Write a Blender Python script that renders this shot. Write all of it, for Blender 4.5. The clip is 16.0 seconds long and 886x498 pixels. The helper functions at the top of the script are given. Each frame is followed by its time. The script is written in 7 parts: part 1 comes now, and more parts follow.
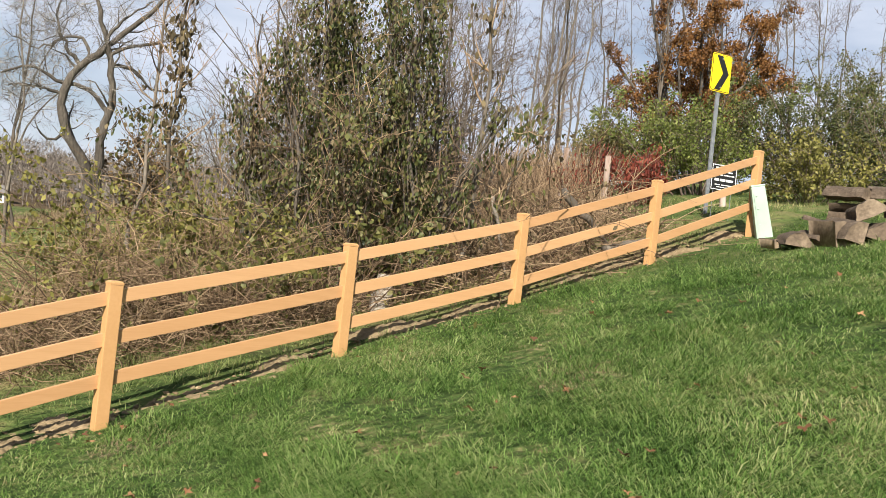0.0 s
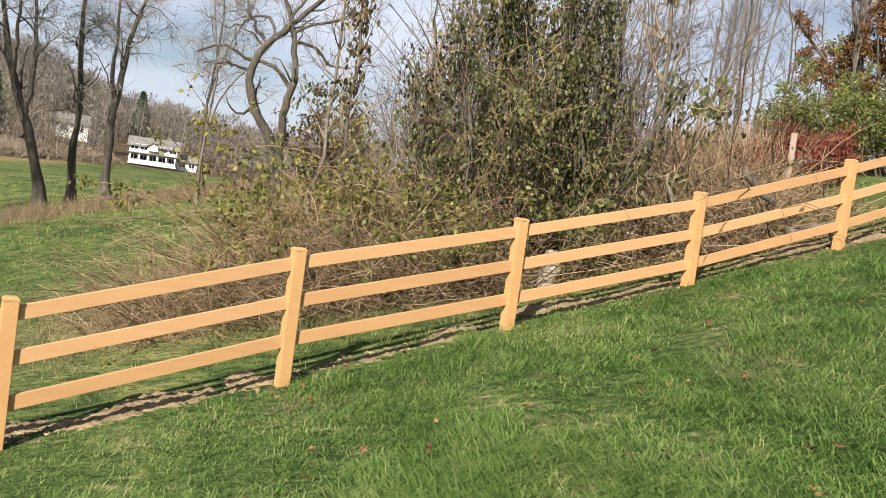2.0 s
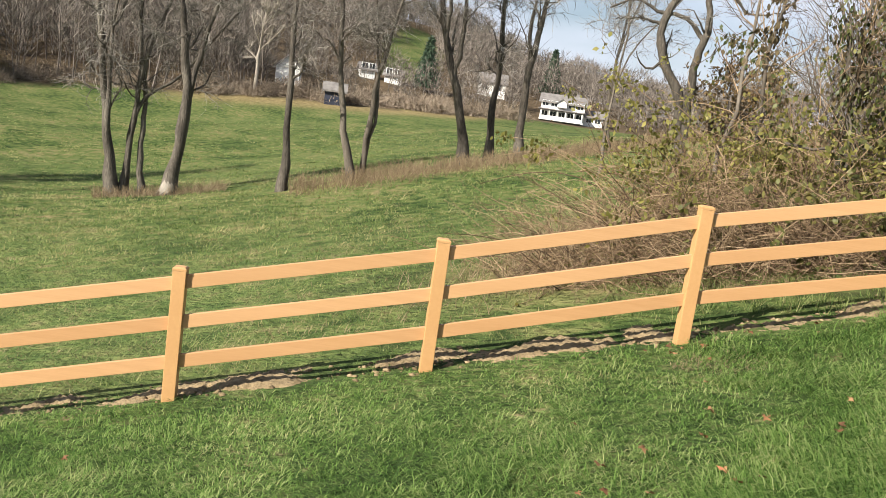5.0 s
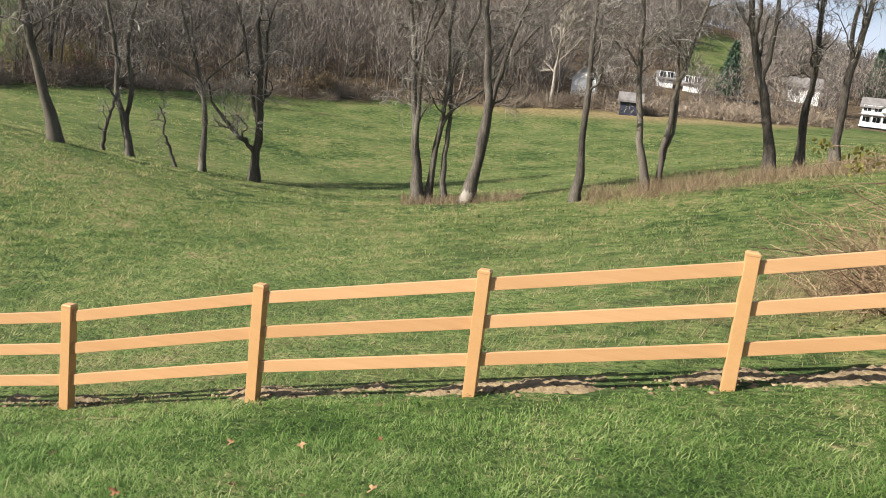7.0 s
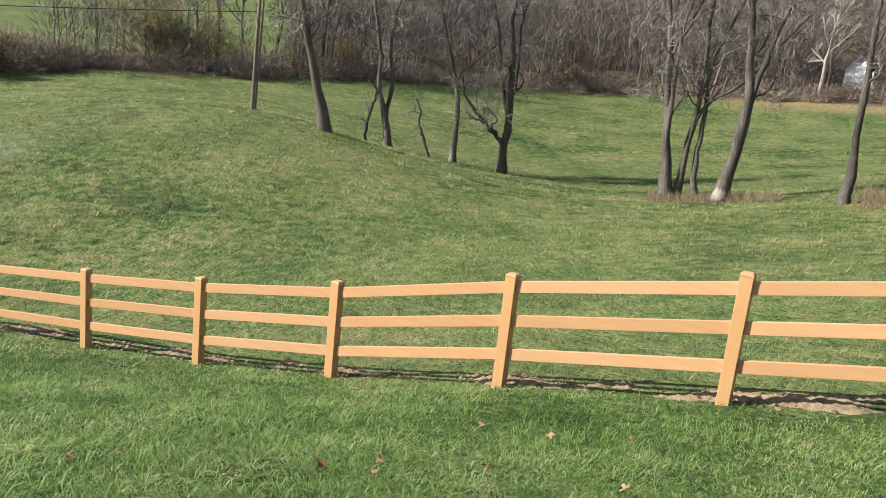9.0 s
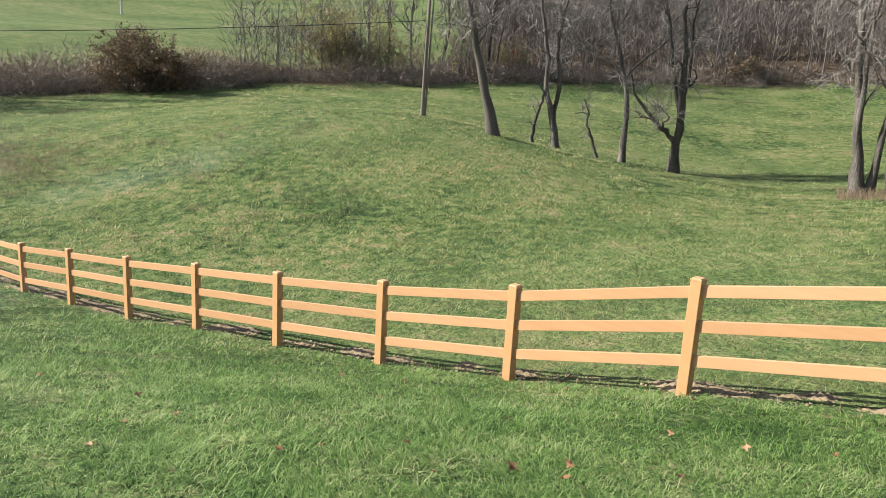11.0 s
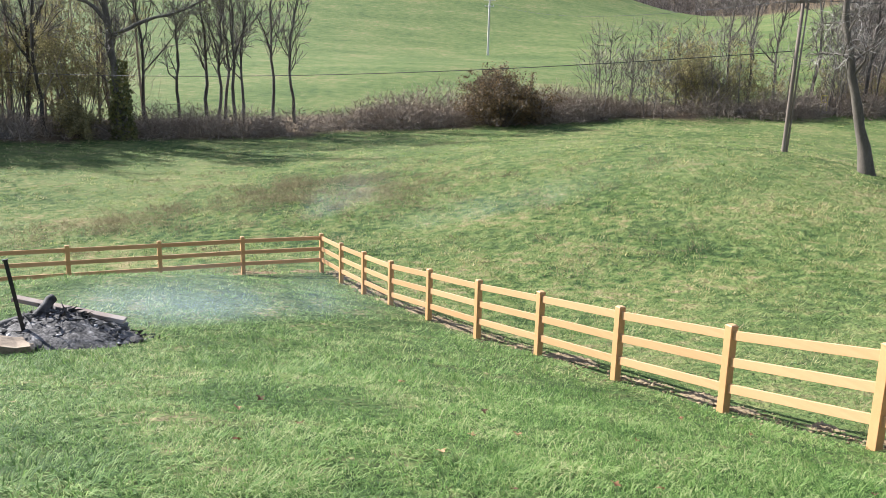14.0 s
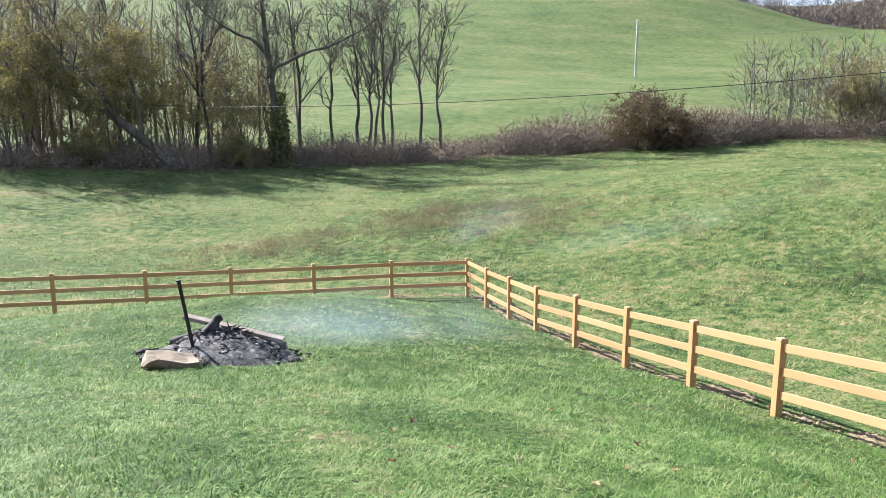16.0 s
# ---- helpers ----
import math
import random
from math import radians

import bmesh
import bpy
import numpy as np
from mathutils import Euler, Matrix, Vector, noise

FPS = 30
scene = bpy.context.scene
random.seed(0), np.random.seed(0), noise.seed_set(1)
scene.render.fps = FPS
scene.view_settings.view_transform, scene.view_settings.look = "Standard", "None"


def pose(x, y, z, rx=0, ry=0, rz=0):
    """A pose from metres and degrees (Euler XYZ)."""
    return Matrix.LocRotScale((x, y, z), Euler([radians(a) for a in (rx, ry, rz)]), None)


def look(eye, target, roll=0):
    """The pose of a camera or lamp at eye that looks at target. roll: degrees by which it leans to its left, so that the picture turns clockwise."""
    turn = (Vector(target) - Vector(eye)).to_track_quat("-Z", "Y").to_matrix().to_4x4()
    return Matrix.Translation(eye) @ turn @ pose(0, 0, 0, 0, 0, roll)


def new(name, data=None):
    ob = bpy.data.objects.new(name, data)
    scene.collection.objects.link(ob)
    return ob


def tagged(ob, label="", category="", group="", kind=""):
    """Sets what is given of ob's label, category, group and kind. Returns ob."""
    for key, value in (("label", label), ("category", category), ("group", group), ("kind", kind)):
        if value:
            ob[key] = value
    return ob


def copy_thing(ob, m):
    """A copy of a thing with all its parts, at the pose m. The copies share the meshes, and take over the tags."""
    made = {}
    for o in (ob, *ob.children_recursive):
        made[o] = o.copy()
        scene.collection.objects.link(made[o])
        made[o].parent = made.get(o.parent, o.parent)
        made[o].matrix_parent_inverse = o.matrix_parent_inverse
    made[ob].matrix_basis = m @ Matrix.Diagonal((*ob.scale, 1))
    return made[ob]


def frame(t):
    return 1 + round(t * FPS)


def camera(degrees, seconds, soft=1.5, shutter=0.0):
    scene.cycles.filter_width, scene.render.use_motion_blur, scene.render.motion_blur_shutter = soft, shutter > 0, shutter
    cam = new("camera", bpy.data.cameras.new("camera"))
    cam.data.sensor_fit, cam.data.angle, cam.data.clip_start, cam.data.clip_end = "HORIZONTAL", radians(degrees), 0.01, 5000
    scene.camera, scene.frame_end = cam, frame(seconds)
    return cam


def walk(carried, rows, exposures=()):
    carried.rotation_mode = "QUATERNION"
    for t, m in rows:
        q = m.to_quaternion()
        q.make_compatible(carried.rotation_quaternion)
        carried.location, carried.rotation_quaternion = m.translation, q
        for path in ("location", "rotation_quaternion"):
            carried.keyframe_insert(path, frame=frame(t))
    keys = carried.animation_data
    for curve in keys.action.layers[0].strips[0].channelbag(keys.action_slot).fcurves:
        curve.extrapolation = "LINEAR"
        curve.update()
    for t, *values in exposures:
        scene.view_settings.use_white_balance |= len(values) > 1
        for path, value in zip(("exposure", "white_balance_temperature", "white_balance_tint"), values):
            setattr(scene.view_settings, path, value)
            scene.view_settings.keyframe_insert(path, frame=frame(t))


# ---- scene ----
# the camera and its walk; the ground under it is z = 0, the eye 1.6 above it
cam = camera(55.8, 16.0, soft=0.85)
EYE = 1.6
PATH = [
    (0, -0.001, 0.002, 0.007, -0.47, 0.45, 6.23),
    (0.5, -0.006, -0.001, 0.005, 0.20, -0.03, 6.27),
    (1, -0.024, -0.003, -0.003, 2.55, -0.80, 6.76),
    (1.5, -0.057, -0.009, -0.010, 6.82, -1.81, 7.51),
    (2, -0.074, -0.016, -0.013, 10.37, -2.54, 7.86),
    (2.5, -0.090, -0.012, -0.016, 13.08, -3.16, 8.00),
    (3, -0.100, -0.022, -0.021, 16.16, -3.77, 8.28),
    (3.5, -0.109, -0.055, -0.021, 20.03, -4.63, 8.35),
    (4, -0.113, -0.105, -0.031, 25.06, -6.17, 8.27),
    (4.2, -0.076, -0.122, -0.010, 27.53, -6.99, 8.57),
    (6.3, -0.102, -0.142, -0.039, 49.02, -10.42, 6.45),
    (6.5, -0.104, -0.168, -0.045, 50.87, -10.52, 6.57),
    (7, -0.120, -0.224, -0.048, 56.46, -11.17, 6.78),
    (7.5, -0.142, -0.261, -0.055, 61.41, -12.01, 7.09),
    (8, -0.154, -0.284, -0.057, 64.96, -12.70, 7.13),
    (8.5, -0.166, -0.312, -0.064, 68.98, -13.06, 6.66),
    (9, -0.172, -0.350, -0.067, 72.94, -13.48, 6.27),
    (9.5, -0.173, -0.381, -0.063, 76.01, -13.70, 5.84),
    (9.7, -0.172, -0.384, -0.054, 76.90, -13.67, 5.38),
    (11.8, -0.171, -0.564, -0.055, 89.82, -13.91, 2.58),
    (12, -0.166, -0.569, -0.048, 91.06, -13.61, 2.47),
    (12.5, -0.160, -0.589, -0.051, 94.23, -13.50, 2.29),
    (13, -0.167, -0.583, -0.051, 98.28, -13.57, 1.76),
    (13.5, -0.150, -0.553, -0.049, 104.22, -13.32, 1.49),
    (14, -0.141, -0.564, -0.049, 108.29, -12.92, 1.49),
    (14.5, -0.135, -0.584, -0.041, 109.15, -12.19, 1.65),
    (15, -0.126, -0.598, -0.037, 111.07, -12.08, 1.06),
    (15.5, -0.115, -0.618, -0.048, 115.80, -12.08, 0.28),
    (16, -0.110, -0.629, -0.033, 118.32, -11.37, -0.09),
]
EXPOSURES = [(0.0, 0.9, 6450, 9), (4.0, 1.0, 6480, 8), (9.0, 1.04, 6050, 11), (12.5, 1.39, 5850, 11), (16.0, 1.7, 5600, 10)]
walk(cam, [(t, pose(x, y, z + EYE) @ pose(0, 0, 0, 90 + pitch, 0, yaw) @ pose(0, 0, 0, 0, 0, roll)) for t, x, y, z, yaw, pitch, roll in PATH], EXPOSURES)

# late autumn daylight: clear sky with thin cloud, sun behind the firepit corner
SUN_TO = Vector((-0.20, -0.98, 0.0)).normalized()
SUN_HIGH = 33.0
world = bpy.data.worlds.new("world")
scene.world = world
world.use_nodes = True
wn, wl = world.node_tree.nodes, world.node_tree.links
sky = wn.new("ShaderNodeTexSky")
sky.sky_type = "NISHITA"
sky.sun_disc = False
sky.sun_elevation = radians(SUN_HIGH)
sky.sun_rotation = math.atan2(SUN_TO.x, SUN_TO.y)
sky.dust_density = 1.6
sky.air_density = 1.0
# thin high cloud over the blue
tc = wn.new("ShaderNodeTexCoord")
mp = wn.new("ShaderNodeMapping")
mp.inputs["Scale"].default_value = (1.6, 1.6, 5.0)
cl = wn.new("ShaderNodeTexNoise")
cl.inputs["Scale"].default_value = 2.2
cl.inputs["Detail"].default_value = 6.0
rp = wn.new("ShaderNodeValToRGB")
rp.color_ramp.elements[0].position, rp.color_ramp.elements[0].color = 0.24, (0.1, 0.1, 0.1, 1)
rp.color_ramp.elements[1].position, rp.color_ramp.elements[1].color = 0.62, (0.95, 0.95, 0.95, 1)
# the cloud thins out overhead
sep, thin = wn.new("ShaderNodeSeparateXYZ"), wn.new("ShaderNodeMapRange")
thin.inputs["From Min"].default_value, thin.inputs["From Max"].default_value = 0.28, 0.62
thin.inputs["To Min"].default_value, thin.inputs["To Max"].default_value = 1.0, 0.1
veil = wn.new("ShaderNodeMath")
veil.operation = "MULTIPLY"
mx = wn.new("ShaderNodeMixRGB")
mx.inputs["Color2"].default_value = (7.9, 8.4, 9.8, 1)
wl.new(tc.outputs["Generated"], mp.inputs["Vector"])
wl.new(mp.outputs["Vector"], cl.inputs["Vector"])
wl.new(cl.outputs["Fac"], rp.inputs["Fac"])
wl.new(tc.outputs["Generated"], sep.inputs[0])
wl.new(sep.outputs["Z"], thin.inputs["Value"])
wl.new(rp.outputs["Color"], veil.inputs[0])
wl.new(thin.outputs["Result"], veil.inputs[1])
wl.new(veil.outputs[0], mx.inputs["Fac"])
wl.new(sky.outputs["Color"], mx.inputs["Color1"])
wl.new(mx.outputs["Color"], wn["Background"].inputs["Color"])
wn["Background"].inputs["Strength"].default_value = 0.054
sun = new("sun", bpy.data.lights.new("sun", "SUN"))
sun.data.energy, sun.data.angle, sun.data.color = 5.0, radians(0.6), (1.0, 0.93, 0.82)
sun.matrix_world = look((0, 0, 0), -(SUN_TO * math.cos(radians(SUN_HIGH)) + Vector((0, 0, math.sin(radians(SUN_HIGH))))))


# ---------------------------------------------------------------- materials
def ramp_of(nodes, stops):
    r = nodes.new("ShaderNodeValToRGB")
    e = r.color_ramp.elements
    while len(e) < len(stops):
        e.new(0.5)
    for k, (at, c) in zip(e, stops):
        k.position, k.color = at, (*c, 1)
    return r


def surface(name, stops, scale=8.0, detail=6.0, rough=0.8, bump=0.3, bump_scale=None, fine=None, metal=0.0, stretch=(1, 1, 1), island=0.0, sheer=0.0, own=0.0, distance=0.01):
    """A material whose colour runs through stops by noise of two scales, with island or object variation, relief and some light let through."""
    m = bpy.data.materials.new(name)
    m.use_nodes = True
    n, l = m.node_tree.nodes, m.node_tree.links
    b = n["Principled BSDF"]
    b.inputs["Roughness"].default_value, b.inputs["Metallic"].default_value = rough, metal
    b.inputs["Specular IOR Level"].default_value = 0.35
    t, mp = n.new("ShaderNodeTexCoord"), n.new("ShaderNodeMapping")
    mp.inputs["Scale"].default_value = stretch
    l.new(t.outputs["Object"], mp.inputs["Vector"])
    a = n.new("ShaderNodeTexNoise")
    a.inputs["Scale"].default_value, a.inputs["Detail"].default_value = scale, detail
    l.new(mp.outputs["Vector"], a.inputs["Vector"])
    value = a.outputs["Fac"]
    if fine:
        f = n.new("ShaderNodeTexNoise")
        f.inputs["Scale"].default_value, f.inputs["Detail"].default_value = fine, 3.0
        l.new(mp.outputs["Vector"], f.inputs["Vector"])
        mix = n.new("ShaderNodeMath")
        mix.operation = "MULTIPLY_ADD"
        half = n.new("ShaderNodeMath")
        half.operation = "MULTIPLY"
        half.inputs[1].default_value = 0.6
        l.new(value, half.inputs[0])
        l.new(f.outputs["Fac"], mix.inputs[0])
        mix.inputs[1].default_value = 0.4
        l.new(half.outputs[0], mix.inputs[2])
        value = mix.outputs[0]
    if island or own:
        g = n.new("ShaderNodeNewGeometry") if island else n.new("ShaderNodeObjectInfo")
        src = g.outputs["Random Per Island"] if island else g.outputs["Random"]
        k = island or own
        add = n.new("ShaderNodeMath")
        add.operation = "MULTIPLY_ADD"
        add.inputs[1].default_value = k
        sc = n.new("ShaderNodeMath")
        sc.operation = "MULTIPLY"
        sc.inputs[1].default_value = 1 - k
        l.new(value, sc.inputs[0])
        l.new(src, add.inputs[0])
        l.new(sc.outputs[0], add.inputs[2])
        value = add.outputs[0]
    r = ramp_of(n, stops)
    l.new(value, r.inputs["Fac"])
    l.new(r.outputs["Color"], b.inputs["Base Color"])
    if bump:
        bn, bt = n.new("ShaderNodeBump"), n.new("ShaderNodeTexNoise")
        bt.inputs["Scale"].default_value, bt.inputs["Detail"].default_value = bump_scale or (fine or scale * 4), 5.0
        l.new(mp.outputs["Vector"], bt.inputs["Vector"])
        l.new(bt.outputs["Fac"], bn.inputs["Height"])
        bn.inputs["Strength"].default_value, bn.inputs["Distance"].default_value = bump, distance
        l.new(bn.outputs["Normal"], b.inputs["Normal"])
    if sheer:
        tr, ms = n.new("ShaderNodeBsdfTranslucent"), n.new("ShaderNodeMixShader")
        l.new(r.outputs["Color"], tr.inputs["Color"])
        ms.inputs["Fac"].default_value = sheer
        l.new(b.outputs["BSDF"], ms.inputs[1])
        l.new(tr.outputs["BSDF"], ms.inputs[2])
        l.new(ms.outputs["Shader"], n["Material Output"].inputs["Surface"])
    return m


def flat_stops(c, d=0.25):
    return [(0.3, tuple(v * (1 - d) for v in c)), (0.7, tuple(min(1, v * (1 + d)) for v in c))]


BARK = surface("bark", [(0.34, (0.034, 0.028, 0.022)), (0.5, (0.084, 0.071, 0.057)), (0.62, (0.16, 0.139, 0.112)), (0.76, (0.32, 0.29, 0.24))], 2.2, 9, 0.9, 1.0, 14, 22, stretch=(1, 1, 0.22), own=0.12, distance=0.05)
PALE_BARK = surface("pale_bark", [(0.3, (0.17, 0.145, 0.115)), (0.7, (0.42, 0.37, 0.31))], 3.0, 8, 0.85, 0.5, 25, 30, stretch=(1, 1, 0.3))
GREY_BARK = surface("grey_bark", [(0.3, (0.05, 0.041, 0.032)), (0.55, (0.122, 0.102, 0.08)), (0.74, (0.27, 0.238, 0.195))], 3.0, 8, 0.9, 0.6, 25, 30, stretch=(1, 1, 0.3), own=0.2)
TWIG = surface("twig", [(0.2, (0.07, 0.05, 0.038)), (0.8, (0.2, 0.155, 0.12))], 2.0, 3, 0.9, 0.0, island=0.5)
# paler than TWIG: the sun's brightness on the row's twigs is put into the colour
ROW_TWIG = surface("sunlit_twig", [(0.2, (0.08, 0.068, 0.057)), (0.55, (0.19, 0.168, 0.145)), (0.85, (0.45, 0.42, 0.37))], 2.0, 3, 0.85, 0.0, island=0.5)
DRY_TWIG = surface("dry_twig", [(0.2, (0.09, 0.057, 0.034)), (0.55, (0.23, 0.152, 0.09)), (0.9, (0.43, 0.315, 0.195))], 2.0, 3, 0.9, 0.0, island=0.7)
FAR_TWIG = surface("far_twig", [(0.2, (0.075, 0.062, 0.051)), (0.5, (0.15, 0.127, 0.107)), (0.85, (0.29, 0.25, 0.215))], 0.05, 3, 0.95, 0.0, island=0.6)
VINYL = surface("tan_vinyl", [(0.3, (0.46, 0.255, 0.108)), (0.7, (0.535, 0.31, 0.14))], 3.0, 5, 0.42, 0.12, 60, 40, stretch=(1, 1, 1), distance=0.002)
RAIL_VINYL = surface("tan_rail_vinyl", [(0.3, (0.435, 0.24, 0.11)), (0.5, (0.49, 0.28, 0.135)), (0.7, (0.545, 0.32, 0.162))], 3.0, 6, 0.42, 0.12, 60, 30, stretch=(0.25, 3, 5), own=0.25, distance=0.002)
DIRT = surface("dirt", [(0.3, (0.07, 0.048, 0.025)), (0.46, (0.175, 0.127, 0.068)), (0.62, (0.3, 0.222, 0.125)), (0.78, (0.45, 0.35, 0.21))], 5.0, 8, 0.95, 0.9, 18, 40, island=0.3, distance=0.03)

# ---------------------------------------------------------------- the lie of the land
# fence posts, foot by foot: x, y, z
POSTS = [
    (4.94, 13.26, 2.43), (3.02, 11.83, 1.80), (1.04, 10.44, 1.11), (-0.91, 8.97, 0.42), (-2.78, 7.40, -0.24), (-4.51, 5.82, -0.78),
    (-6.17, 4.28, -1.32), (-7.84, 2.78, -1.87), (-9.56, 1.29, -2.48), (-11.19, -0.24, -2.97), (-12.76, -1.83, -3.34), (-14.37, -3.40, -3.68),
    (-15.94, -5.00, -4.10), (-17.51, -6.61, -4.36), (-19.11, -8.20, -4.63), (-20.79, -9.68, -4.98), (-22.47, -11.17, -5.23), (-24.14, -12.67, -5.44),
]
POST_TOPS = [3.81, 3.00, 2.24, 1.63, 1.07, 0.46, -0.08, -0.62, -1.26, -1.74, -2.12, -2.48, -2.83, -3.14, -3.47, -3.73, -3.97, -4.14]
CROSS_POSTS = [(-22.38, -14.52, -5.30), (-20.61, -16.27, -5.25), (-18.79, -18.01, -5.18), (-16.98, -19.64, -5.09), (-15.11, -21.26, -4.97), (-13.25, -22.85, -4.85), (-11.4, -24.45, -4.7)]
# other heights: the lawn, the bank to the road, the field, the swale and the hills round about
HEIGHTS_NEAR = [
    (0, 0, 0), (-3.8, -2.6, -0.65), (-2.5, -4.0, -0.5), (-9.8, -10.0, -2.62), (-14.4, -13.8, -3.35), (-18.0, -12.0, -4.0), (1.8, 5.6, 0.85), (4.7, 10.0, 2.15), (8.2, 18.2, 3.6),
    (5.0, 15.8, 2.95), (4.3, 29.7, 4.5), (-6.0, 14.0, 0.1), (-9.0, 22.0, 0.3), (-0.7, 12.2, 0.85), (7, -7, 0.7), (12, 6, 3.2), (0, -18, -2.5),
]
HEIGHTS_FAR = [
    (-23.7, 32.2, -0.85), (-25.5, 26.8, -1.95), (-26.8, 23.9, -2.74), (-35.9, 21.7, -4.54), (-47, 17.1, -5.39), (-48.2, 9.5, -4.3), (-43.7, 5.9, -3.28), (-47.1, 2.4, -2.79),
    (-24.2, 49.4, 1.4), (-57, -54, -5.7), (-44, -62, -5.1), (-79, -21, -4.5), (-84, -12, -4.0), (-70, -39.6, -5.5), (-93, 20.5, -3.0), (-99.5, 47, -2.3), (-92, 68.7, -0.7),
    (-77, 85, 0.3), (-74, 130, 2.5), (-144, -41, 2.0), (-103, -38.5, -0.3), (-221, -117, 24.5), (-256, -45, 24), (-230, -6, 12), (-203.8, 177.1, 34), (-180.7, 200.6, 28), (-169.9, 209.8, 26),
    (-156.8, 219.8, 21), (-146.3, 226.9, 13.5), (-126.8, 238.4, 9.5), (-112, 245.7, 9), (-248, 275, 24), (-202, 310, 12), (-156, 335, 8), (-180, 90, 22), (-170, 40, 12), (-320, 60, 70), (-325, -60, 21), (-300, -8, 11), (-372, 5, 36), (-370, -60, 31), (-90, 340, 12), (0, 300, 14), (20, 60, 7), (60, 20, 8), (60, -60, 4), (0, -120, -4), (-120, -160, 4), (-60, -300, 20), (200, 100, 20), (200, -200, 15),
]
CONTROL = np.array(POSTS + CROSS_POSTS + HEIGHTS_NEAR + HEIGHTS_FAR, float)


def spline(a, b):
    d2 = ((a[:, None, :] - b[None, :, :]) ** 2).sum(-1)
    return 0.5 * d2 * np.log(d2 + 1e-6)


_n = len(CONTROL)
_c = CONTROL[:, :2] / 50
_k = spline(_c, _c) + np.eye(_n) * 3e-4
_p = np.c_[np.ones(_n), _c]
_w = np.linalg.solve(np.block([[_k, _p], [_p.T, np.zeros((3, 3))]]), np.r_[CONTROL[:, 2], np.zeros(3)])


def height(xy):
    """The ground's height at places (N, 2): a smooth sheet through the heights above, flattening far away."""
    xy = np.atleast_2d(np.asarray(xy, float))
    r = np.hypot(xy[:, 0], xy[:, 1])
    xy = xy * np.minimum(1, 380 / np.maximum(r, 1))[:, None]
    out = np.empty(len(xy))
    for i in range(0, len(xy), 20000):
        q = xy[i : i + 20000] / 50
        out[i : i + 20000] = spline(q, _c) @ _w[:_n] + np.c_[np.ones(len(q)), q] @ _w[_n:]
    return out


def ground_at(x, y):
    return float(height([(x, y)])[0])


def azimuth(x, y):
    """Degrees to the left of +y."""
    return np.degrees(np.arctan2(-np.asarray(x, float), np.asarray(y, float)))


def to_fence(x, y):
    """Distance from the long fence's line, positive on the lawn's side."""
    a, b = np.array(POSTS[0][:2]), np.array(POSTS[17][:2])
    d = (b - a) / np.linalg.norm(b - a)
    q = np.array([p[:2] for p in POSTS]) - a
    along_line = d[0] * (np.asarray(x) - a[0]) + d[1] * (np.asarray(y) - a[1])
    return d[0] * (np.asarray(y) - a[1]) - d[1] * (np.asarray(x) - a[0]) - np.interp(along_line, q @ d, d[0] * q[:, 1] - d[1] * q[:, 0])


# ---------------------------------------------------------------- mesh helpers
def mesh_of(name, verts, faces, material, smooth=True):
    """A mesh from a vertex array and a list of face arrays (triangles or quads)."""
    me = bpy.data.meshes.new(name)
    verts = np.asarray(verts, np.float32)
    faces = [np.asarray(f, np.int32) for f in faces if len(f)]
    me.vertices.add(len(verts))
    me.vertices.foreach_set("co", verts.ravel())
    loops = np.concatenate([f.ravel() for f in faces])
    sizes = np.concatenate([np.full(len(f), f.shape[1], np.int32) for f in faces])
    me.loops.add(len(loops))
    me.loops.foreach_set("vertex_index", loops)
    me.polygons.add(len(sizes))
    me.polygons.foreach_set("loop_start", np.r_[0, np.cumsum(sizes)[:-1]].astype(np.int32))
    me.polygons.foreach_set("loop_total", sizes)
    if smooth:
        me.polygons.foreach_set("use_smooth", np.ones(len(sizes), bool))
    me.update(calc_edges=True)
    if material:
        me.materials.append(material)
    return me


def under(name, me, parent, label=""):
    """One mesh as a part of a thing."""
    ob = new(name, me)
    ob.parent = parent
    if label:
        tagged(ob, label)
    return ob


def part(name, bm, material, parent, label="", bevel=0.0, smooth=False):
    if bevel:
        bmesh.ops.bevel(bm, geom=bm.edges[:], offset=bevel, segments=2, affect="EDGES", profile=0.6)
    me = bpy.data.meshes.new(name)
    bm.to_mesh(me)
    bm.free()
    me.materials.append(material)
    if smooth:
        me.polygons.foreach_set("use_smooth", np.ones(len(me.polygons), bool))
    return under(name, me, parent, label)


def empty(name, at, label, category, group="", turn=0.0):
    ob = new(name)
    ob.matrix_basis = pose(*at, 0, 0, turn)
    return tagged(ob, label, category, group)


def box(sx, sy, sz, at=(0, 0, 0), turn=None):
    bm = bmesh.new()
    bmesh.ops.create_cube(bm, size=1, matrix=Matrix.Translation(at) @ (turn or Matrix()) @ Matrix.Diagonal((sx, sy, sz, 1)))
    return bm


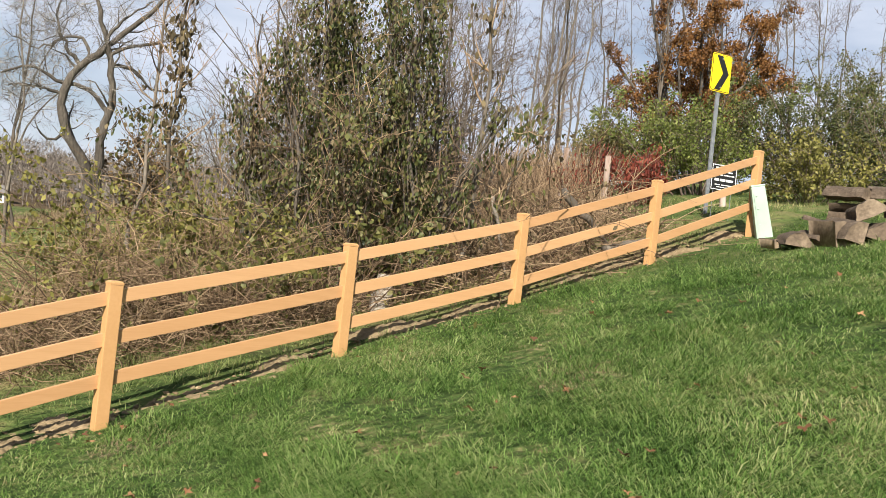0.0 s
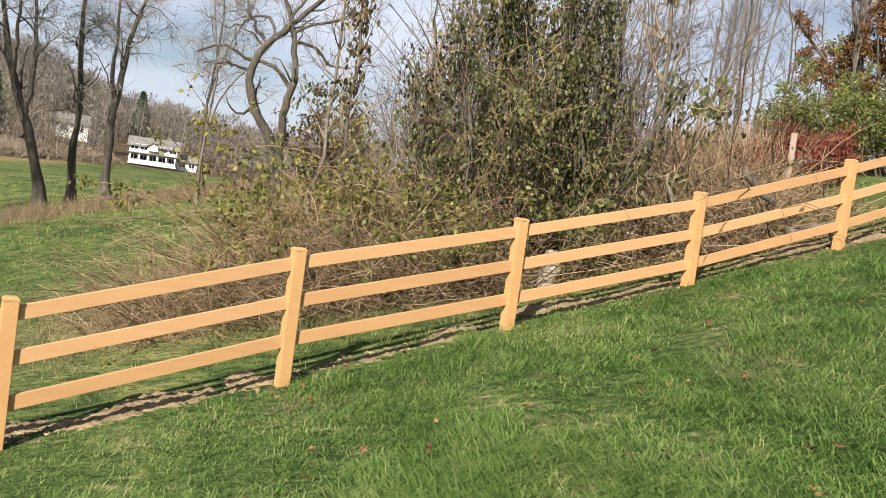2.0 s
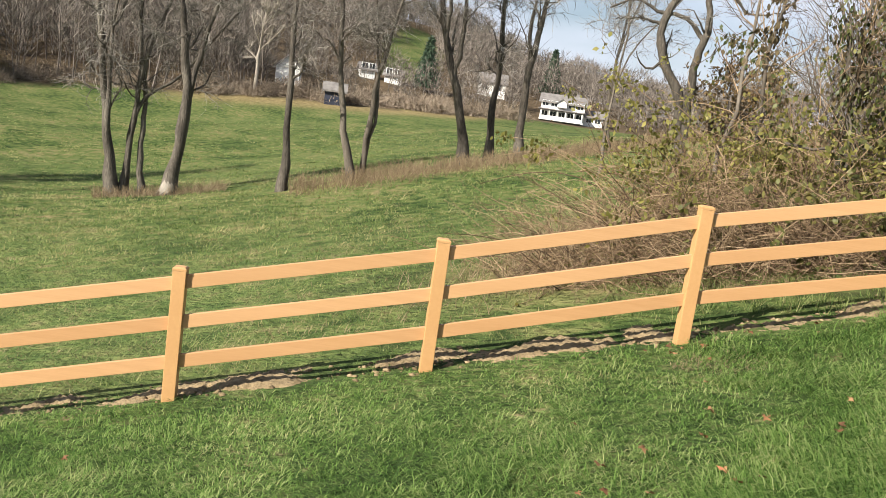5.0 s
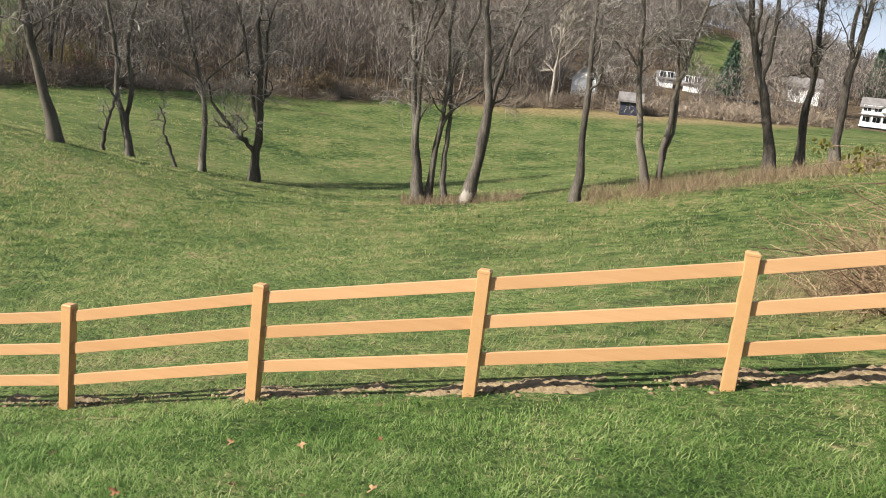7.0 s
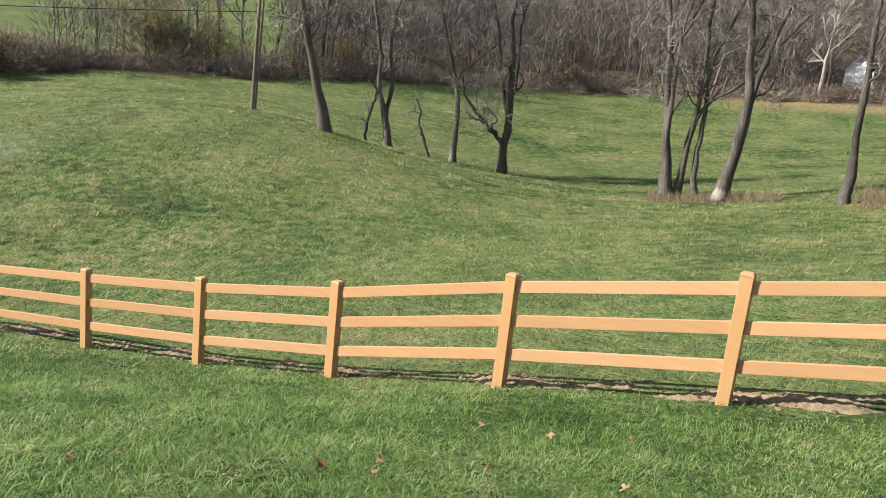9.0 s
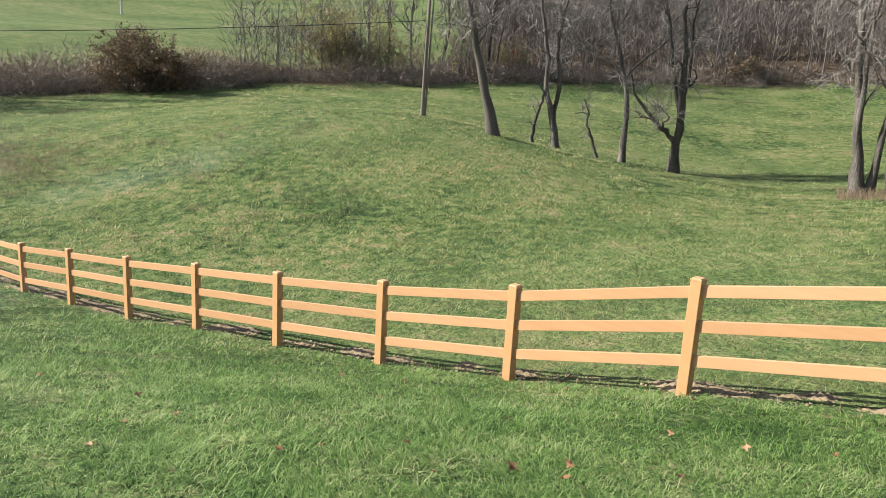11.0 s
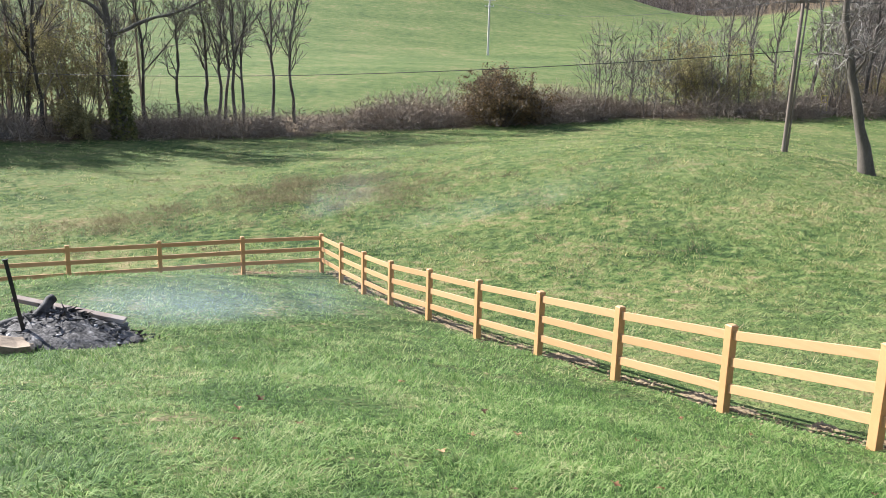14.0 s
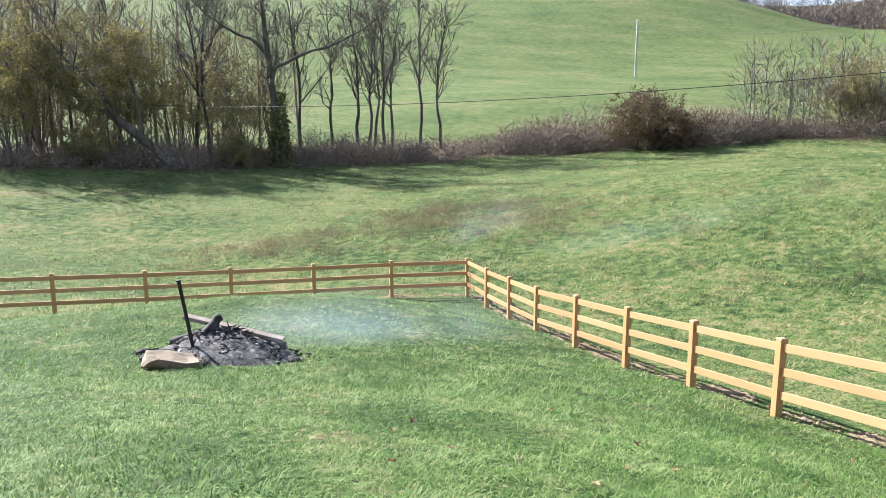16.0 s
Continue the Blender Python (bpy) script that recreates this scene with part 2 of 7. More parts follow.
def tubes(P, R, k=5):
    """Tapered tubes along polylines P (N, m, 3) with radii R (N, m)."""
    P, R = np.asarray(P, float), np.asarray(R, float)
    N, m, _ = P.shape
    T = np.gradient(P, axis=1)
    T /= np.linalg.norm(T, axis=2, keepdims=True) + 1e-9
    ref = np.where(np.abs(T[:, :1, 2:]) > 0.9, [[[1.0, 0, 0]]], [[[0, 0, 1.0]]])
    A = np.cross(T, ref)
    A /= np.linalg.norm(A, axis=2, keepdims=True) + 1e-9
    B = np.cross(T, A)
    ang = np.linspace(0, 2 * np.pi, k, endpoint=False)
    ring = A[:, :, None] * np.cos(ang)[:, None] + B[:, :, None] * np.sin(ang)[:, None]
    V = (P[:, :, None] + ring * R[:, :, None, None]).reshape(-1, 3)
    i, j, s = np.meshgrid(np.arange(N), np.arange(m - 1), np.arange(k), indexing="ij")
    base, nxt = (i * m + j) * k, (s + 1) % k
    F = np.stack([base + s, base + nxt, base + k + nxt, base + k + s], -1).reshape(-1, 4)
    return V, F


def joined(pieces):
    V, F, at = [], [], 0
    for v, f in pieces:
        V.append(v)
        F.append(np.asarray(f) + at)
        at += len(v)
    return np.concatenate(V), F


def unit(v):
    return v / (np.linalg.norm(v, axis=-1, keepdims=True) + 1e-9)


def sprout(P, R, count, length, angle, rng, m=5, first=0.3, up=0.15, wild=0.25, thin=0.6, tip=0.25, shorter=0.6):
    """Side branches, count per parent tube: their polylines and radii."""
    N, mp, _ = P.shape
    who = np.repeat(np.arange(N), count)
    t = first + (0.98 - first) * rng.random(len(who))
    f = t * (mp - 1)
    i = np.minimum(f.astype(int), mp - 2)
    w = (f - i)[:, None]
    base = P[who, i] * (1 - w) + P[who, i + 1] * w
    rad = R[who, i] * (1 - w[:, 0]) + R[who, i + 1] * w[:, 0]
    tan = unit(P[who, i + 1] - P[who, i])
    side = unit(np.cross(tan, rng.normal(size=tan.shape)))
    a = np.radians(angle) * (0.7 + 0.6 * rng.random(len(who)))[:, None]
    d = tan * np.cos(a) + side * np.sin(a)
    L = length * (0.6 + 0.7 * rng.random(len(who))) * (1 - shorter * t)
    Q = np.empty((len(who), m, 3))
    Q[:, 0] = base
    for s in range(1, m):
        d = unit(d + rng.normal(size=d.shape) * wild + np.array([0, 0, up]))
        Q[:, s] = Q[:, s - 1] + d * (L / (m - 1))[:, None]
    r0 = rad * thin * (0.7 + 0.5 * rng.random(len(who)))
    return Q, r0[:, None] * np.linspace(1, tip, m)


def bend(points, m=9, rng=None, wob=0.0):
    """A smooth polyline of m points through a few given ones."""
    pts = np.array(points, float)
    s = np.r_[0, np.cumsum(np.linalg.norm(np.diff(pts, axis=0), axis=1))]
    u = np.linspace(0, s[-1], m)
    out = np.stack([np.interp(u, s, pts[:, c]) for c in range(3)], -1)
    sm = out.copy()
    sm[1:-1] = 0.25 * out[:-2] + 0.5 * out[1:-1] + 0.25 * out[2:]
    if rng is not None:
        sm[1:] += rng.normal(size=sm[1:].shape) * wob
    return sm


def ribbons(P, width, rng):
    """Thin curved twigs (N, m, 3) as flat tapering strips."""
    N, m, _ = P.shape
    side = unit(np.cross(P[:, -1] - P[:, 0], rng.normal(size=(N, 3))))[:, None]
    w = width * (0.6 + 0.8 * rng.random(N))[:, None, None] * np.linspace(0.5, 0.2, m)[None, :, None]
    V = np.stack([P - side * w, P + side * w], 2).reshape(-1, 3)
    i, j = np.meshgrid(np.arange(N) * m * 2, np.arange(m - 1) * 2, indexing="ij")
    b = (i + j).reshape(-1, 1)
    return V, b + np.array([0, 1, 3, 2])


def slivers(base, d, length, width, rng):
    """Thin pointed twigs, one triangle each, from base along d."""
    side = unit(np.cross(d, rng.normal(size=d.shape))) * (np.asarray(width) / 2)[:, None]
    V = np.stack([base - side, base + side, base + d * np.asarray(length)[:, None]], 1).reshape(-1, 3)
    return V, np.arange(len(V)).reshape(-1, 3)


# ---------------------------------------------------------------- ground
def lawn_mask(x, y):
    """1 on the mown lawn inside the fences, 0 outside."""
    f = to_fence(x, y)
    a, b = np.array(POSTS[17][:2]), np.array(CROSS_POSTS[4][:2])
    d = (b - a) / np.linalg.norm(b - a)
    g = d[0] * (np.asarray(y) - a[1]) - d[1] * (np.asarray(x) - a[0])
    return np.clip(f / 0.3 + 0.5, 0, 1) * np.clip(g / 0.3 + 0.5, 0, 1)


def pasture(x, y):
    """The open patch on the wooded hill behind the houses."""
    r, az = np.hypot(x, y), azimuth(x, y)
    mid = 40.6 - (r - 200) * 0.012
    return (np.abs(az - mid) < 1.0 + 0.9 * np.sin((r - 160) / 26.0) ** 2) & (r > 160) & (r < 242)


def woods_mask(x, y):
    """1 on the wooded slopes and brushy strips."""
    r, az = np.hypot(x, y), azimuth(x, y)
    edge = np.interp(az, [-180, -60, -8, 8, 18, 24, 33, 36, 42, 52, 64, 78, 88, 93, 98, 104, 118, 132, 145, 180], [900, 900, 24, 24, 60, 142, 142, 125, 118, 117, 112, 97, 90, 86, 84, 80, 77, 75, 73, 73])
    far = np.interp(az, [-180, 79, 84, 92, 100, 106, 128, 150, 180], [900, 900, 104, 98, 94, 90, 88, 95, 95])
    hill = np.interp(az, [78, 84, 88, 92, 100, 108, 150], [150, 220, 235, 250, 275, 330, 420])
    return ((((r > edge) & (r < far)) | ((r > hill) & (az > 79))) & ~pasture(x, y)).astype(float)


def dry_mask(x, y):
    """The weedy, straw-coloured strip along the tree row."""
    az, r = azimuth(x, y), np.hypot(x, y)
    mid = np.interp(az, [20, 30, 36, 43, 50], [45, 40, 38, 36, 36])
    wood = np.interp(az, [33, 36, 42, 52, 58], [142, 125, 118, 117, 115])
    edge = 0.85 * np.exp(-(((r - wood + 2.5) / 5.0) ** 2)) * np.clip((58 - az) / 5, 0, 1) * (az > 33)
    # leaf litter and dead grass under the brambles behind the fence
    x, y = np.asarray(x, float), np.asarray(y, float)
    t = np.clip(((x + 6.2) * 9.2 + (y - 10.6) * 2.6) / 91.4, 0, 1)
    brush = 0.7 * np.exp(-((np.hypot(x + 6.2 - 9.2 * t, y - 10.6 - 2.6 * t) / 1.5) ** 2)) * (to_fence(x, y) < -0.2)
    return np.maximum(np.maximum(0.7 * np.exp(-(((r - mid) / 1.8) ** 2)) * ((az > 18) & (az < 48)), edge), brush)


def make_ground():
    rings = np.r_[0.0, np.geomspace(0.8, 1500, 260)]
    spokes = 480
    az = np.linspace(0, 2 * np.pi, spokes, endpoint=False)
    X = (rings[1:, None] * np.cos(az)).ravel()
    Y = (rings[1:, None] * np.sin(az)).ravel()
    xy = np.r_[[[0.0, 0.0]], np.c_[X, Y]]
    z = height(xy)
    verts = np.c_[xy, z]
    nr = len(rings) - 1
    i, j = np.meshgrid(np.arange(nr - 1), np.arange(spokes), indexing="ij")
    n = (j + 1) % spokes
    quads = np.stack([1 + i * spokes + j, 1 + (i + 1) * spokes + j, 1 + (i + 1) * spokes + n, 1 + i * spokes + n], -1).reshape(-1, 4)
    j = np.arange(spokes)
    tris = np.stack([np.zeros(spokes, int), 1 + j, 1 + (j + 1) % spokes], -1)
    me = mesh_of("ground", verts, [tris, quads], GROUND)
    for name, values in (("lawn", lawn_mask(xy[:, 0], xy[:, 1])), ("woods", woods_mask(xy[:, 0], xy[:, 1])), ("dry", dry_mask(xy[:, 0], xy[:, 1])), ("hill", np.clip((np.hypot(xy[:, 0], xy[:, 1]) - 86) / 6, 0, 1) * (azimuth(xy[:, 0], xy[:, 1]) > 79) + pasture(xy[:, 0], xy[:, 1]) * 0.3)):
        me.attributes.new(name, "FLOAT", "POINT").data.foreach_set("value", values.astype(np.float32))
    return tagged(new("ground", me), "grassy hillside falling from a mown lawn to a rough field", "ground", kind="structure")


def ground_material():
    m = bpy.data.materials.new("meadow")
    m.use_nodes = True
    n, l = m.node_tree.nodes, m.node_tree.links
    b = n["Principled BSDF"]
    b.inputs["Roughness"].default_value = 0.95
    b.inputs["Specular IOR Level"].default_value = 0.1
    t = n.new("ShaderNodeTexCoord")

    def noise_at(scale, detail=6.0, stretch=None):
        k = n.new("ShaderNodeTexNoise")
        k.inputs["Scale"].default_value, k.inputs["Detail"].default_value = scale, detail
        if stretch:
            mp = n.new("ShaderNodeMapping")
            mp.inputs["Scale"].default_value = stretch
            l.new(t.outputs["Object"], mp.inputs["Vector"])
            l.new(mp.outputs["Vector"], k.inputs["Vector"])
        else:
            l.new(t.outputs["Object"], k.inputs["Vector"])
        return k.outputs["Fac"]

    def mixed(fac, c1, c2):
        k = n.new("ShaderNodeMixRGB")
        for s, v in zip(("Fac", "Color1", "Color2"), (fac, c1, c2)):
            l.new(v, k.inputs[s])
        return k.outputs["Color"]

    def attr(name):
        k = n.new("ShaderNodeAttribute")
        k.attribute_name = name
        return k.outputs["Fac"]

    def ramped(fac, stops):
        r = ramp_of(n, stops)
        l.new(fac, r.inputs["Fac"])
        return r.outputs["Color"]

    def blend(a, b, wa):
        """A sum of two noises, the first weighing wa."""
        k, h = n.new("ShaderNodeMath"), n.new("ShaderNodeMath")
        h.operation, k.operation = "MULTIPLY", "MULTIPLY_ADD"
        h.inputs[1].default_value, k.inputs[1].default_value = 1 - wa, wa
        l.new(b, h.inputs[0])
        l.new(a, k.inputs[0])
        l.new(h.outputs[0], k.inputs[2])
        return k.outputs[0]

    lawn = ramped(blend(noise_at(1.1, 4), noise_at(9.0, 6), 0.45), [(0.38, (0.028, 0.05, 0.013)), (0.5, (0.054, 0.086, 0.023)), (0.58, (0.1, 0.12, 0.042)), (0.66, (0.22, 0.18, 0.095))])
    field = ramped(blend(noise_at(0.22, 6), noise_at(2.4, 9), 0.42), [(0.4, (0.026, 0.048, 0.013)), (0.47, (0.068, 0.103, 0.028)), (0.53, (0.118, 0.145, 0.045)), (0.59, (0.165, 0.158, 0.065)), (0.66, (0.245, 0.19, 0.1))])
    hill = ramped(blend(noise_at(0.16, 8, (1.0, 0.5, 1)), noise_at(1.1, 9, (1.0, 0.7, 1)), 0.5), [(0.36, (0.07, 0.105, 0.034)), (0.48, (0.105, 0.14, 0.045)), (0.56, (0.135, 0.158, 0.056)), (0.66, (0.19, 0.178, 0.08))])
    litter = ramped(noise_at(0.8, 8), [(0.3, (0.06, 0.045, 0.03)), (0.7, (0.16, 0.115, 0.07))])
    straw = ramped(noise_at(2.0, 8), [(0.3, (0.16, 0.11, 0.055)), (0.7, (0.36, 0.27, 0.14))])
    big = ramped(noise_at(0.06, 4), [(0.42, (0, 0, 0)), (0.6, (1, 1, 1))])
    bare = ramped(noise_at(0.9, 8), [(0.6, (0, 0, 0)), (0.72, (0.8, 0.8, 0.8))])
    half = n.new("ShaderNodeMath")
    half.operation = "MULTIPLY"
    half.inputs[1].default_value = 0.45
    l.new(big, half.inputs[0])
    field = mixed(half.outputs[0], field, hill)
    field = mixed(attr("hill"), field, hill)
    c = mixed(attr("lawn"), field, lawn)
    c = mixed(attr("dry"), c, straw)
    low = n.new("ShaderNodeMath")
    low.operation = "MULTIPLY"
    low.inputs[1].default_value = 0.35
    l.new(bare, low.inputs[0])
    c = mixed(low.outputs[0], c, straw)
    c = mixed(attr("woods"), c, litter)
    l.new(c, b.inputs["Base Color"])
    bn = n.new("ShaderNodeBump")
    bn.inputs["Strength"].default_value, bn.inputs["Distance"].default_value = 1.0, 0.22
    l.new(blend(noise_at(2.0, 8), noise_at(8.0, 6), 0.55), bn.inputs["Height"])
    l.new(bn.outputs["Normal"], b.inputs["Normal"])
    return m


GROUND = ground_material()
make_ground()


# ---------------------------------------------------------------- board fences
def make_fence(feet, tops, label, first=0):
    """Routed square posts with flat caps, and three boards between each pair."""
    thing = empty("fence", feet[0], label, "fence")
    base = Vector(feet[0])
    face = 0.118
    for k, (foot, top) in enumerate(zip(feet, tops)):
        if k < first:
            continue
        nb = feet[min(k + 1, len(feet) - 1)], feet[max(k - 1, 0)]
        turn = math.degrees(math.atan2(nb[0][1] - nb[1][1], nb[0][0] - nb[1][0]))
        h = top - foot[2]
        bm = box(face, face, h + 0.25 - 0.03, (0, 0, (h - 0.03 - 0.25) / 2))
        p = part("post", bm, VINYL, thing, bevel=0.006)
        p.matrix_basis = Matrix.Translation(Vector(foot) - base) @ pose(0, 0, 0, 0, 0, turn)
        bm = box(face + 0.005, face + 0.005, 0.022, (0, 0, h - 0.019))
        bmesh.ops.create_cone(bm, cap_ends=True, segments=4, radius1=(face - 0.002) * 0.7071, radius2=(face - 0.03) * 0.7071, depth=0.012, matrix=Matrix.Translation((0, 0, h - 0.002)) @ pose(0, 0, 0, 0, 0, 45))
        part("cap", bm, VINYL, p, bevel=0.003)
    for a, b, ta, tb in zip(feet, feet[1:], tops, tops[1:]):
        for drop in (0.14, 0.505, 0.87):
            A, B = Vector((a[0], a[1], ta - drop)), Vector((b[0], b[1], tb - drop))
            d = B - A
            flat = math.hypot(d.x, d.y)
            bm = box(flat - 0.04, 0.040, 0.124)
            for v in bm.verts:
                v.co.z += v.co.x * d.z / flat
            r = part("rail", bm, RAIL_VINYL, thing, bevel=0.005)
            r.matrix_basis = Matrix.Translation((A + B) / 2 - base) @ pose(0, 0, 0, 0, 0, math.degrees(math.atan2(d.y, d.x)))
    return thing


make_fence(POSTS, POST_TOPS, "new tan three-board fence with square posts descending the grassy slope")
make_fence([POSTS[17]] + CROSS_POSTS, [-4.14, -4.07, -4.02, -3.95, -3.86, -3.74, -3.62, -3.47], "tan three-board fence, its near face in shade, crossing the lower lawn", 1)

# ---------------------------------------------------------------- bare trees: foot, then stems as radius and (across, up) in metres
ROW_TREES = [
    ("leaning bare grey tree standing alone at the swale", (-43.7, 6.0), [(0.3, [(0.0, -0.0), (-0.38, 1.49), (-0.84, 3.02), (-1.3, 4.76), (-1.64, 6.22)])]),
    ("short crooked bare tree beside taller ones", (-48.3, 8.9), [(0.15, [(0.0, -0.0), (0.1, 1.17), (0.43, 2.42), (0.55, 2.89), (0.11, 3.44)])]),
    ("bare tree with two twisted stems in the field", (-48.0, 10.3), [(0.22, [(0.0, -0.0), (-0.16, 1.17), (-0.6, 2.66), (-0.88, 3.38), (-0.83, 5.04), (-1.17, 6.76), (-1.5, 8.16)]), (0.18, [(-0.12, 0.86), (-0.3, 2.38), (0.04, 3.33), (0.0, 4.23), (-0.42, 5.38), (-0.28, 6.88), (0.02, 8.38)])]),
    ("stunted crooked bare sapling in the field", (-48.4, 12.9), [(0.12, [(0.0, -0.0), (-0.43, 1.19), (-0.77, 1.96), (-0.65, 2.61), (-1.05, 3.36)])]),
    ("bare tree with a knobbly crown in the field", (-48.9, 14.6), [(0.21, [(0.0, -0.0), (-0.06, 2.16), (0.06, 3.32), (-0.19, 4.43), (-0.39, 5.05), (-1.31, 7.8), (-1.78, 9.59)]), (0.12, [(-0.39, 5.05), (-1.52, 5.88), (-2.77, 6.52)]), (0.1, [(-0.31, 4.9), (0.95, 6.33), (1.56, 6.73)]), (0.12, [(-0.32, 5.06), (-0.8, 6.92), (-1.26, 9.67)])]),
    ("forked bare tree with a low slanting limb", (-47.0, 17.1), [(0.3, [(0.0, -0.0), (-0.05, 1.56), (0.19, 2.74), (-0.05, 4.34), (0.03, 6.28), (-0.44, 8.43), (-0.35, 10.31)]), (0.2, [(-0.11, 1.56), (-1.64, 2.88), (-2.32, 3.78), (-2.76, 4.37), (-2.94, 5.3)]), (0.17, [(-0.05, 3.37), (-0.71, 5.56), (-0.99, 7.43), (-1.25, 8.95), (-1.79, 10.11)]), (0.1, [(0.1, 4.04), (0.37, 6.0), (0.09, 8.5), (0.51, 10.42)])]),
    ("tall bare dark tree with paired stems", (-36.0, 21.7), [(0.28, [(0.0, -0.0), (-0.24, 1.62), (-0.63, 4.39), (-0.98, 7.1), (-1.18, 8.7), (-1.41, 9.74)]), (0.18, [(-0.31, 3.03), (-0.27, 4.44), (-0.46, 7.17), (-0.28, 8.8), (-0.05, 9.89)]), (0.11, [(-0.4, 6.9), (0.08, 8.04), (0.55, 9.97)]), (0.11, [(-0.99, 7.65), (-0.88, 8.73), (-0.92, 9.79)])]),
    ("slender bare stems crossing beside a taller tree", (-35.9, 22.2), [(0.19, [(0.0, -0.0), (0.04, 1.66), (0.18, 3.67), (0.29, 4.66), (0.43, 5.65)]), (0.11, [(0.45, 4.26), (1.0, 4.89), (1.61, 5.24), (2.28, 6.01)]), (0.16, [(0.78, 0.29), (0.6, 2.29), (0.65, 4.28), (0.48, 5.94), (0.69, 7.06), (1.0, 7.92), (1.4, 9.18), (1.56, 10.13)])]),
    ("leaning bare tree with pale scarred foot", (-33.8, 23.1), [(0.35, [(0.0, -0.0), (0.33, 1.86), (0.48, 3.54), (0.61, 4.64), (0.3, 6.22), (0.05, 8.04), (-0.18, 9.58)]), (0.24, [(0.62, 4.37), (0.9, 6.02), (1.13, 7.38), (1.47, 8.47), (1.75, 9.8)])]),
    ("single straight bare tree at the weedy strip", (-26.8, 23.9), [(0.21, [(0.0, -0.0), (-0.03, 1.82), (-0.17, 3.94), (-0.18, 5.1), (-0.27, 6.93), (-0.29, 8.28)])]),
    ("bare grey tree in dry weeds", (-25.5, 26.7), [(0.18, [(0.0, -0.0), (-0.4, 1.29), (-0.85, 3.4), (-1.17, 5.71), (-1.37, 7.54)])]),
    ("crooked bare tree with broken tops in dry weeds", (-25.5, 27.3), [(0.14, [(0.0, 0.0), (0.01, 0.99), (-0.12, 1.46), (0.13, 2.82), (0.08, 4.24), (0.4, 5.68), (0.61, 6.86)]), (0.09, [(-0.03, 1.23), (0.27, 2.72), (0.2, 4.26), (0.0, 5.76)])]),
    ("tall bare tree forking above dry weeds", (-23.6, 32.2), [(0.26, [(0.0, -0.0), (-0.32, 1.52), (-0.86, 3.44), (-1.31, 4.62), (-1.8, 6.03), (-2.12, 7.45)]), (0.16, [(-1.06, 4.28), (-0.86, 5.03), (-0.83, 6.12), (-0.9, 7.54)]), (0.14, [(-1.64, 5.81), (-1.58, 6.53), (-1.66, 7.48)])]),
    ("straight bare tree behind a forked one", (-23.8, 34.4), [(0.21, [(0.0, -0.0), (-0.15, 2.36), (-0.12, 4.14), (-0.1, 5.89), (-0.26, 7.35)])]),
    ("leaning bare tree with two high limbs", (-22.6, 35.2), [(0.24, [(0.0, -0.0), (-0.08, 2.04), (-0.16, 4.28), (0.14, 6.03), (0.24, 7.48)]), (0.14, [(-0.19, 4.03), (-0.33, 5.74), (-0.32, 7.44)])]),
    ("slim bare twin-stemmed tree at the meadow edge", (-18.3, 35.6), [(0.09, [(0.0, 0.0), (-0.08, 1.6), (-0.07, 3.48), (0.02, 5.35), (0.16, 7.21), (0.15, 8.78)]), (0.07, [(0.34, 0.1), (-0.05, 2.14), (-0.04, 4.81), (0.68, 7.3)])]),
    ("gnarled bare tree with looping limbs behind brambles", (-10.7, 25.9), [(0.2, [(0.1, 0.0), (-0.02, 1.5), (-0.33, 2.66), (-0.79, 3.21), (-1.04, 3.69), (-1.17, 4.27), (-1.19, 4.78), (-0.99, 5.17), (-0.83, 5.63), (-0.43, 5.88), (-0.13, 6.17), (0.29, 6.78), (0.83, 7.19), (1.41, 8.12)]), (0.19, [(0.2, 0.0), (0.08, 1.5), (0.01, 2.71), (0.04, 3.42), (0.03, 3.86), (0.07, 4.22), (0.25, 4.51), (0.28, 5.05), (0.14, 5.55), (0.04, 6.06), (-0.08, 6.39), (-0.36, 7.29), (-0.61, 7.9)]), (0.15, [(0.02, 4.24), (-0.21, 4.52), (-0.43, 4.83), (-0.89, 4.98), (-1.36, 4.98), (-1.78, 5.28), (-2.18, 5.37), (-2.6, 5.12), (-2.89, 4.99)]), (0.07, [(-1.19, 4.82), (-1.42, 4.74), (-1.82, 4.84), (-2.27, 4.76), (-2.72, 4.77)]), (0.11, [(-0.01, 6.19), (0.4, 6.52), (1.06, 6.62), (1.55, 6.84)]), (0.09, [(0.11, 5.9), (0.39, 5.81), (0.72, 5.84), (1.09, 5.55)]), (0.07, [(-0.43, 5.88), (-0.49, 6.22), (-0.73, 6.52), (-1.13, 6.52), (-1.42, 6.29)]), (0.07, [(-0.83, 5.63), (-1.07, 5.93), (-1.44, 6.46), (-1.57, 6.95), (-1.54, 7.47)]), (0.1, [(0.05, 6.48), (0.26, 7.07), (0.63, 7.51), (1.17, 7.98)])]),
    ("thin pale sapling behind the brambles", (-13.7, 26.7), [(0.06, [(0.0, -0.0), (-0.04, 1.98), (-0.01, 3.26), (0.23, 4.94), (-0.19, 6.66)]), (0.04, [(-0.01, 3.26), (0.44, 4.44), (1.02, 5.29), (1.63, 5.98)])]),
]



def plan_axes(x, y):
    n = unit(np.array([x, y, 0.0]))
    return np.array([n[1], -n[0], 0.0]), n


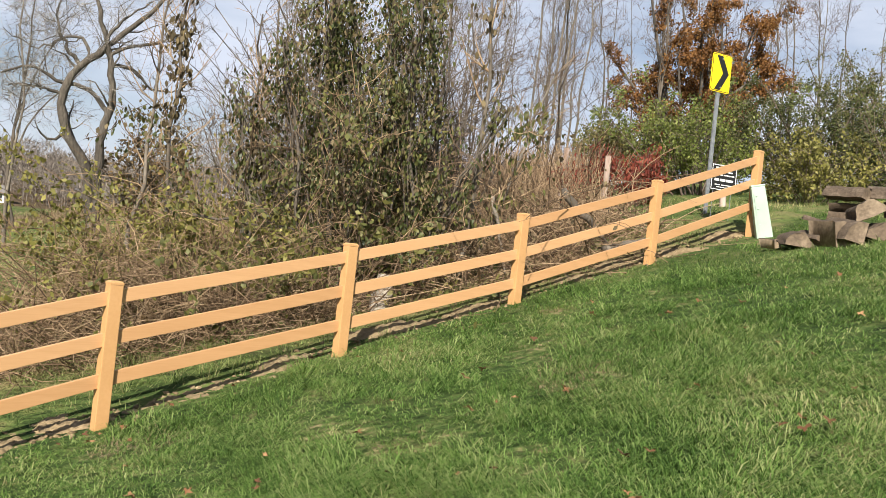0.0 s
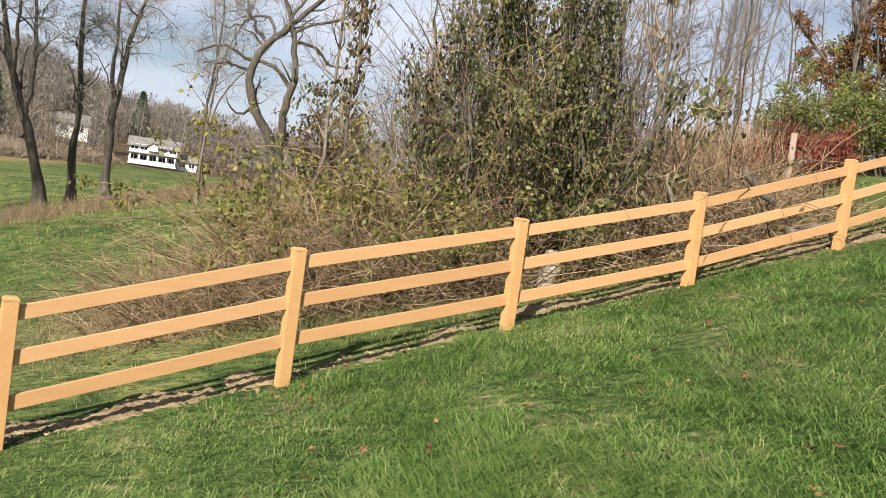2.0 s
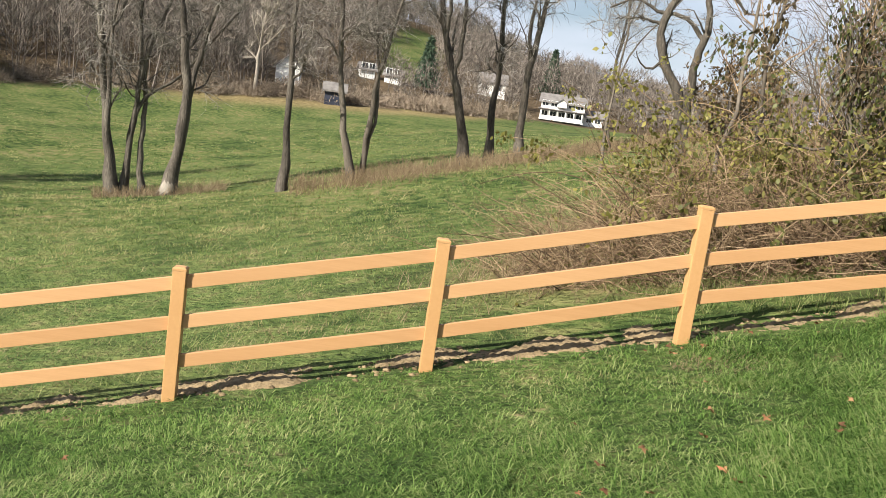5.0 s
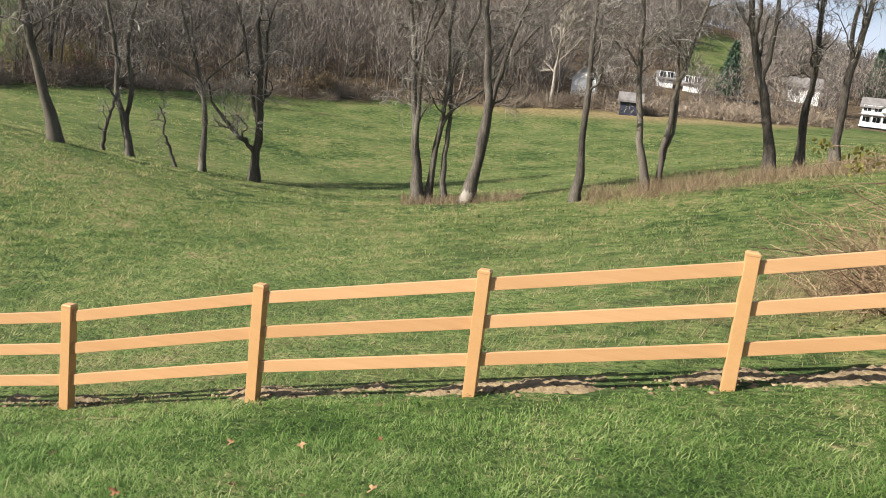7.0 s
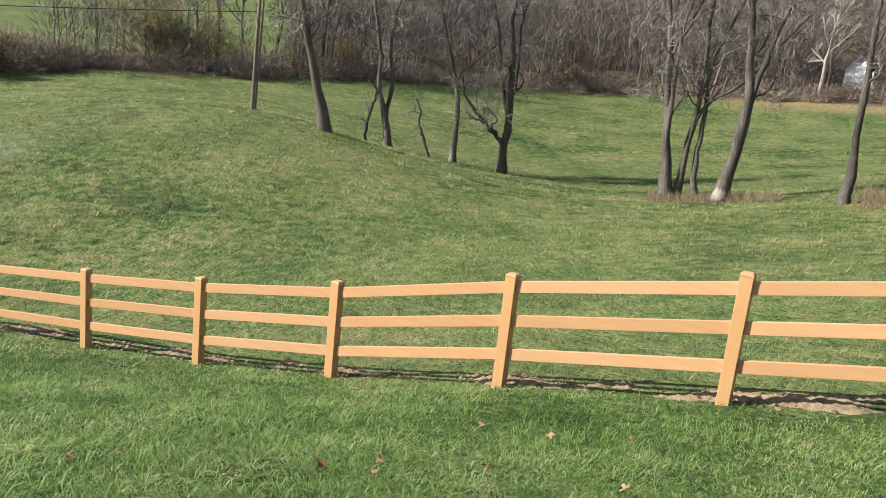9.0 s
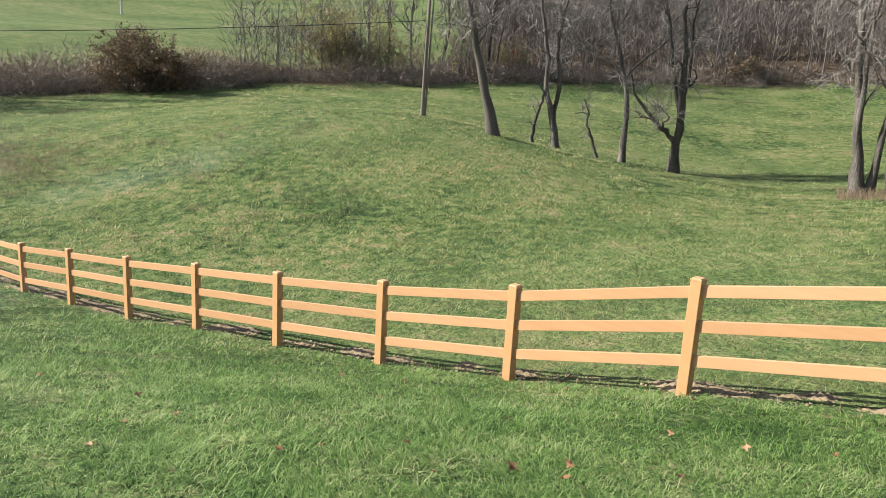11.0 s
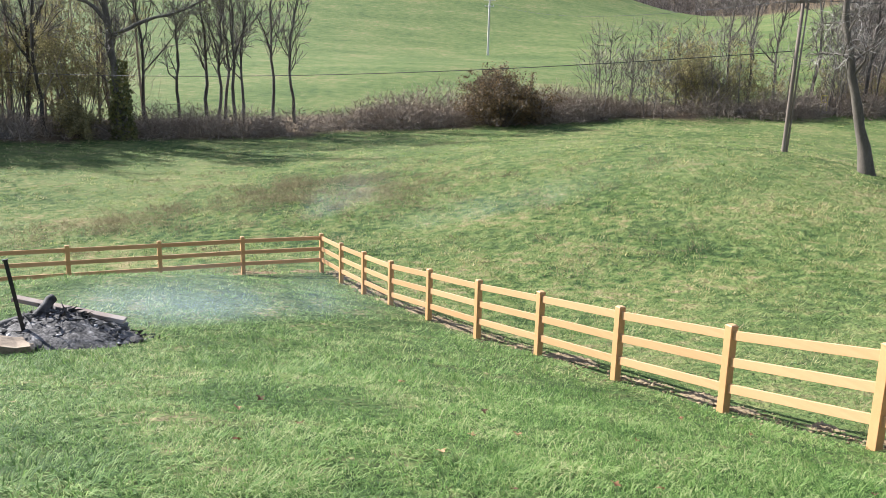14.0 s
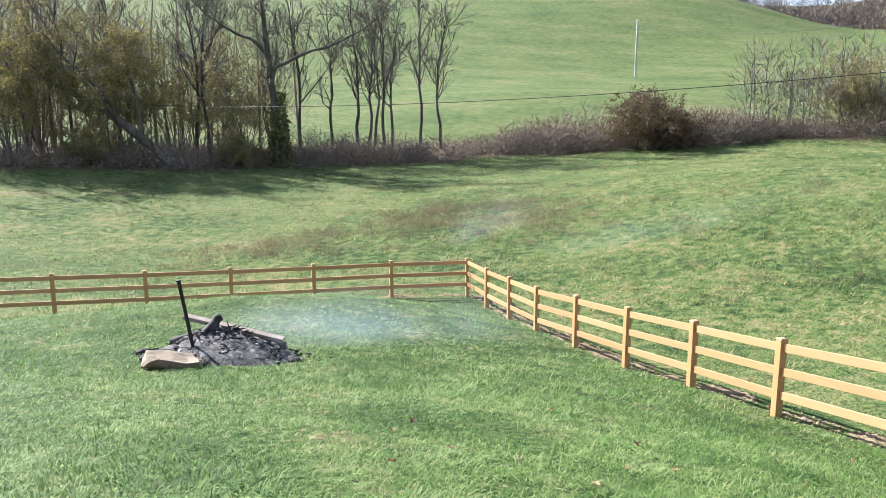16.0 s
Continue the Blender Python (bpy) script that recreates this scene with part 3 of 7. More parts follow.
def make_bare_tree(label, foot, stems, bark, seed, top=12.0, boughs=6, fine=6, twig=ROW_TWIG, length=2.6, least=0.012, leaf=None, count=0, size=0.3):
    rng = np.random.default_rng(seed)
    across, away = plan_axes(*foot)
    z = ground_at(*foot)
    thing = empty("tree", (*foot, z), label, "tree", "bare trees")
    trunk, ends = [], []
    small = []
    for r, pts in stems:
        q = [across * u + np.array([0, 0, 1.0]) * v for u, v in pts]
        rooted = pts[0][1] < 0.5
        if rooted or not small:
            deep = rng.normal(0, 0.25)
            q = [p + away * deep * max(p[2], 0) * 0.12 for p in q]
        else:
            # a limb grows out of the stem that it starts on, and is thinner than it
            near = [np.linalg.norm(P[0, :, [0, 2]].T - q[0][[0, 2]], axis=1) for P, R in small]
            host = int(np.argmin([d.min() for d in near]))
            P0, R0 = small[host]
            i = int(np.argmin(np.linalg.norm(P0[0] - q[0], axis=1)))
            shift = P0[0, i] - q[0]
            q = [P0[0, max(i - 1, 0)]] + [p + shift * (1 - k / len(q)) for k, p in enumerate(q)]
            r = min(r, 0.8 * R0[0, i])
            deep = rng.normal(0, 0.3)
            q = [p + away * deep * k * 0.2 for k, p in enumerate(q)]
        reach = q[-1][2]
        if reach > 5.5 and top > reach:
            d = unit(unit(q[-1] - q[-2]) + np.array([0, 0, 0.5]))
            more = max(1.5, top - reach) * (0.75 + 0.4 * rng.random())
            q += [q[-1] + d * more * 0.5 + rng.normal(0, 0.25, 3), q[-1] + d * more + rng.normal(0, 0.4, 3)]
            tip = 0.12
        else:
            tip = 0.3
        if rooted:
            q = [q[0] - np.array([0, 0, 0.4])] + q
        m = max(18, 2 * len(q))
        P = bend(q, m, rng, 0.03)[None]
        R = (r * (1 - (1 - tip) * np.linspace(0, 1, m) ** 0.9) * (1 + 0.08 * rng.normal(size=m)))[None]
        if rooted:
            R[0, :3] *= (1.7, 1.3, 1.1)
        trunk.append(tubes(P, R, 12))
        small.append((P, R))
    b1 = [sprout(P, R, boughs, length, 48, rng, 7, 0.32, 0.1, 0.36, 0.42, shorter=0.45) for P, R in small]
    P1, R1 = np.concatenate([p for p, _ in b1]), np.concatenate([r for _, r in b1])
    P2, R2 = sprout(P1, R1, fine, length * 0.6, 52, rng, 6, 0.15, 0.02, 0.36, 0.55)
    P3, R3 = sprout(P2, np.maximum(R2, 0.008), fine + 3, length * 0.4, 55, rng, 4, 0.1, -0.06, 0.36, 0.65)
    V, F = joined(trunk + [tubes(P1, R1, 6)])
    under("trunk", mesh_of("trunk", V, F, bark), thing)
    V, F = joined([tubes(P2, np.maximum(R2, least * 0.8), 3), ribbons(P3, least * 1.7, rng)])
    under("crown", mesh_of("crown", V, F, twig), thing, "leafless twigs" if not leaf else "twigs")
    if leaf:
        at = np.r_[along(P3, count * 2 // 3, rng, size * 0.7), along(P2, count // 3, rng, size * 0.7)]
        V, F = leaves(at, size, rng, 0.3, 0.6, plain=True)
        under("foliage", mesh_of("foliage", V, [F], leaf), thing)
    return thing


for k, (label, foot, stems) in enumerate(ROW_TREES):
    bark = GREY_BARK if "pale sapling" in label else GREY_BARK if k in (0, 10, 11, 15) else BARK
    tall = 7.0 if "looping" in label else 13.0
    near = "looping" in label or "pale sapling" in label
    small = max(v for r, pts in stems for u, v in pts) < 4.5
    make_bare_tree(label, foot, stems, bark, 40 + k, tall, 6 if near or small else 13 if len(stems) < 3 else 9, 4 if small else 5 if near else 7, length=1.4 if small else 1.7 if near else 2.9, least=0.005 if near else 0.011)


WEATHERED = surface("weathered_bare_wood", [(0.3, (0.15, 0.13, 0.105)), (0.7, (0.36, 0.32, 0.27))], 4.0, 8, 0.9, 0.5, 25, 30, stretch=(1, 1, 0.3))


def make_scar(foot, r, tall, seed):
    """Bare pale wood about a trunk's foot."""
    rng = np.random.default_rng(seed)
    k, m = 14, 6
    a = np.linspace(0, 2 * np.pi, k, endpoint=False)
    top = tall * (0.15 + 0.85 * np.clip(np.cos(a + 0.9), 0, 1) ** 2) * (1 + rng.normal(0, 0.1, k))
    across, away = plan_axes(*foot)
    V = []
    for i in range(m):
        z = top * i / (m - 1)
        w = r * (1.62 - 0.5 * z / 1.1)
        V.append(np.c_[np.cos(a) * w + across[0] * 0.18 * z, np.sin(a) * w + across[1] * 0.18 * z, z - 0.05])
    V = np.concatenate(V)
    i, j = np.meshgrid(np.arange(m - 1), np.arange(k), indexing="ij")
    F = np.stack([i * k + j, i * k + (j + 1) % k, (i + 1) * k + (j + 1) % k, (i + 1) * k + j], -1).reshape(-1, 4)
    return mesh_of("scar", V, [F], WEATHERED)


for ob in [o for o in scene.objects if o.parent is None and o.get("label", "") == "leaning bare tree with pale scarred foot"]:
    under("scar", make_scar((-33.8, 23.1), 0.29, 0.95, 9), ob, "pale stripped wood at the trunk's foot")


# ---------------------------------------------------------------- leaves and brush
def leaves(at, size, rng, droop=0.5, slim=0.5, fold=0.25, plain=False):
    """Folded pointed leaves at places (N, 3), hanging by droop."""
    N = len(at)
    d = unit(rng.normal(size=(N, 3)) + np.array([0, 0, -droop * 2]))
    s = unit(np.cross(d, rng.normal(size=(N, 3))))
    n = np.cross(d, s)
    L = (size * (0.6 + 0.8 * rng.random(N)))[:, None]
    w = L * slim * 0.5
    if plain:
        V = np.stack([at, at + d * L * 0.45 + s * w + n * w * fold, at + d * L, at + d * L * 0.45 - s * w + n * w * fold], 1).reshape(-1, 3)
        b = np.arange(N)[:, None] * 4
        return V, np.concatenate([b + [0, 1, 2], b + [0, 2, 3]])
    V = np.stack([at, at + d * L * 0.4 + s * w + n * w * fold, at + d * L * 0.4 - s * w + n * w * fold, at + d * L, at + d * L * 0.75 + s * w * 0.6 + n * w * fold, at + d * L * 0.75 - s * w * 0.6 + n * w * fold], 1).reshape(-1, 3)
    b = np.arange(N)[:, None] * 6
    return V, np.concatenate([b + [0, 1, 2], b + [1, 4, 2], b + [2, 4, 5], b + [4, 3, 5]])


def along(P, count, rng, spread=0.05):
    """Random places beside the tubes."""
    i = rng.integers(0, P.shape[0], count)
    j = rng.integers(0, P.shape[1] - 1, count)
    w = rng.random(count)[:, None]
    return P[i, j] * (1 - w) + P[i, j + 1] * w + rng.normal(0, spread, (count, 3))


def stalks(feet, rng, tall, lean=0.2, m=4, thick=0.005):
    """Upright wands from feet (N, 3)."""
    N = len(feet)
    d = unit(np.c_[rng.normal(0, lean, (N, 2)), np.ones(N)])
    L = tall * (0.5 + 0.8 * rng.random(N))
    P = np.empty((N, m, 3))
    P[:, 0] = feet
    for s in range(1, m):
        d = unit(d + rng.normal(0, 0.12, d.shape) + np.c_[np.zeros((N, 2)), np.full(N, -0.04)])
        P[:, s] = P[:, s - 1] + d * (L / (m - 1))[:, None]
    return P, (thick * (0.6 + 0.8 * rng.random(N)))[:, None] * np.linspace(1, 0.4, m)


def arcs(feet, rng, length, m=7, thick=0.006, up=1.0, sag=0.35):
    """Arching canes and fallen sticks."""
    N = len(feet)
    a = rng.random(N) * 2 * np.pi
    d = unit(np.c_[np.cos(a), np.sin(a), up * (0.3 + rng.random(N))])
    L = length * (0.4 + 0.9 * rng.random(N))
    P = np.empty((N, m, 3))
    P[:, 0] = feet
    for s in range(1, m):
        d = unit(d + rng.normal(0, 0.12, d.shape) - np.array([0, 0, sag]))
        P[:, s] = P[:, s - 1] + d * (L / (m - 1))[:, None]
    g = height(P[:, :, :2].reshape(-1, 2)).reshape(N, m)
    P[:, :, 2] = np.maximum(P[:, :, 2], g + 0.02)
    return P, (thick * (0.5 + rng.random(N)))[:, None] * np.linspace(1, 0.5, m)


def on_ground(x, y, lift=0.0):
    return np.c_[x, y, height(np.c_[x, y]) + lift]


def polar(az, r):
    a = np.radians(az)
    return -np.sin(a) * r, np.cos(a) * r


LEAF_OLIVE = surface("olive_leaf", [(0.1, (0.045, 0.05, 0.016)), (0.45, (0.11, 0.115, 0.032)), (0.75, (0.175, 0.16, 0.048)), (1.0, (0.3, 0.23, 0.085))], 0.8, 3, 0.55, 0, island=0.6, sheer=0.25)
LEAF_YELLOW = surface("yellow_green_leaf", [(0.1, (0.07, 0.072, 0.017)), (0.5, (0.175, 0.165, 0.04)), (0.9, (0.34, 0.3, 0.085))], 0.8, 3, 0.55, 0, island=0.6, sheer=0.3)
LEAF_DEAD = surface("dead_leaf", [(0.1, (0.035, 0.027, 0.015)), (0.5, (0.095, 0.072, 0.036)), (0.9, (0.23, 0.175, 0.09))], 0.8, 3, 0.7, 0, island=0.6, sheer=0.2)
LEAF_GREEN = surface("green_leaf", [(0.1, (0.055, 0.08, 0.02)), (0.5, (0.15, 0.185, 0.04)), (0.9, (0.32, 0.34, 0.09))], 0.5, 3, 0.5, 0, island=0.5, sheer=0.3)
LEAF_RUST = surface("rust_leaf", [(0.1, (0.07, 0.03, 0.01)), (0.5, (0.2, 0.088, 0.024)), (0.9, (0.35, 0.18, 0.055))], 0.4, 3, 0.6, 0, island=0.6, sheer=0.3)
LEAF_RED = surface("red_leaf", [(0.1, (0.07, 0.013, 0.009)), (0.5, (0.18, 0.032, 0.02)), (0.9, (0.3, 0.1, 0.05))], 0.4, 3, 0.6, 0, island=0.6, sheer=0.3)
LEAF_WINE = surface("wine_brown_leaf", [(0.1, (0.042, 0.03, 0.017)), (0.5, (0.118, 0.08, 0.038)), (0.9, (0.27, 0.17, 0.07))], 0.3, 3, 0.6, 0, island=0.6, sheer=0.2)
STRAW = surface("straw", [(0.1, (0.13, 0.088, 0.052)), (0.5, (0.28, 0.205, 0.125)), (0.9, (0.48, 0.39, 0.25))], 0.5, 3, 0.9, 0, island=0.6, sheer=0.2)
DRY_STALK = surface("dry_stalk", [(0.1, (0.1, 0.066, 0.038)), (0.5, (0.23, 0.165, 0.098)), (0.9, (0.46, 0.37, 0.23))], 0.5, 4, 0.9, 0, island=0.5, sheer=0.15)


def foliage_bush(name, label, category, foot, wide, tall, leaf, count, size, seed, stems=14, wood=TWIG, droop=0.3, low=0.0, group="", slim=0.6, stout=0.012):
    """Many-stemmed bush: stems, side shoots and leaves along them, with gaps between the shoots."""
    rng = np.random.default_rng(seed)
    z = ground_at(*foot)
    thing = empty(name, (*foot, z), label, category, group)
    across, away = plan_axes(*foot)
    a = rng.random(stems) * 2 * np.pi
    feet = np.c_[np.cos(a), np.sin(a), np.zeros(stems)] * (wide * 0.18 * rng.random(stems))[:, None]
    d = unit(feet * 2.2 / max(wide, 0.1) * 2 + np.array([0, 0, 1.0]) + rng.normal(0, 0.25, (stems, 3)))
    d[:, :2] *= wide / tall * 0.9
    m = 7
    P = np.empty((stems, m, 3))
    P[:, 0] = feet - np.array([0, 0, 0.1])
    L = tall * (0.65 + 0.4 * rng.random(stems))
    for s in range(1, m):
        d = d + rng.normal(0, 0.09, d.shape)
        P[:, s] = P[:, s - 1] + d * (L / (m - 1))[:, None]
    R = (stout * tall * (0.5 + 0.6 * rng.random(stems)))[:, None] * np.linspace(1, 0.25, m)
    P1, R1 = sprout(P, R, 7, wide * 0.34, 55, rng, 4, 0.15 + low, 0.1, 0.25, 0.6)
    P2, R2 = sprout(P1, R1, 4, wide * 0.16, 55, rng, 3, 0.2, 0.05, 0.3, 0.6)
    keep = P2[:, -1, 2] > 0.05
    P2, R2 = P2[keep], R2[keep]
    V, F = joined([tubes(P, R, 5), tubes(P1, np.maximum(R1, 0.006), 3), tubes(P2, np.maximum(R2, 0.004), 3)])
    under("stem", mesh_of("stem", V, F, wood), thing)
    at = np.r_[along(P2, int(count * 0.75), rng, size * 0.8), along(P1, count - int(count * 0.75), rng, size * 0.8)]
    at = at[at[:, 2] > 0.03]
    V, F = leaves(at, size, rng, droop, slim, plain=True)
    under("foliage", mesh_of("foliage", V, [F], leaf), thing)
    return thing


# the big leafy thicket behind the fence: vine-hung stems as radius, leaves, spread and (across, up)
LEAF_DARK = surface("dark_green_leaf", [(0.1, (0.022, 0.032, 0.01)), (0.45, (0.058, 0.072, 0.02)), (0.75, (0.115, 0.12, 0.036)), (1.0, (0.21, 0.18, 0.07))], 0.8, 3, 0.5, 0, island=0.65, sheer=0.2)
THICKET_STEMS = [
    (0.04, 5600, 0.22, [(-0.3, 0.0), (-0.48, 0.66), (-0.7, 1.88), (-0.79, 3.12), (-0.89, 4.9)]),
    (0.045, 6600, 0.27, [(0.45, 0.0), (0.75, 0.88), (0.54, 2.03), (0.48, 3.28), (0.4, 5.0)]),
    (0.05, 1600, 0.2, [(0.1, 0.0), (0.05, 0.72), (-0.04, 1.96), (-0.3, 3.18), (-0.65, 4.9)]),
    (0.025, 1300, 0.14, [(-1.5, 0.0), (-1.64, 0.78), (-1.85, 1.75), (-1.99, 2.55), (-2.1, 3.1)]),
    (0.03, 1400, 0.14, [(0.6, 0.0), (0.94, 0.98), (1.25, 2.03), (1.54, 2.49), (1.84, 3.16)]),
    (0.04, 6400, 0.26, [(0.25, 0.0), (0.36, 0.92), (0.2, 2.41), (0.15, 3.66), (0.07, 5.1)]),
    (0.025, 2000, 0.2, [(-0.6, 0.0), (-0.94, 0.78), (-1.16, 1.99), (-1.42, 3.29), (-1.54, 3.85)]),
    (0.06, 150, 0.15, [(0.9, 0.0), (1.1, 1.08), (0.97, 2.5), (0.74, 3.74), (0.54, 5.4)]),
    (0.035, 5000, 0.24, [(-0.1, 0.0), (-0.2, 0.77), (-0.46, 2.33), (-0.67, 3.55), (-0.88, 5.0)]),
]


def make_thicket():
    rng = np.random.default_rng(7)
    foot = (-1.05, 12.3)
    z = ground_at(*foot)
    thing = empty("shrub", (*foot, z), "tall tangled shrub hung with drooping dark leaves behind the fence", "shrub")
    across, away = plan_axes(*foot)
    stems, hung = [], []
    for r, count, wide, pts in THICKET_STEMS:
        deep = rng.uniform(-0.5, 0.6)
        q = [across * u + away * deep * min(1, v) + np.array([0, 0, v - 0.1]) for u, v in pts]
        P = bend(q, 12, rng, 0.03)[None]
        stems.append((P, (np.linspace(r, r * 0.4, 12) * (1 + rng.normal(0, 0.1, 12)))[None]))
        # thin vines wind up beside each stem
        for _ in range(3):
            a = rng.random() * 6.3 + np.linspace(0, rng.uniform(3, 9), 12)
            W = P[0] + np.c_[np.cos(a), np.sin(a), np.zeros(12)] * (r + 0.02 + 0.1 * rng.random(12))[:, None]
            stems.append((W[None], np.full((1, 12), 0.008) * (1 + rng.random())))
        t = rng.random(count)
        k = np.minimum((t * 11).astype(int), 10)
        w = (t * 11 - k)[:, None]
        at = P[0, k] * (1 - w) + P[0, k + 1] * w + rng.normal(0, wide, (count, 3)) * np.array([1, 1, 0.6])
        hung.append(at[at[:, 2] > 0.5 + 0.7 * rng.random(count)])
    n = 20
    a = rng.random(n) * 2 * np.pi
    feet = np.c_[np.cos(a), np.sin(a) * 0.8, np.zeros(n)] * (0.75 * np.sqrt(rng.random(n)))[:, None] - np.array([0, 0, 0.1])
    d = unit(feet * np.array([1.0, 1.0, 0]) * 0.5 + np.array([0.0, 0, 1.0]) + rng.normal(0, 0.15, (n, 3)))
    m = 10
    L = 5.8 * (0.4 + 0.65 * rng.random(n))
    P = np.empty((n, m, 3))
    P[:, 0] = feet
    for s in range(1, m):
        d = unit(d + rng.normal(0, 0.1, d.shape) + np.array([0, 0, 0.03]))
        P[:, s] = P[:, s - 1] + d * (L / (m - 1))[:, None]
    R = (0.026 * (0.35 + 0.9 * rng.random(n) ** 2))[:, None] * np.linspace(1, 0.3, m)
    P1, R1 = sprout(P, R, 10, 1.5, 52, rng, 6, 0.06, -0.04, 0.34, 0.5)
    P2, R2 = sprout(P1, R1, 5, 0.7, 55, rng, 4, 0.1, -0.15, 0.35, 0.6)
    V, F = joined([tubes(P, R, 7)] + [tubes(p, r, 8) for p, r in stems])
    under("stem", mesh_of("stem", V, F, GREY_BARK), thing, "grey-brown bare lower stems")
    V, F = joined([tubes(P1, np.maximum(R1, 0.005), 5), tubes(P2, np.maximum(R2, 0.0035), 3)])
    under("shoot", mesh_of("shoot", V, F, DRY_TWIG), thing)
    loose = np.r_[along(P2, 7000, rng, 0.06), along(P1, 7000, rng, 0.06)]
    at = np.concatenate(hung + [loose[loose[:, 2] > 0.7]])
    # leaves gather in upright hanging bunches
    bunch = np.array([noise.noise(Vector((p[0] * 3.6, p[1] * 3.6, p[2] * 1.5))) for p in at])
    at = at[bunch > -0.1 + 0.12 * rng.random(len(at))]
    kind = rng.random(len(at)) + 0.35 * np.array([noise.noise(Vector(p * 1.7)) for p in at])
    for low, high, leaf, size, label in ((-9, 0.48, LEAF_DARK, 0.072, "drooping dark green leaves"), (0.48, 0.8, LEAF_DEAD, 0.078, "withered brown leaves"), (0.8, 9, LEAF_OLIVE, 0.066, "olive-green leaves")):
        sel = (kind >= low) & (kind < high)
        V, F = leaves(at[sel], size, rng, 1.3, 0.55)
        under("foliage", mesh_of("foliage", V, [F], leaf), thing, label)


make_thicket()


def make_bramble(label, centre, half_wide, half_deep, tall, leaf, count, canes, seed, size=0.075):
    """A sprawling mound of arching canes with leaves."""
    rng = np.random.default_rng(seed)
    z = ground_at(*centre)
    thing = empty("bramble", (*centre, z), label, "bramble", "brambles behind the fence")
    across, away = plan_axes(*centre)
    u, v = rng.uniform(-half_wide, half_wide, canes), rng.uniform(-half_deep, half_deep, canes)
    w = np.array([*centre, 0]) + across * u[:, None] + away * v[:, None]
    feet = on_ground(w[:, 0], w[:, 1])
    P, R = arcs(feet, rng, tall * 2.0, 9, 0.007, 2.2, 0.17)
    P1, R1 = sprout(P, R, 4, 0.7, 60, rng, 4, 0.15, 0.1, 0.3, 0.7)
    origin = np.array([*centre, z])
    V, F = joined([tubes(P - origin, R, 4), tubes(P1 - origin, np.maximum(R1, 0.003), 3)])
    under("cane_tangle", mesh_of("cane_tangle", V, F, DRY_TWIG), thing)
    at = np.r_[along(P1, int(count * 0.8), rng, 0.06), along(P, count - int(count * 0.8), rng, 0.06)]
    lump = np.array([noise.noise(Vector(p * 1.1)) for p in at])
    at = at[lump > -0.08]
    V, F = leaves(at - origin, size, rng, 0.5, 0.6)
    under("foliage", mesh_of("foliage", V, [F], leaf), thing)


make_bramble("sprawling bramble with yellowing olive leaves beside the shrub", (-3.7, 12.4), 1.6, 1.0, 1.5, LEAF_YELLOW, 15000, 190, 21, 0.075)
make_bramble("low dark bramble tangle under the tall shrub", (-1.9, 12.0), 1.6, 1.0, 1.3, LEAF_OLIVE, 6500, 150, 22, 0.09)
make_bramble("leafy bramble thicket reaching to the meadow", (-4.3, 14.2), 0.9, 0.9, 1.5, LEAF_YELLOW, 8000, 110, 23, 0.075)
make_bramble("thin bramble of dry canes beside the shrub", (1.2, 13.6), 1.4, 1.4, 1.4, LEAF_DEAD, 1800, 150, 24, 0.07)


def make_brush_pile(label, centre, half_wide, half_deep, tall, count, seed, wood=DRY_TWIG, length=1.5, thick=0.006):
    """Cut twigs heaped on the ground."""
    rng = np.random.default_rng(seed)
    z = ground_at(*centre)
    across, away = plan_axes(*centre)
    r, a = np.sqrt(rng.random(count)), rng.random(count) * 2 * np.pi
    w = np.array([*centre, 0]) + across * (half_wide * r * np.cos(a))[:, None] + away * (half_deep * r * np.sin(a))[:, None]
    feet = on_ground(w[:, 0], w[:, 1]) + np.c_[np.zeros((count, 2)), tall * (1 - r**2) * rng.random(count)]
    P, R = arcs(feet, rng, length, 6, thick, 0.9, 0.1)
    P1, R1 = sprout(P, R, 3, length * 0.45, 45, rng, 4, 0.2, 0.0, 0.25, 0.7)
    P1[:, :, 2] = np.maximum(P1[:, :, 2], z - 1.0)
    o = np.array([*centre, z])
    V, F = joined([tubes(P - o, R, 4), tubes(P1 - o, np.maximum(R1, 0.0025), 3)])
    ob = new("brush_pile", mesh_of("brush_pile", V, F, wood))
    ob.matrix_basis = pose(*o)
    return tagged(ob, label, "brush pile", kind="stuff")


make_brush_pile("heap of dry brown twigs and canes behind the fence", (-4.4, 10.7), 2.2, 1.0, 1.1, 850, 31)
make_brush_pile("tangle of dead branches under the shrub", (0.7, 12.8), 1.8, 0.9, 0.7, 480, 32, DRY_TWIG, 1.1, 0.009)
make_brush_pile("thin dead twigs along the thicket's foot", (-2.3, 11.2), 1.5, 0.7, 0.45, 420, 33)
make_brush_pile("dead branches sprawling on the bank", (2.4, 15.0), 1.6, 1.2, 0.5, 380, 34, DRY_TWIG, 1.0, 0.008)


def make_stick(label, a, b, r, wood, name="branch", sag=0.0):
    """One long branch lying or leaning between two places."""
    rng = np.random.default_rng(int(abs(a[0] * 100)))
    mid = (np.array(a) + np.array(b)) / 2 + np.array([0, 0, sag])
    P = bend([a, mid, b], 9, rng, 0.02)[None]
    R = (np.linspace(r, r * 0.55, 9) * (1 + 0.08 * rng.normal(size=9)))[None]
    V, F = tubes(P - np.array(a), R, 9)
    caps = [np.arange(9)[None, ::-1], (len(V) - 9 + np.arange(9))[None]]
    ob = new(name, mesh_of(name, V, [F] + caps, wood))
    ob.matrix_basis = pose(*a)
    return tagged(ob, label, "branch")


def lifted(x, y, up):
    return (x, y, ground_at(x, y) + up)


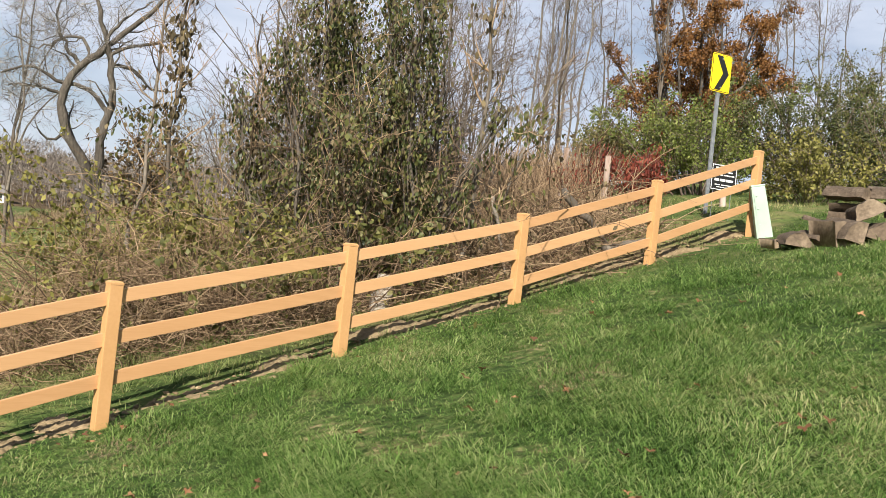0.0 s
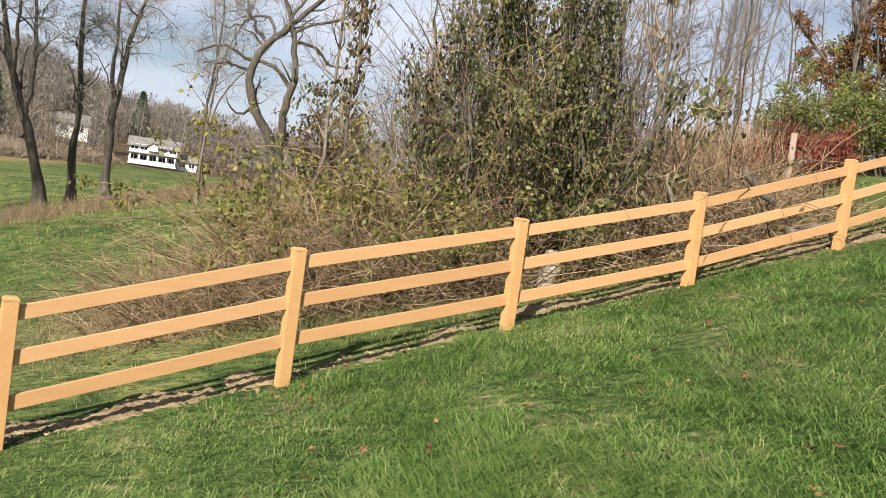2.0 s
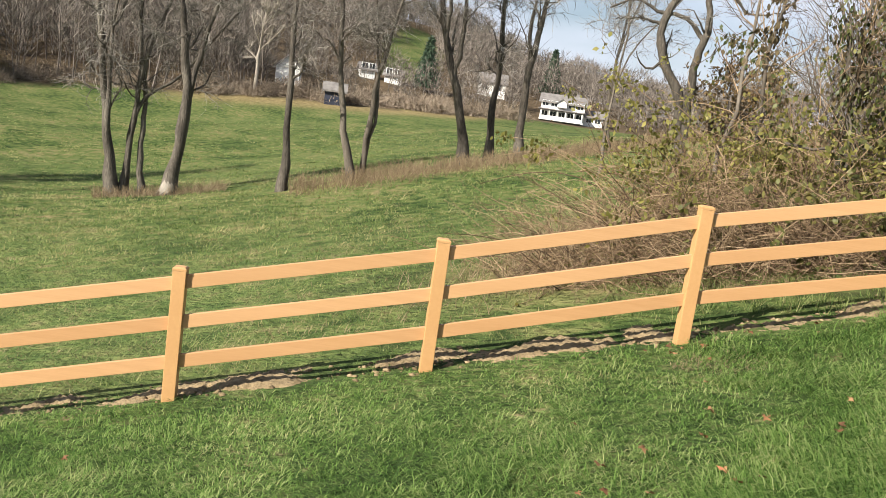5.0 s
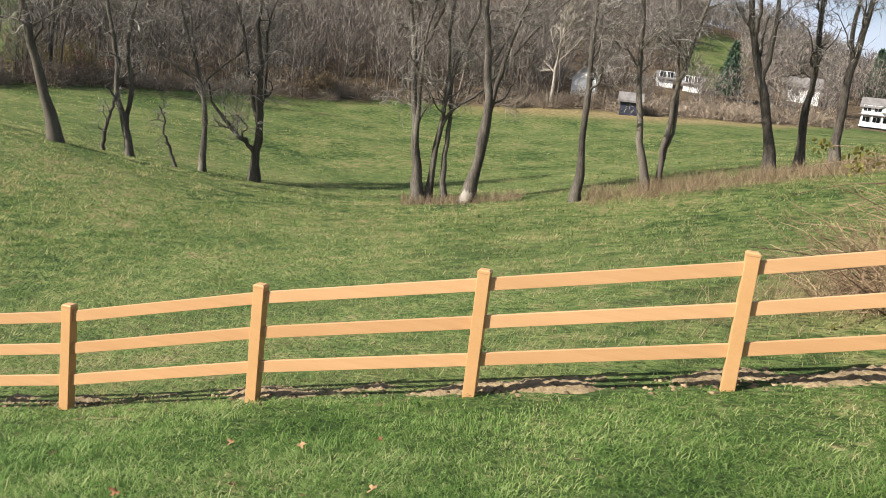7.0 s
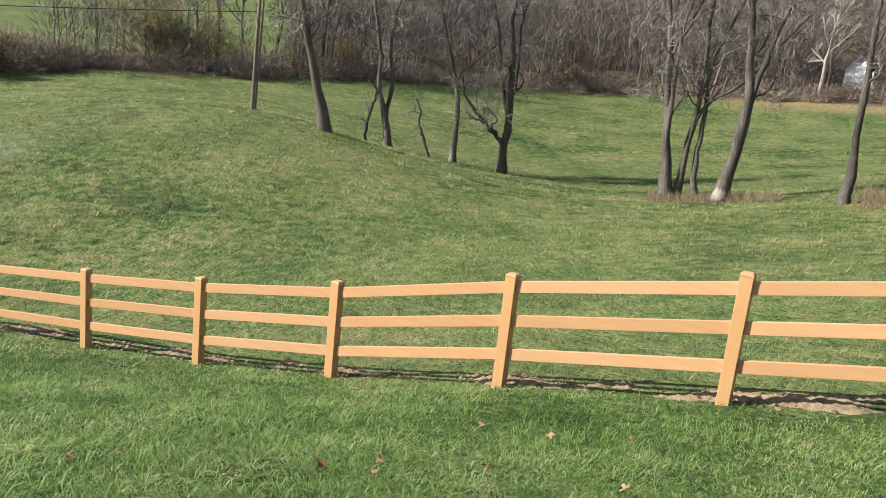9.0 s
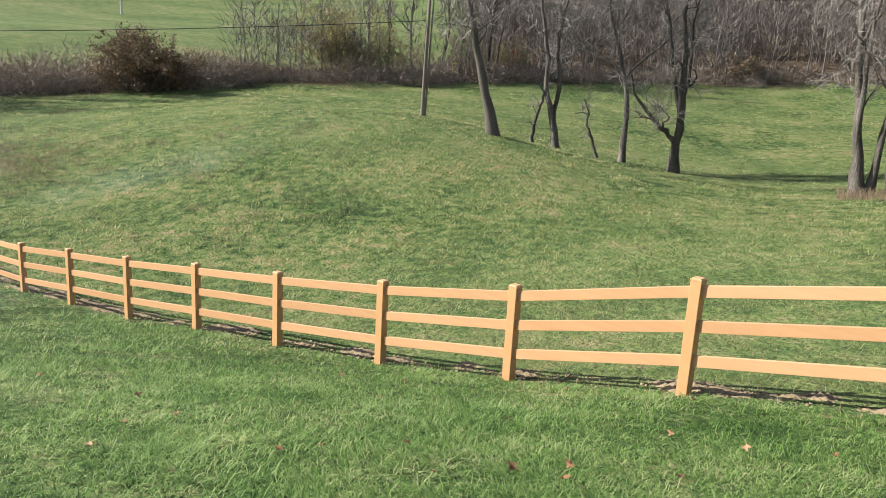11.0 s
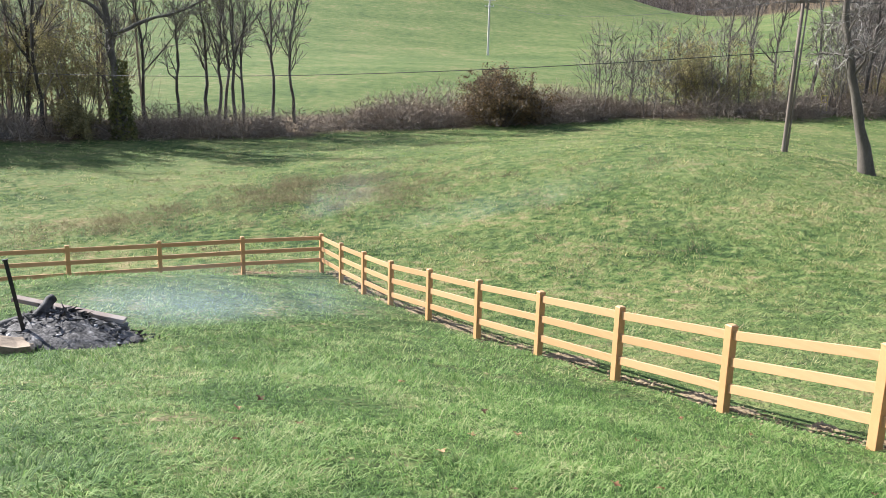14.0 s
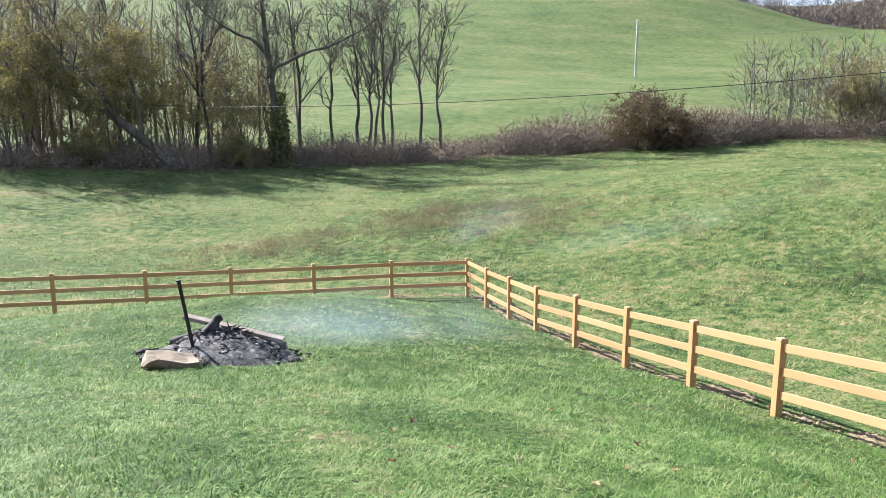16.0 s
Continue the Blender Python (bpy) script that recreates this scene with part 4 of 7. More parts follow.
make_stick("long pale dead branch lying across the brambles", lifted(-3.4, 11.6, 1.6), lifted(-2.0, 11.7, 1.25), 0.022, GREY_BARK)
make_stick("broken grey limb leaning against the bank", lifted(1.9, 13.2, 1.15), lifted(2.75, 13.6, 0.1), 0.07, GREY_BARK)
make_stick("dead pole leaning in the brush", lifted(0.75, 12.4, 1.3), lifted(1.05, 12.2, 0.1), 0.03, GREY_BARK)
make_stick("fallen grey log behind the fence", lifted(2.6, 12.9, 0.12), lifted(3.5, 13.4, 0.1), 0.09, GREY_BARK, "log")


def make_stump(label, foot, h, r, seed):
    rng = np.random.default_rng(seed)
    z = ground_at(*foot)
    q = [(0, 0, -0.15), (0.02, 0, h * 0.4), (0.05, 0.02, h)]
    P = bend(q, 7, rng, 0.015)[None]
    V, F = tubes(P, (r * np.array([1.6, 1.25, 1.05, 1, 0.95, 0.9, 0.8]))[None], 11)
    V = V * (1 + rng.normal(0, 0.05, (len(V), 1)) * np.array([1, 1, 0]))
    ob = new("tree_stump", mesh_of("tree_stump", V, [F, (len(V) - 11 + np.arange(11))[None]], PALE_BARK))
    ob.matrix_basis = pose(foot[0], foot[1], z)
    return tagged(ob, label, "stump")


make_stump("pale split stump at the foot of the shrub", (-0.7, 11.45), 0.5, 0.13, 3)


# saplings hung with withered vine leaves
def make_vine_sapling(label, foot, tall, lo, hi, count, seed, leaf=LEAF_DEAD, wide=0.16, lean=0.0):
    rng = np.random.default_rng(seed)
    z = ground_at(*foot)
    across, away = plan_axes(*foot)
    thing = empty("sapling", (*foot, z), label, "tree", "vine-hung saplings")
    q = [np.array([0, 0, -0.1]), across * lean * tall * 0.5 + [0, 0, tall * 0.5], across * lean * tall + [0, 0, tall]]
    P = bend(q, 10, rng, 0.05)[None]
    R = np.linspace(0.045, 0.012, 10)[None]
    P1, R1 = sprout(P, R, 22, 1.5, 42, rng, 5, 0.35, 0.15, 0.2, 0.5)
    P2, R2 = sprout(P1, R1, 4, 0.6, 45, rng, 4, 0.2, 0.1, 0.25, 0.6)
    under("trunk", mesh_of("trunk", *joined([tubes(P, R, 7)]), GREY_BARK), thing)
    under("crown", mesh_of("crown", *joined([tubes(P1, np.maximum(R1, 0.005), 4), tubes(P2, np.maximum(R2, 0.004), 3)]), DRY_TWIG), thing)
    t = rng.beta(1.4, 1.2, count) * (hi - lo) + lo
    s = np.array([noise.noise(Vector((seed * 3.1, 0.7, x * 3.0))) for x in t])
    t = t[s > -0.15]
    at = np.stack([np.interp(t, P[0, :, 2], P[0, :, c]) for c in (0, 1)] + [t], -1) + rng.normal(0, wide, (len(t), 3)) * np.array([1, 1, 0.5])
    V, F = leaves(at, 0.11, rng, 1.5, 0.5)
    under("vine_leaves", mesh_of("vine_leaves", V, [F], leaf), thing, "withered hanging vine leaves")


make_vine_sapling("sapling hung with withered brown vine leaves", (-4.35, 13.3), 6.5, 2.3, 6.4, 1100, 51, LEAF_DEAD, 0.11)
make_vine_sapling("sapling draped in dark withered leaves", (-3.0, 12.9), 4.5, 1.2, 3.0, 420, 52, LEAF_DEAD, 0.13)
make_vine_sapling("slim sapling with scattered vine leaves", (-5.0, 13.6), 6.0, 2.7, 4.6, 60, 53, LEAF_DEAD, 0.25, 0.05)
make_vine_sapling("leaning sapling with a leafy vine", (0.5, 12.9), 3.2, 0.8, 3.2, 320, 54, LEAF_OLIVE, 0.13, 0.33)
make_vine_sapling("young tree in the thicket with dark leaves", (0.35, 12.6), 7.0, 2.5, 6.5, 350, 55, LEAF_DEAD, 0.2, 0.03)
make_vine_sapling("young tree in the thicket with withered leaves", (-1.6, 12.9), 6.5, 2.6, 5.5, 300, 56, LEAF_DEAD, 0.3, -0.08)


# straight bare saplings on the bank behind
def sapling_master(seed, tall):
    rng = np.random.default_rng(seed)
    thing = empty("sapling", (0, 0, 0), "slender bare grey sapling on the wooded bank", "tree", "saplings on the bank")
    q = [(0, 0, -0.3), (rng.normal(0, 0.15), rng.normal(0, 0.15), tall * 0.4), (rng.normal(0, 0.4), rng.normal(0, 0.4), tall)]
    P = bend(q, 12, rng, 0.05)[None]
    R = np.linspace(0.048, 0.008, 12)[None]
    P1, R1 = sprout(P, R, 17, 2.6, 36, rng, 5, 0.2, 0.12, 0.2, 0.42)
    P2, R2 = sprout(P1, R1, 6, 1.0, 42, rng, 4, 0.2, 0.1, 0.25, 0.65)
    under("trunk", mesh_of("trunk", *joined([tubes(P, R, 7), tubes(P1, R1, 5)]), GREY_BARK), thing)
    P3, R3 = sprout(P2, R2, 4, 0.7, 40, rng, 3, 0.2, 0.1, 0.2, 0.6)
    V, F = slivers(P3[:, 0], unit(P3[:, -1] - P3[:, 0]), np.linalg.norm(P3[:, -1] - P3[:, 0], axis=1), np.full(len(P3), 0.013), rng)
    under("crown", mesh_of("crown", *joined([tubes(P2, np.maximum(R2, 0.0055), 3), (V, F)]), TWIG), thing)
    return thing


def plant(masters, spots, seed, scale=(0.8, 1.2)):
    """Copies of the masters at (x, y) spots; the masters take the first spots."""
    rng = np.random.default_rng(seed)
    for k, (x, y) in enumerate(spots):
        s = rng.uniform(*scale)
        m = pose(x, y, ground_at(x, y), 0, 0, rng.uniform(0, 360)) @ Matrix.Diagonal((s, s, s * rng.uniform(0.9, 1.1), 1))
        ob = masters[k % len(masters)]
        if k < len(masters):
            ob.matrix_basis = m
        else:
            c = copy_thing(ob, m)
            c.matrix_basis = m


rngb = np.random.default_rng(5)
spots = [polar(a, r) for a, r in zip(rngb.uniform(-32, 4, 40), rngb.uniform(27, 46, 40))] + [polar(a, r) for a, r in zip(rngb.uniform(-13, 3, 18), rngb.uniform(30, 48, 18))] + [polar(a, r) for a, r in zip(rngb.uniform(4, 12, 8), rngb.uniform(26, 48, 8))]
masters = [sapling_master(60 + k, 9 + k) for k in range(5)]
plant(masters, spots, 6)

# brown weeds and shrubs on the bank
def weeds(name, label, x, y, tall, seed, wood, lean=0.2, thick=0.006, side=3, m=4):
    rng = np.random.default_rng(seed)
    P, R = stalks(on_ground(x, y, -0.03), rng, tall, lean, m, thick)
    P1, R1 = sprout(P, R, side, tall * 0.3, 40, rng, 3, 0.45, 0.1, 0.2, 0.8)
    V, F = joined([tubes(P, R, 3), tubes(P1, R1, 3)])
    return tagged(new(name, mesh_of(name, V, F, wood)), label, "weeds", kind="stuff")


n = 4400
x, y = polar(rngb.uniform(-11, 6, n), rngb.uniform(17, 33, n))
weeds("weeds", "tall brown goldenrod and dry stalks on the bank", x, y, 1.4, 71, DRY_TWIG, 0.25, 0.009, 2)
n = 1300
x, y = polar(rngb.uniform(2, 24, n), rngb.uniform(17, 30, n))
weeds("weeds", "dry brown weeds behind the brambles", x, y, 1.2, 72, DRY_TWIG, 0.25, 0.007, 2)
n = 4200
az = np.repeat(rngb.uniform(20, 47.5, 280), 15) + rngb.normal(0, 0.3, n)
mid = np.interp(az, [20, 30, 36, 43, 50], [45, 40, 38, 36, 36])
x, y = polar(az, mid + rngb.normal(0, 1.5, n))
weeds("weeds", "straw-brown dry weeds along the tree row", x, y, 0.65, 73, DRY_STALK, 0.45, 0.011, 2)
n = 900
x, y = polar(rngb.uniform(52, 60, n), 41 + rngb.normal(0, 0.7, n))
weeds("weeds", "pale dry grass round the trees' feet", x, y, 0.5, 74, STRAW, 0.35, 0.012, 1)
n = 900
x, y = rngb.normal(-6.3, 0.7, n), rngb.normal(11.8, 1.3, n)
weeds("weeds", "pale dry grass round the brush heap", x, y, 0.55, 75, STRAW, 0.4, 0.005, 1)

foliage_bush("tree", "oak with rust-brown autumn leaves above green bushes", "tree", (9.2, 31.0), 5.0, 10.5, LEAF_RUST, 38000, 0.11, 81, 22, BARK, 0.4, 0.1)
foliage_bush("bush", "green leafy bush beside the road sign", "bush", (7.0, 23.0), 4.2, 2.9, LEAF_GREEN, 17000, 0.075, 82, 24, group="roadside bushes")
foliage_bush("bush", "yellowing green bush at the roadside", "bush", (10.0, 22.5), 4.4, 3.2, LEAF_DARK, 26000, 0.06, 83, 24, group="roadside bushes")
foliage_bush("bush", "tall yellow-green roadside bush", "bush", (12.8, 23.5), 4.6, 4.0, LEAF_OLIVE, 26000, 0.06, 84, 26, group="roadside bushes")
foliage_bush("bush", "low bright green bush near the road", "bush", (8.2, 18.6), 2.4, 1.5, LEAF_YELLOW, 6500, 0.08, 85, 16, group="roadside bushes")
foliage_bush("bush", "low olive bush behind the log heap", "bush", (10.6, 19.2), 3.0, 2.4, LEAF_DARK, 8000, 0.07, 86, 16, group="roadside bushes")
foliage_bush("bush", "dark green bush under the oak", "bush", (5.8, 26.0), 3.8, 2.8, LEAF_OLIVE, 12000, 0.09, 87, 16, group="roadside bushes")
foliage_bush("sumac", "red-leaved sumac behind the fence", "bush", (4.5, 19.4), 2.2, 1.5, LEAF_RED, 3000, 0.12, 88, 8, droop=0.9, slim=0.3)
foliage_bush("sumac", "small red sumac among brown weeds", "bush", (3.2, 19.0), 1.6, 1.3, LEAF_RED, 1100, 0.12, 89, 9, droop=0.9, slim=0.3)
foliage_bush("tree", "rusty oak sapling behind the brambles", "tree", (-9.3, 27.5), 3.2, 4.2, LEAF_WINE, 2600, 0.13, 90, 8, BARK, 0.3)


# fine-twigged bare bushes behind the thicket
def twiggy_master(seed, tall, wide):
    rng = np.random.default_rng(seed)
    thing = empty("bush", (0, 0, 0), "leafless grey-brown bush of fine twigs behind the thicket", "bush", "bare bushes")
    n = 16
    a = rng.random(n) * 2 * np.pi
    feet = np.c_[np.cos(a), np.sin(a), np.zeros(n)] * (0.35 * rng.random(n))[:, None] - np.array([0, 0, 0.1])
    P, R = stalks(feet, rng, tall, 0.28, 7, 0.02)
    P1, R1 = sprout(P, R, 9, wide * 0.6, 45, rng, 5, 0.15, 0.08, 0.25, 0.6)
    P2, R2 = sprout(P1, R1, 4, wide * 0.3, 45, rng, 4, 0.15, 0.05, 0.3, 0.65)
    under("stem", mesh_of("stem", *joined([tubes(P, R, 6)]), GREY_BARK), thing)
    under("twig_mass", mesh_of("twig_mass", *joined([tubes(P1, np.maximum(R1, 0.005), 3), tubes(P2, np.maximum(R2, 0.004), 3)]), TWIG), thing)
    return thing


plant([twiggy_master(91, 4.2, 2.6), twiggy_master(92, 5.0, 2.8)], [polar(a, r) for a, r in ((3, 16), (5.5, 17.5), (7.5, 16.5), (1, 18.5), (-2, 17), (4, 21), (8.8, 15.2), (10.2, 16.2), (6.3, 14.8), (9.5, 18.5), (12, 17.5))], 13, (0.8, 1.1))

# ---------------------------------------------------------------- across the field: hedge, far trees, wooded hill, houses
def tall_master(name, label, group, seed, tall, r, least, side=12, fine=5, bark=BARK, twig=FAR_TWIG, spread=38):
    rng = np.random.default_rng(seed)
    thing = empty(name, (0, 0, 0), label, "tree", group)
    q = [(0, 0, -0.5), (rng.normal(0, 0.3), rng.normal(0, 0.3), tall * 0.4), (rng.normal(0, 0.8), rng.normal(0, 0.8), tall)]
    P = bend(q, 12, rng, 0.08)[None]
    R = np.linspace(r, r * 0.2, 12)[None]
    P1, R1 = sprout(P, R, side, tall * 0.4, spread, rng, 6, 0.28, 0.15, 0.18, 0.55)
    P2, R2 = sprout(P1, R1, fine, tall * 0.17, 42, rng, 5, 0.2, 0.12, 0.22, 0.6)
    P3, R3 = sprout(P2, R2, 8, tall * 0.1, 38, rng, 3, 0.15, 0.15, 0.2, 0.7)
    fine_twigs = slivers(P3[:, 0], unit(P3[:, -1] - P3[:, 0]), np.linalg.norm(P3[:, -1] - P3[:, 0], axis=1), np.full(len(P3), least * 1.7), rng)
    under("trunk", mesh_of("trunk", *joined([tubes(P, R, 8), tubes(P1, np.maximum(R1, least * 1.5), 5)]), bark), thing)
    under("crown", mesh_of("crown", *joined([tubes(P2, np.maximum(R2, least), 3), fine_twigs]), twig), thing)
    return thing


hedge_trees = [tall_master("tree", "bare dark tree in the far hedge row", "hedge trees", 100 + k, 12.5 + k, 0.16, 0.02, 15, 6, spread=32) for k in range(4)]
spots = [(-68.0, -49.8), (-68.8, -47.2), (-69.7, -46.3), (-68.6, -43.9), (-70.2, -44.0), (-74.0, -40.6), (-56.3, -54.3), (-48.0, -70.9), (-63.4, -53.0), (-72.5, -47.6), (-58.5, -58.5), (-50, -64), (-66, -52), (-45, -70), (-56, -66), (-74.0, -43.0), (-95, 1.5), (-97, 7.5), (-99, -0.5), (-94, 12), (-100, 4)]
plant(hedge_trees, spots, 8, (0.95, 1.3))

LEAF_TAN = surface("tan_leaf", [(0.1, (0.1, 0.085, 0.028)), (0.5, (0.23, 0.195, 0.062)), (0.9, (0.44, 0.37, 0.13))], 0.3, 3, 0.6, 0, island=0.6, sheer=0.45)
make_bare_tree("old leaning willow with thin yellow-olive leaves at the hedge", (-52.6, -55.0), [(0.5, [(0, 0), (-3.1, 3.0), (-6.2, 5.4), (-9.6, 7.4)]), (0.3, [(-4.0, 3.7), (-6.0, 7.0), (-9.0, 10.0)]), (0.25, [(-2.4, 2.2), (-2.8, 6.0), (-3.6, 9.5)])], BARK, 111, 11, 8, 7, FAR_TWIG, 4.5, 0.02, LEAF_TAN, 20000, 0.14)
make_bare_tree("stout dark tree with an ivy-clad trunk", (-58.9, -48.7), [(0.5, [(0, 0), (-0.2, 4.0), (-0.7, 9.0), (-1.1, 14.0)]), (0.2, [(-0.7, 9.0), (1.2, 9.5), (2.6, 10.3), (4.4, 10.4)]), (0.18, [(-0.7, 9.5), (-1.9, 10.9), (-3.2, 11.2)])], BARK, 112, 18, 9, 7, FAR_TWIG, 4.2, 0.02, LEAF_OLIVE, 2500, 0.15)


def make_ivy(foot, tall, r, count, seed):
    rng = np.random.default_rng(seed)
    t = rng.random(count) ** 1.3
    a = rng.random(count) * 2 * np.pi
    w = r * (1.3 - 0.6 * t) * (0.7 + 0.5 * rng.random(count))
    at = np.c_[np.cos(a) * w, np.sin(a) * w, t * tall]
    V, F = leaves(at, 0.28, rng, 0.6, 0.8)
    ob = new("ivy", mesh_of("ivy", V, [F], LEAF_OLIVE))
    ob.matrix_basis = pose(foot[0], foot[1], ground_at(*foot))
    tagged(ob, "dark ivy wrapped round the stout trunk", "ivy")


make_ivy((-58.9, -48.7), 6.5, 0.75, 1700, 113)
LEAF_HEDGE = surface("olive_brown_leaf", [(0.1, (0.13, 0.118, 0.052)), (0.5, (0.27, 0.235, 0.105)), (0.9, (0.45, 0.38, 0.18))], 0.3, 3, 0.6, 0, island=0.55, sheer=0.5)
for k, (x, y, wide, tall, leaf, label) in enumerate([
    (-50.5, -58.5, 8, 9.5, LEAF_TAN, "yellowing leafy tree at the hedge row"), (-56.0, -57.5, 8, 10, LEAF_HEDGE, "dull olive leafy tree in the hedge row"),
    (-46.5, -66.0, 9, 11, LEAF_TAN, "olive-yellow leafy tree at the hedge row"), (-60.5, -54.5, 7, 8, LEAF_HEDGE, "brown-leaved tree in the hedge row"), (-43.0, -63.0, 7, 9, LEAF_TAN, "thinning yellow tree in the hedge row"),
    (-55.5, -66.5, 9, 12, LEAF_HEDGE, "dull olive tree behind the hedge row"), (-51.0, -70.0, 9, 12, LEAF_HEDGE, "olive-brown tree behind the hedge row"), (-61.0, -62.0, 9, 10, LEAF_HEDGE, "thin brown tree behind the hedge row"), (-64.0, -58.0, 8, 9, LEAF_HEDGE, "thin brown tree beyond the stout trunk"),
    (-45.5, -73.0, 9, 12, LEAF_TAN, "olive tree behind the hedge row"), (-57.0, -52.0, 5, 3.5, LEAF_HEDGE, "low brown thicket in the hedge"), (-48.0, -59.5, 5, 4.0, LEAF_HEDGE, "low olive thicket in the hedge"),
]):
    foliage_bush("tree", label, "tree", (x, y), wide * 1.1, tall * (1.3 if tall > 6 else 1.0), leaf, 8500, 0.15, 120 + k, 13, FAR_TWIG, 0.3, 0.12 if tall > 6 else 0.0, stout=0.005)

foliage_bush("bush", "large round dark red-brown bush in the hedge", "bush", (-77.6, -20.8), 7.6, 5.0, LEAF_WINE, 32000, 0.18, 131, 60, FAR_TWIG, 0.2)
foliage_bush("bush", "orange-tinged open bush behind the hedge", "bush", (-92.5, -4.2), 9.0, 7.0, LEAF_HEDGE, 15000, 0.17, 132, 34, FAR_TWIG, 0.2, stout=0.006)
for k, (x, y, wide, tall) in enumerate([(-93.5, 2.5, 6, 4.5), (-92.0, -1.5, 5, 4.0), (-97.5, 10.5, 6, 5.0), (-99.0, 15.0, 6, 4.5)]):
    foliage_bush("bush", "dull olive-brown bush at the field's edge", "bush", (x, y), wide, tall, LEAF_HEDGE, 3200, 0.16, 136 + k, 18, FAR_TWIG, 0.2, group="bushes at the field's edge", stout=0.006)
foliage_bush("bush", "red-orange bush under the far trees", "bush", (-103.6, 17.5), 5.0, 2.0, LEAF_RED, 1300, 0.25, 133, 16, FAR_TWIG, 0.2)
foliage_bush("bush", "yellowing bush beside the far trees", "bush", (-96.0, -1.0), 6.0, 5.0, LEAF_TAN, 2500, 0.15, 134, 16, FAR_TWIG, 0.2)
foliage_bush("bush", "tawny rounded bush at the wood's edge", "bush", (-103.5, 45.0), 5.5, 3.0, STRAW, 5000, 0.3, 135, 24, FAR_TWIG, 0.2)

HEDGE = surface("hedge_twig", [(0.2, (0.13, 0.1, 0.073)), (0.55, (0.26, 0.205, 0.152)), (0.9, (0.46, 0.38, 0.285))], 0.12, 4, 0.95, 0, island=0.45)


def make_hedge(name, label, az, r, deep, tall, count, seed, thick=0.05, lumps=60):
    """Rounded leafless bushes grown into one another: fine twigs thrown outward from many low domes."""
    rng = np.random.default_rng(seed)
    a = rng.uniform(az[0], az[-1], lumps)
    cx, cy = polar(a, np.interp(a, az, r) + deep * rng.random(lumps))
    h = tall * (0.3 + 0.75 * rng.random(lumps) ** 1.3)
    w = h * (0.75 + 0.6 * rng.random(lumps))
    k = rng.choice(lumps, count, p=h * w / (h * w).sum())
    d = unit(np.c_[rng.normal(0, 1, (count, 2)), np.abs(rng.normal(0.25, 0.8, count))])
    s = 0.25 + 0.75 * rng.random(count) ** 0.6
    s = s * (0.85 + 0.3 * rng.random(count))
    x, y = cx[k] + d[:, 0] * w[k] * s, cy[k] + d[:, 1] * w[k] * s
    base = on_ground(x, y, 0.0)
    base[:, 2] += d[:, 2] * h[k] * s * 0.9
    go = unit(d * 0.6 + rng.normal(0, 0.6, (count, 3)) + np.array([0, 0, 0.08]))
    V, F = slivers(base, go, 0.3 + 0.7 * rng.random(count), thick * (0.6 + 0.9 * rng.random(count)), rng)
    stem = rng.random(count) < 0.012
    n = int(stem.sum())
    up = unit(np.c_[rng.normal(0, 0.3, (n, 2)), np.ones(n)])
    V2, F2 = slivers(on_ground(x[stem], y[stem], -0.05), up, h[k][stem] * (0.7 + 0.7 * rng.random(n)), np.full(n, thick * 1.1), rng)
    V, F = joined([(V, F), (V2, F2)])
    return tagged(new(name, mesh_of(name, V, F, HEDGE)), label, "hedge", kind="stuff")


make_hedge("hedge", "brown leafless brush along the far side of the field", [86, 93, 98, 104, 118, 132, 150], [87, 87, 85, 81, 78, 76, 74], 5.0, 3.0, 52000, 141, 0.05, 120)
make_hedge("hedge", "fuller brown brush round the red-brown bush", [99, 104, 112], [83.5, 80.5, 79], 3.0, 4.2, 16000, 144, 0.05, 16)
make_hedge("hedge", "dark brown brush at the foot of the far wood", [44, 52, 64, 78, 86], [117, 116, 111, 96, 90], 7.0, 2.6, 42000, 142, 0.065, 110)
make_hedge("hedge", "grey-brown brush before the hillside houses", [33, 38, 42, 46], [130, 122, 120, 118], 10.0, 2.6, 20000, 143, 0.08, 80)


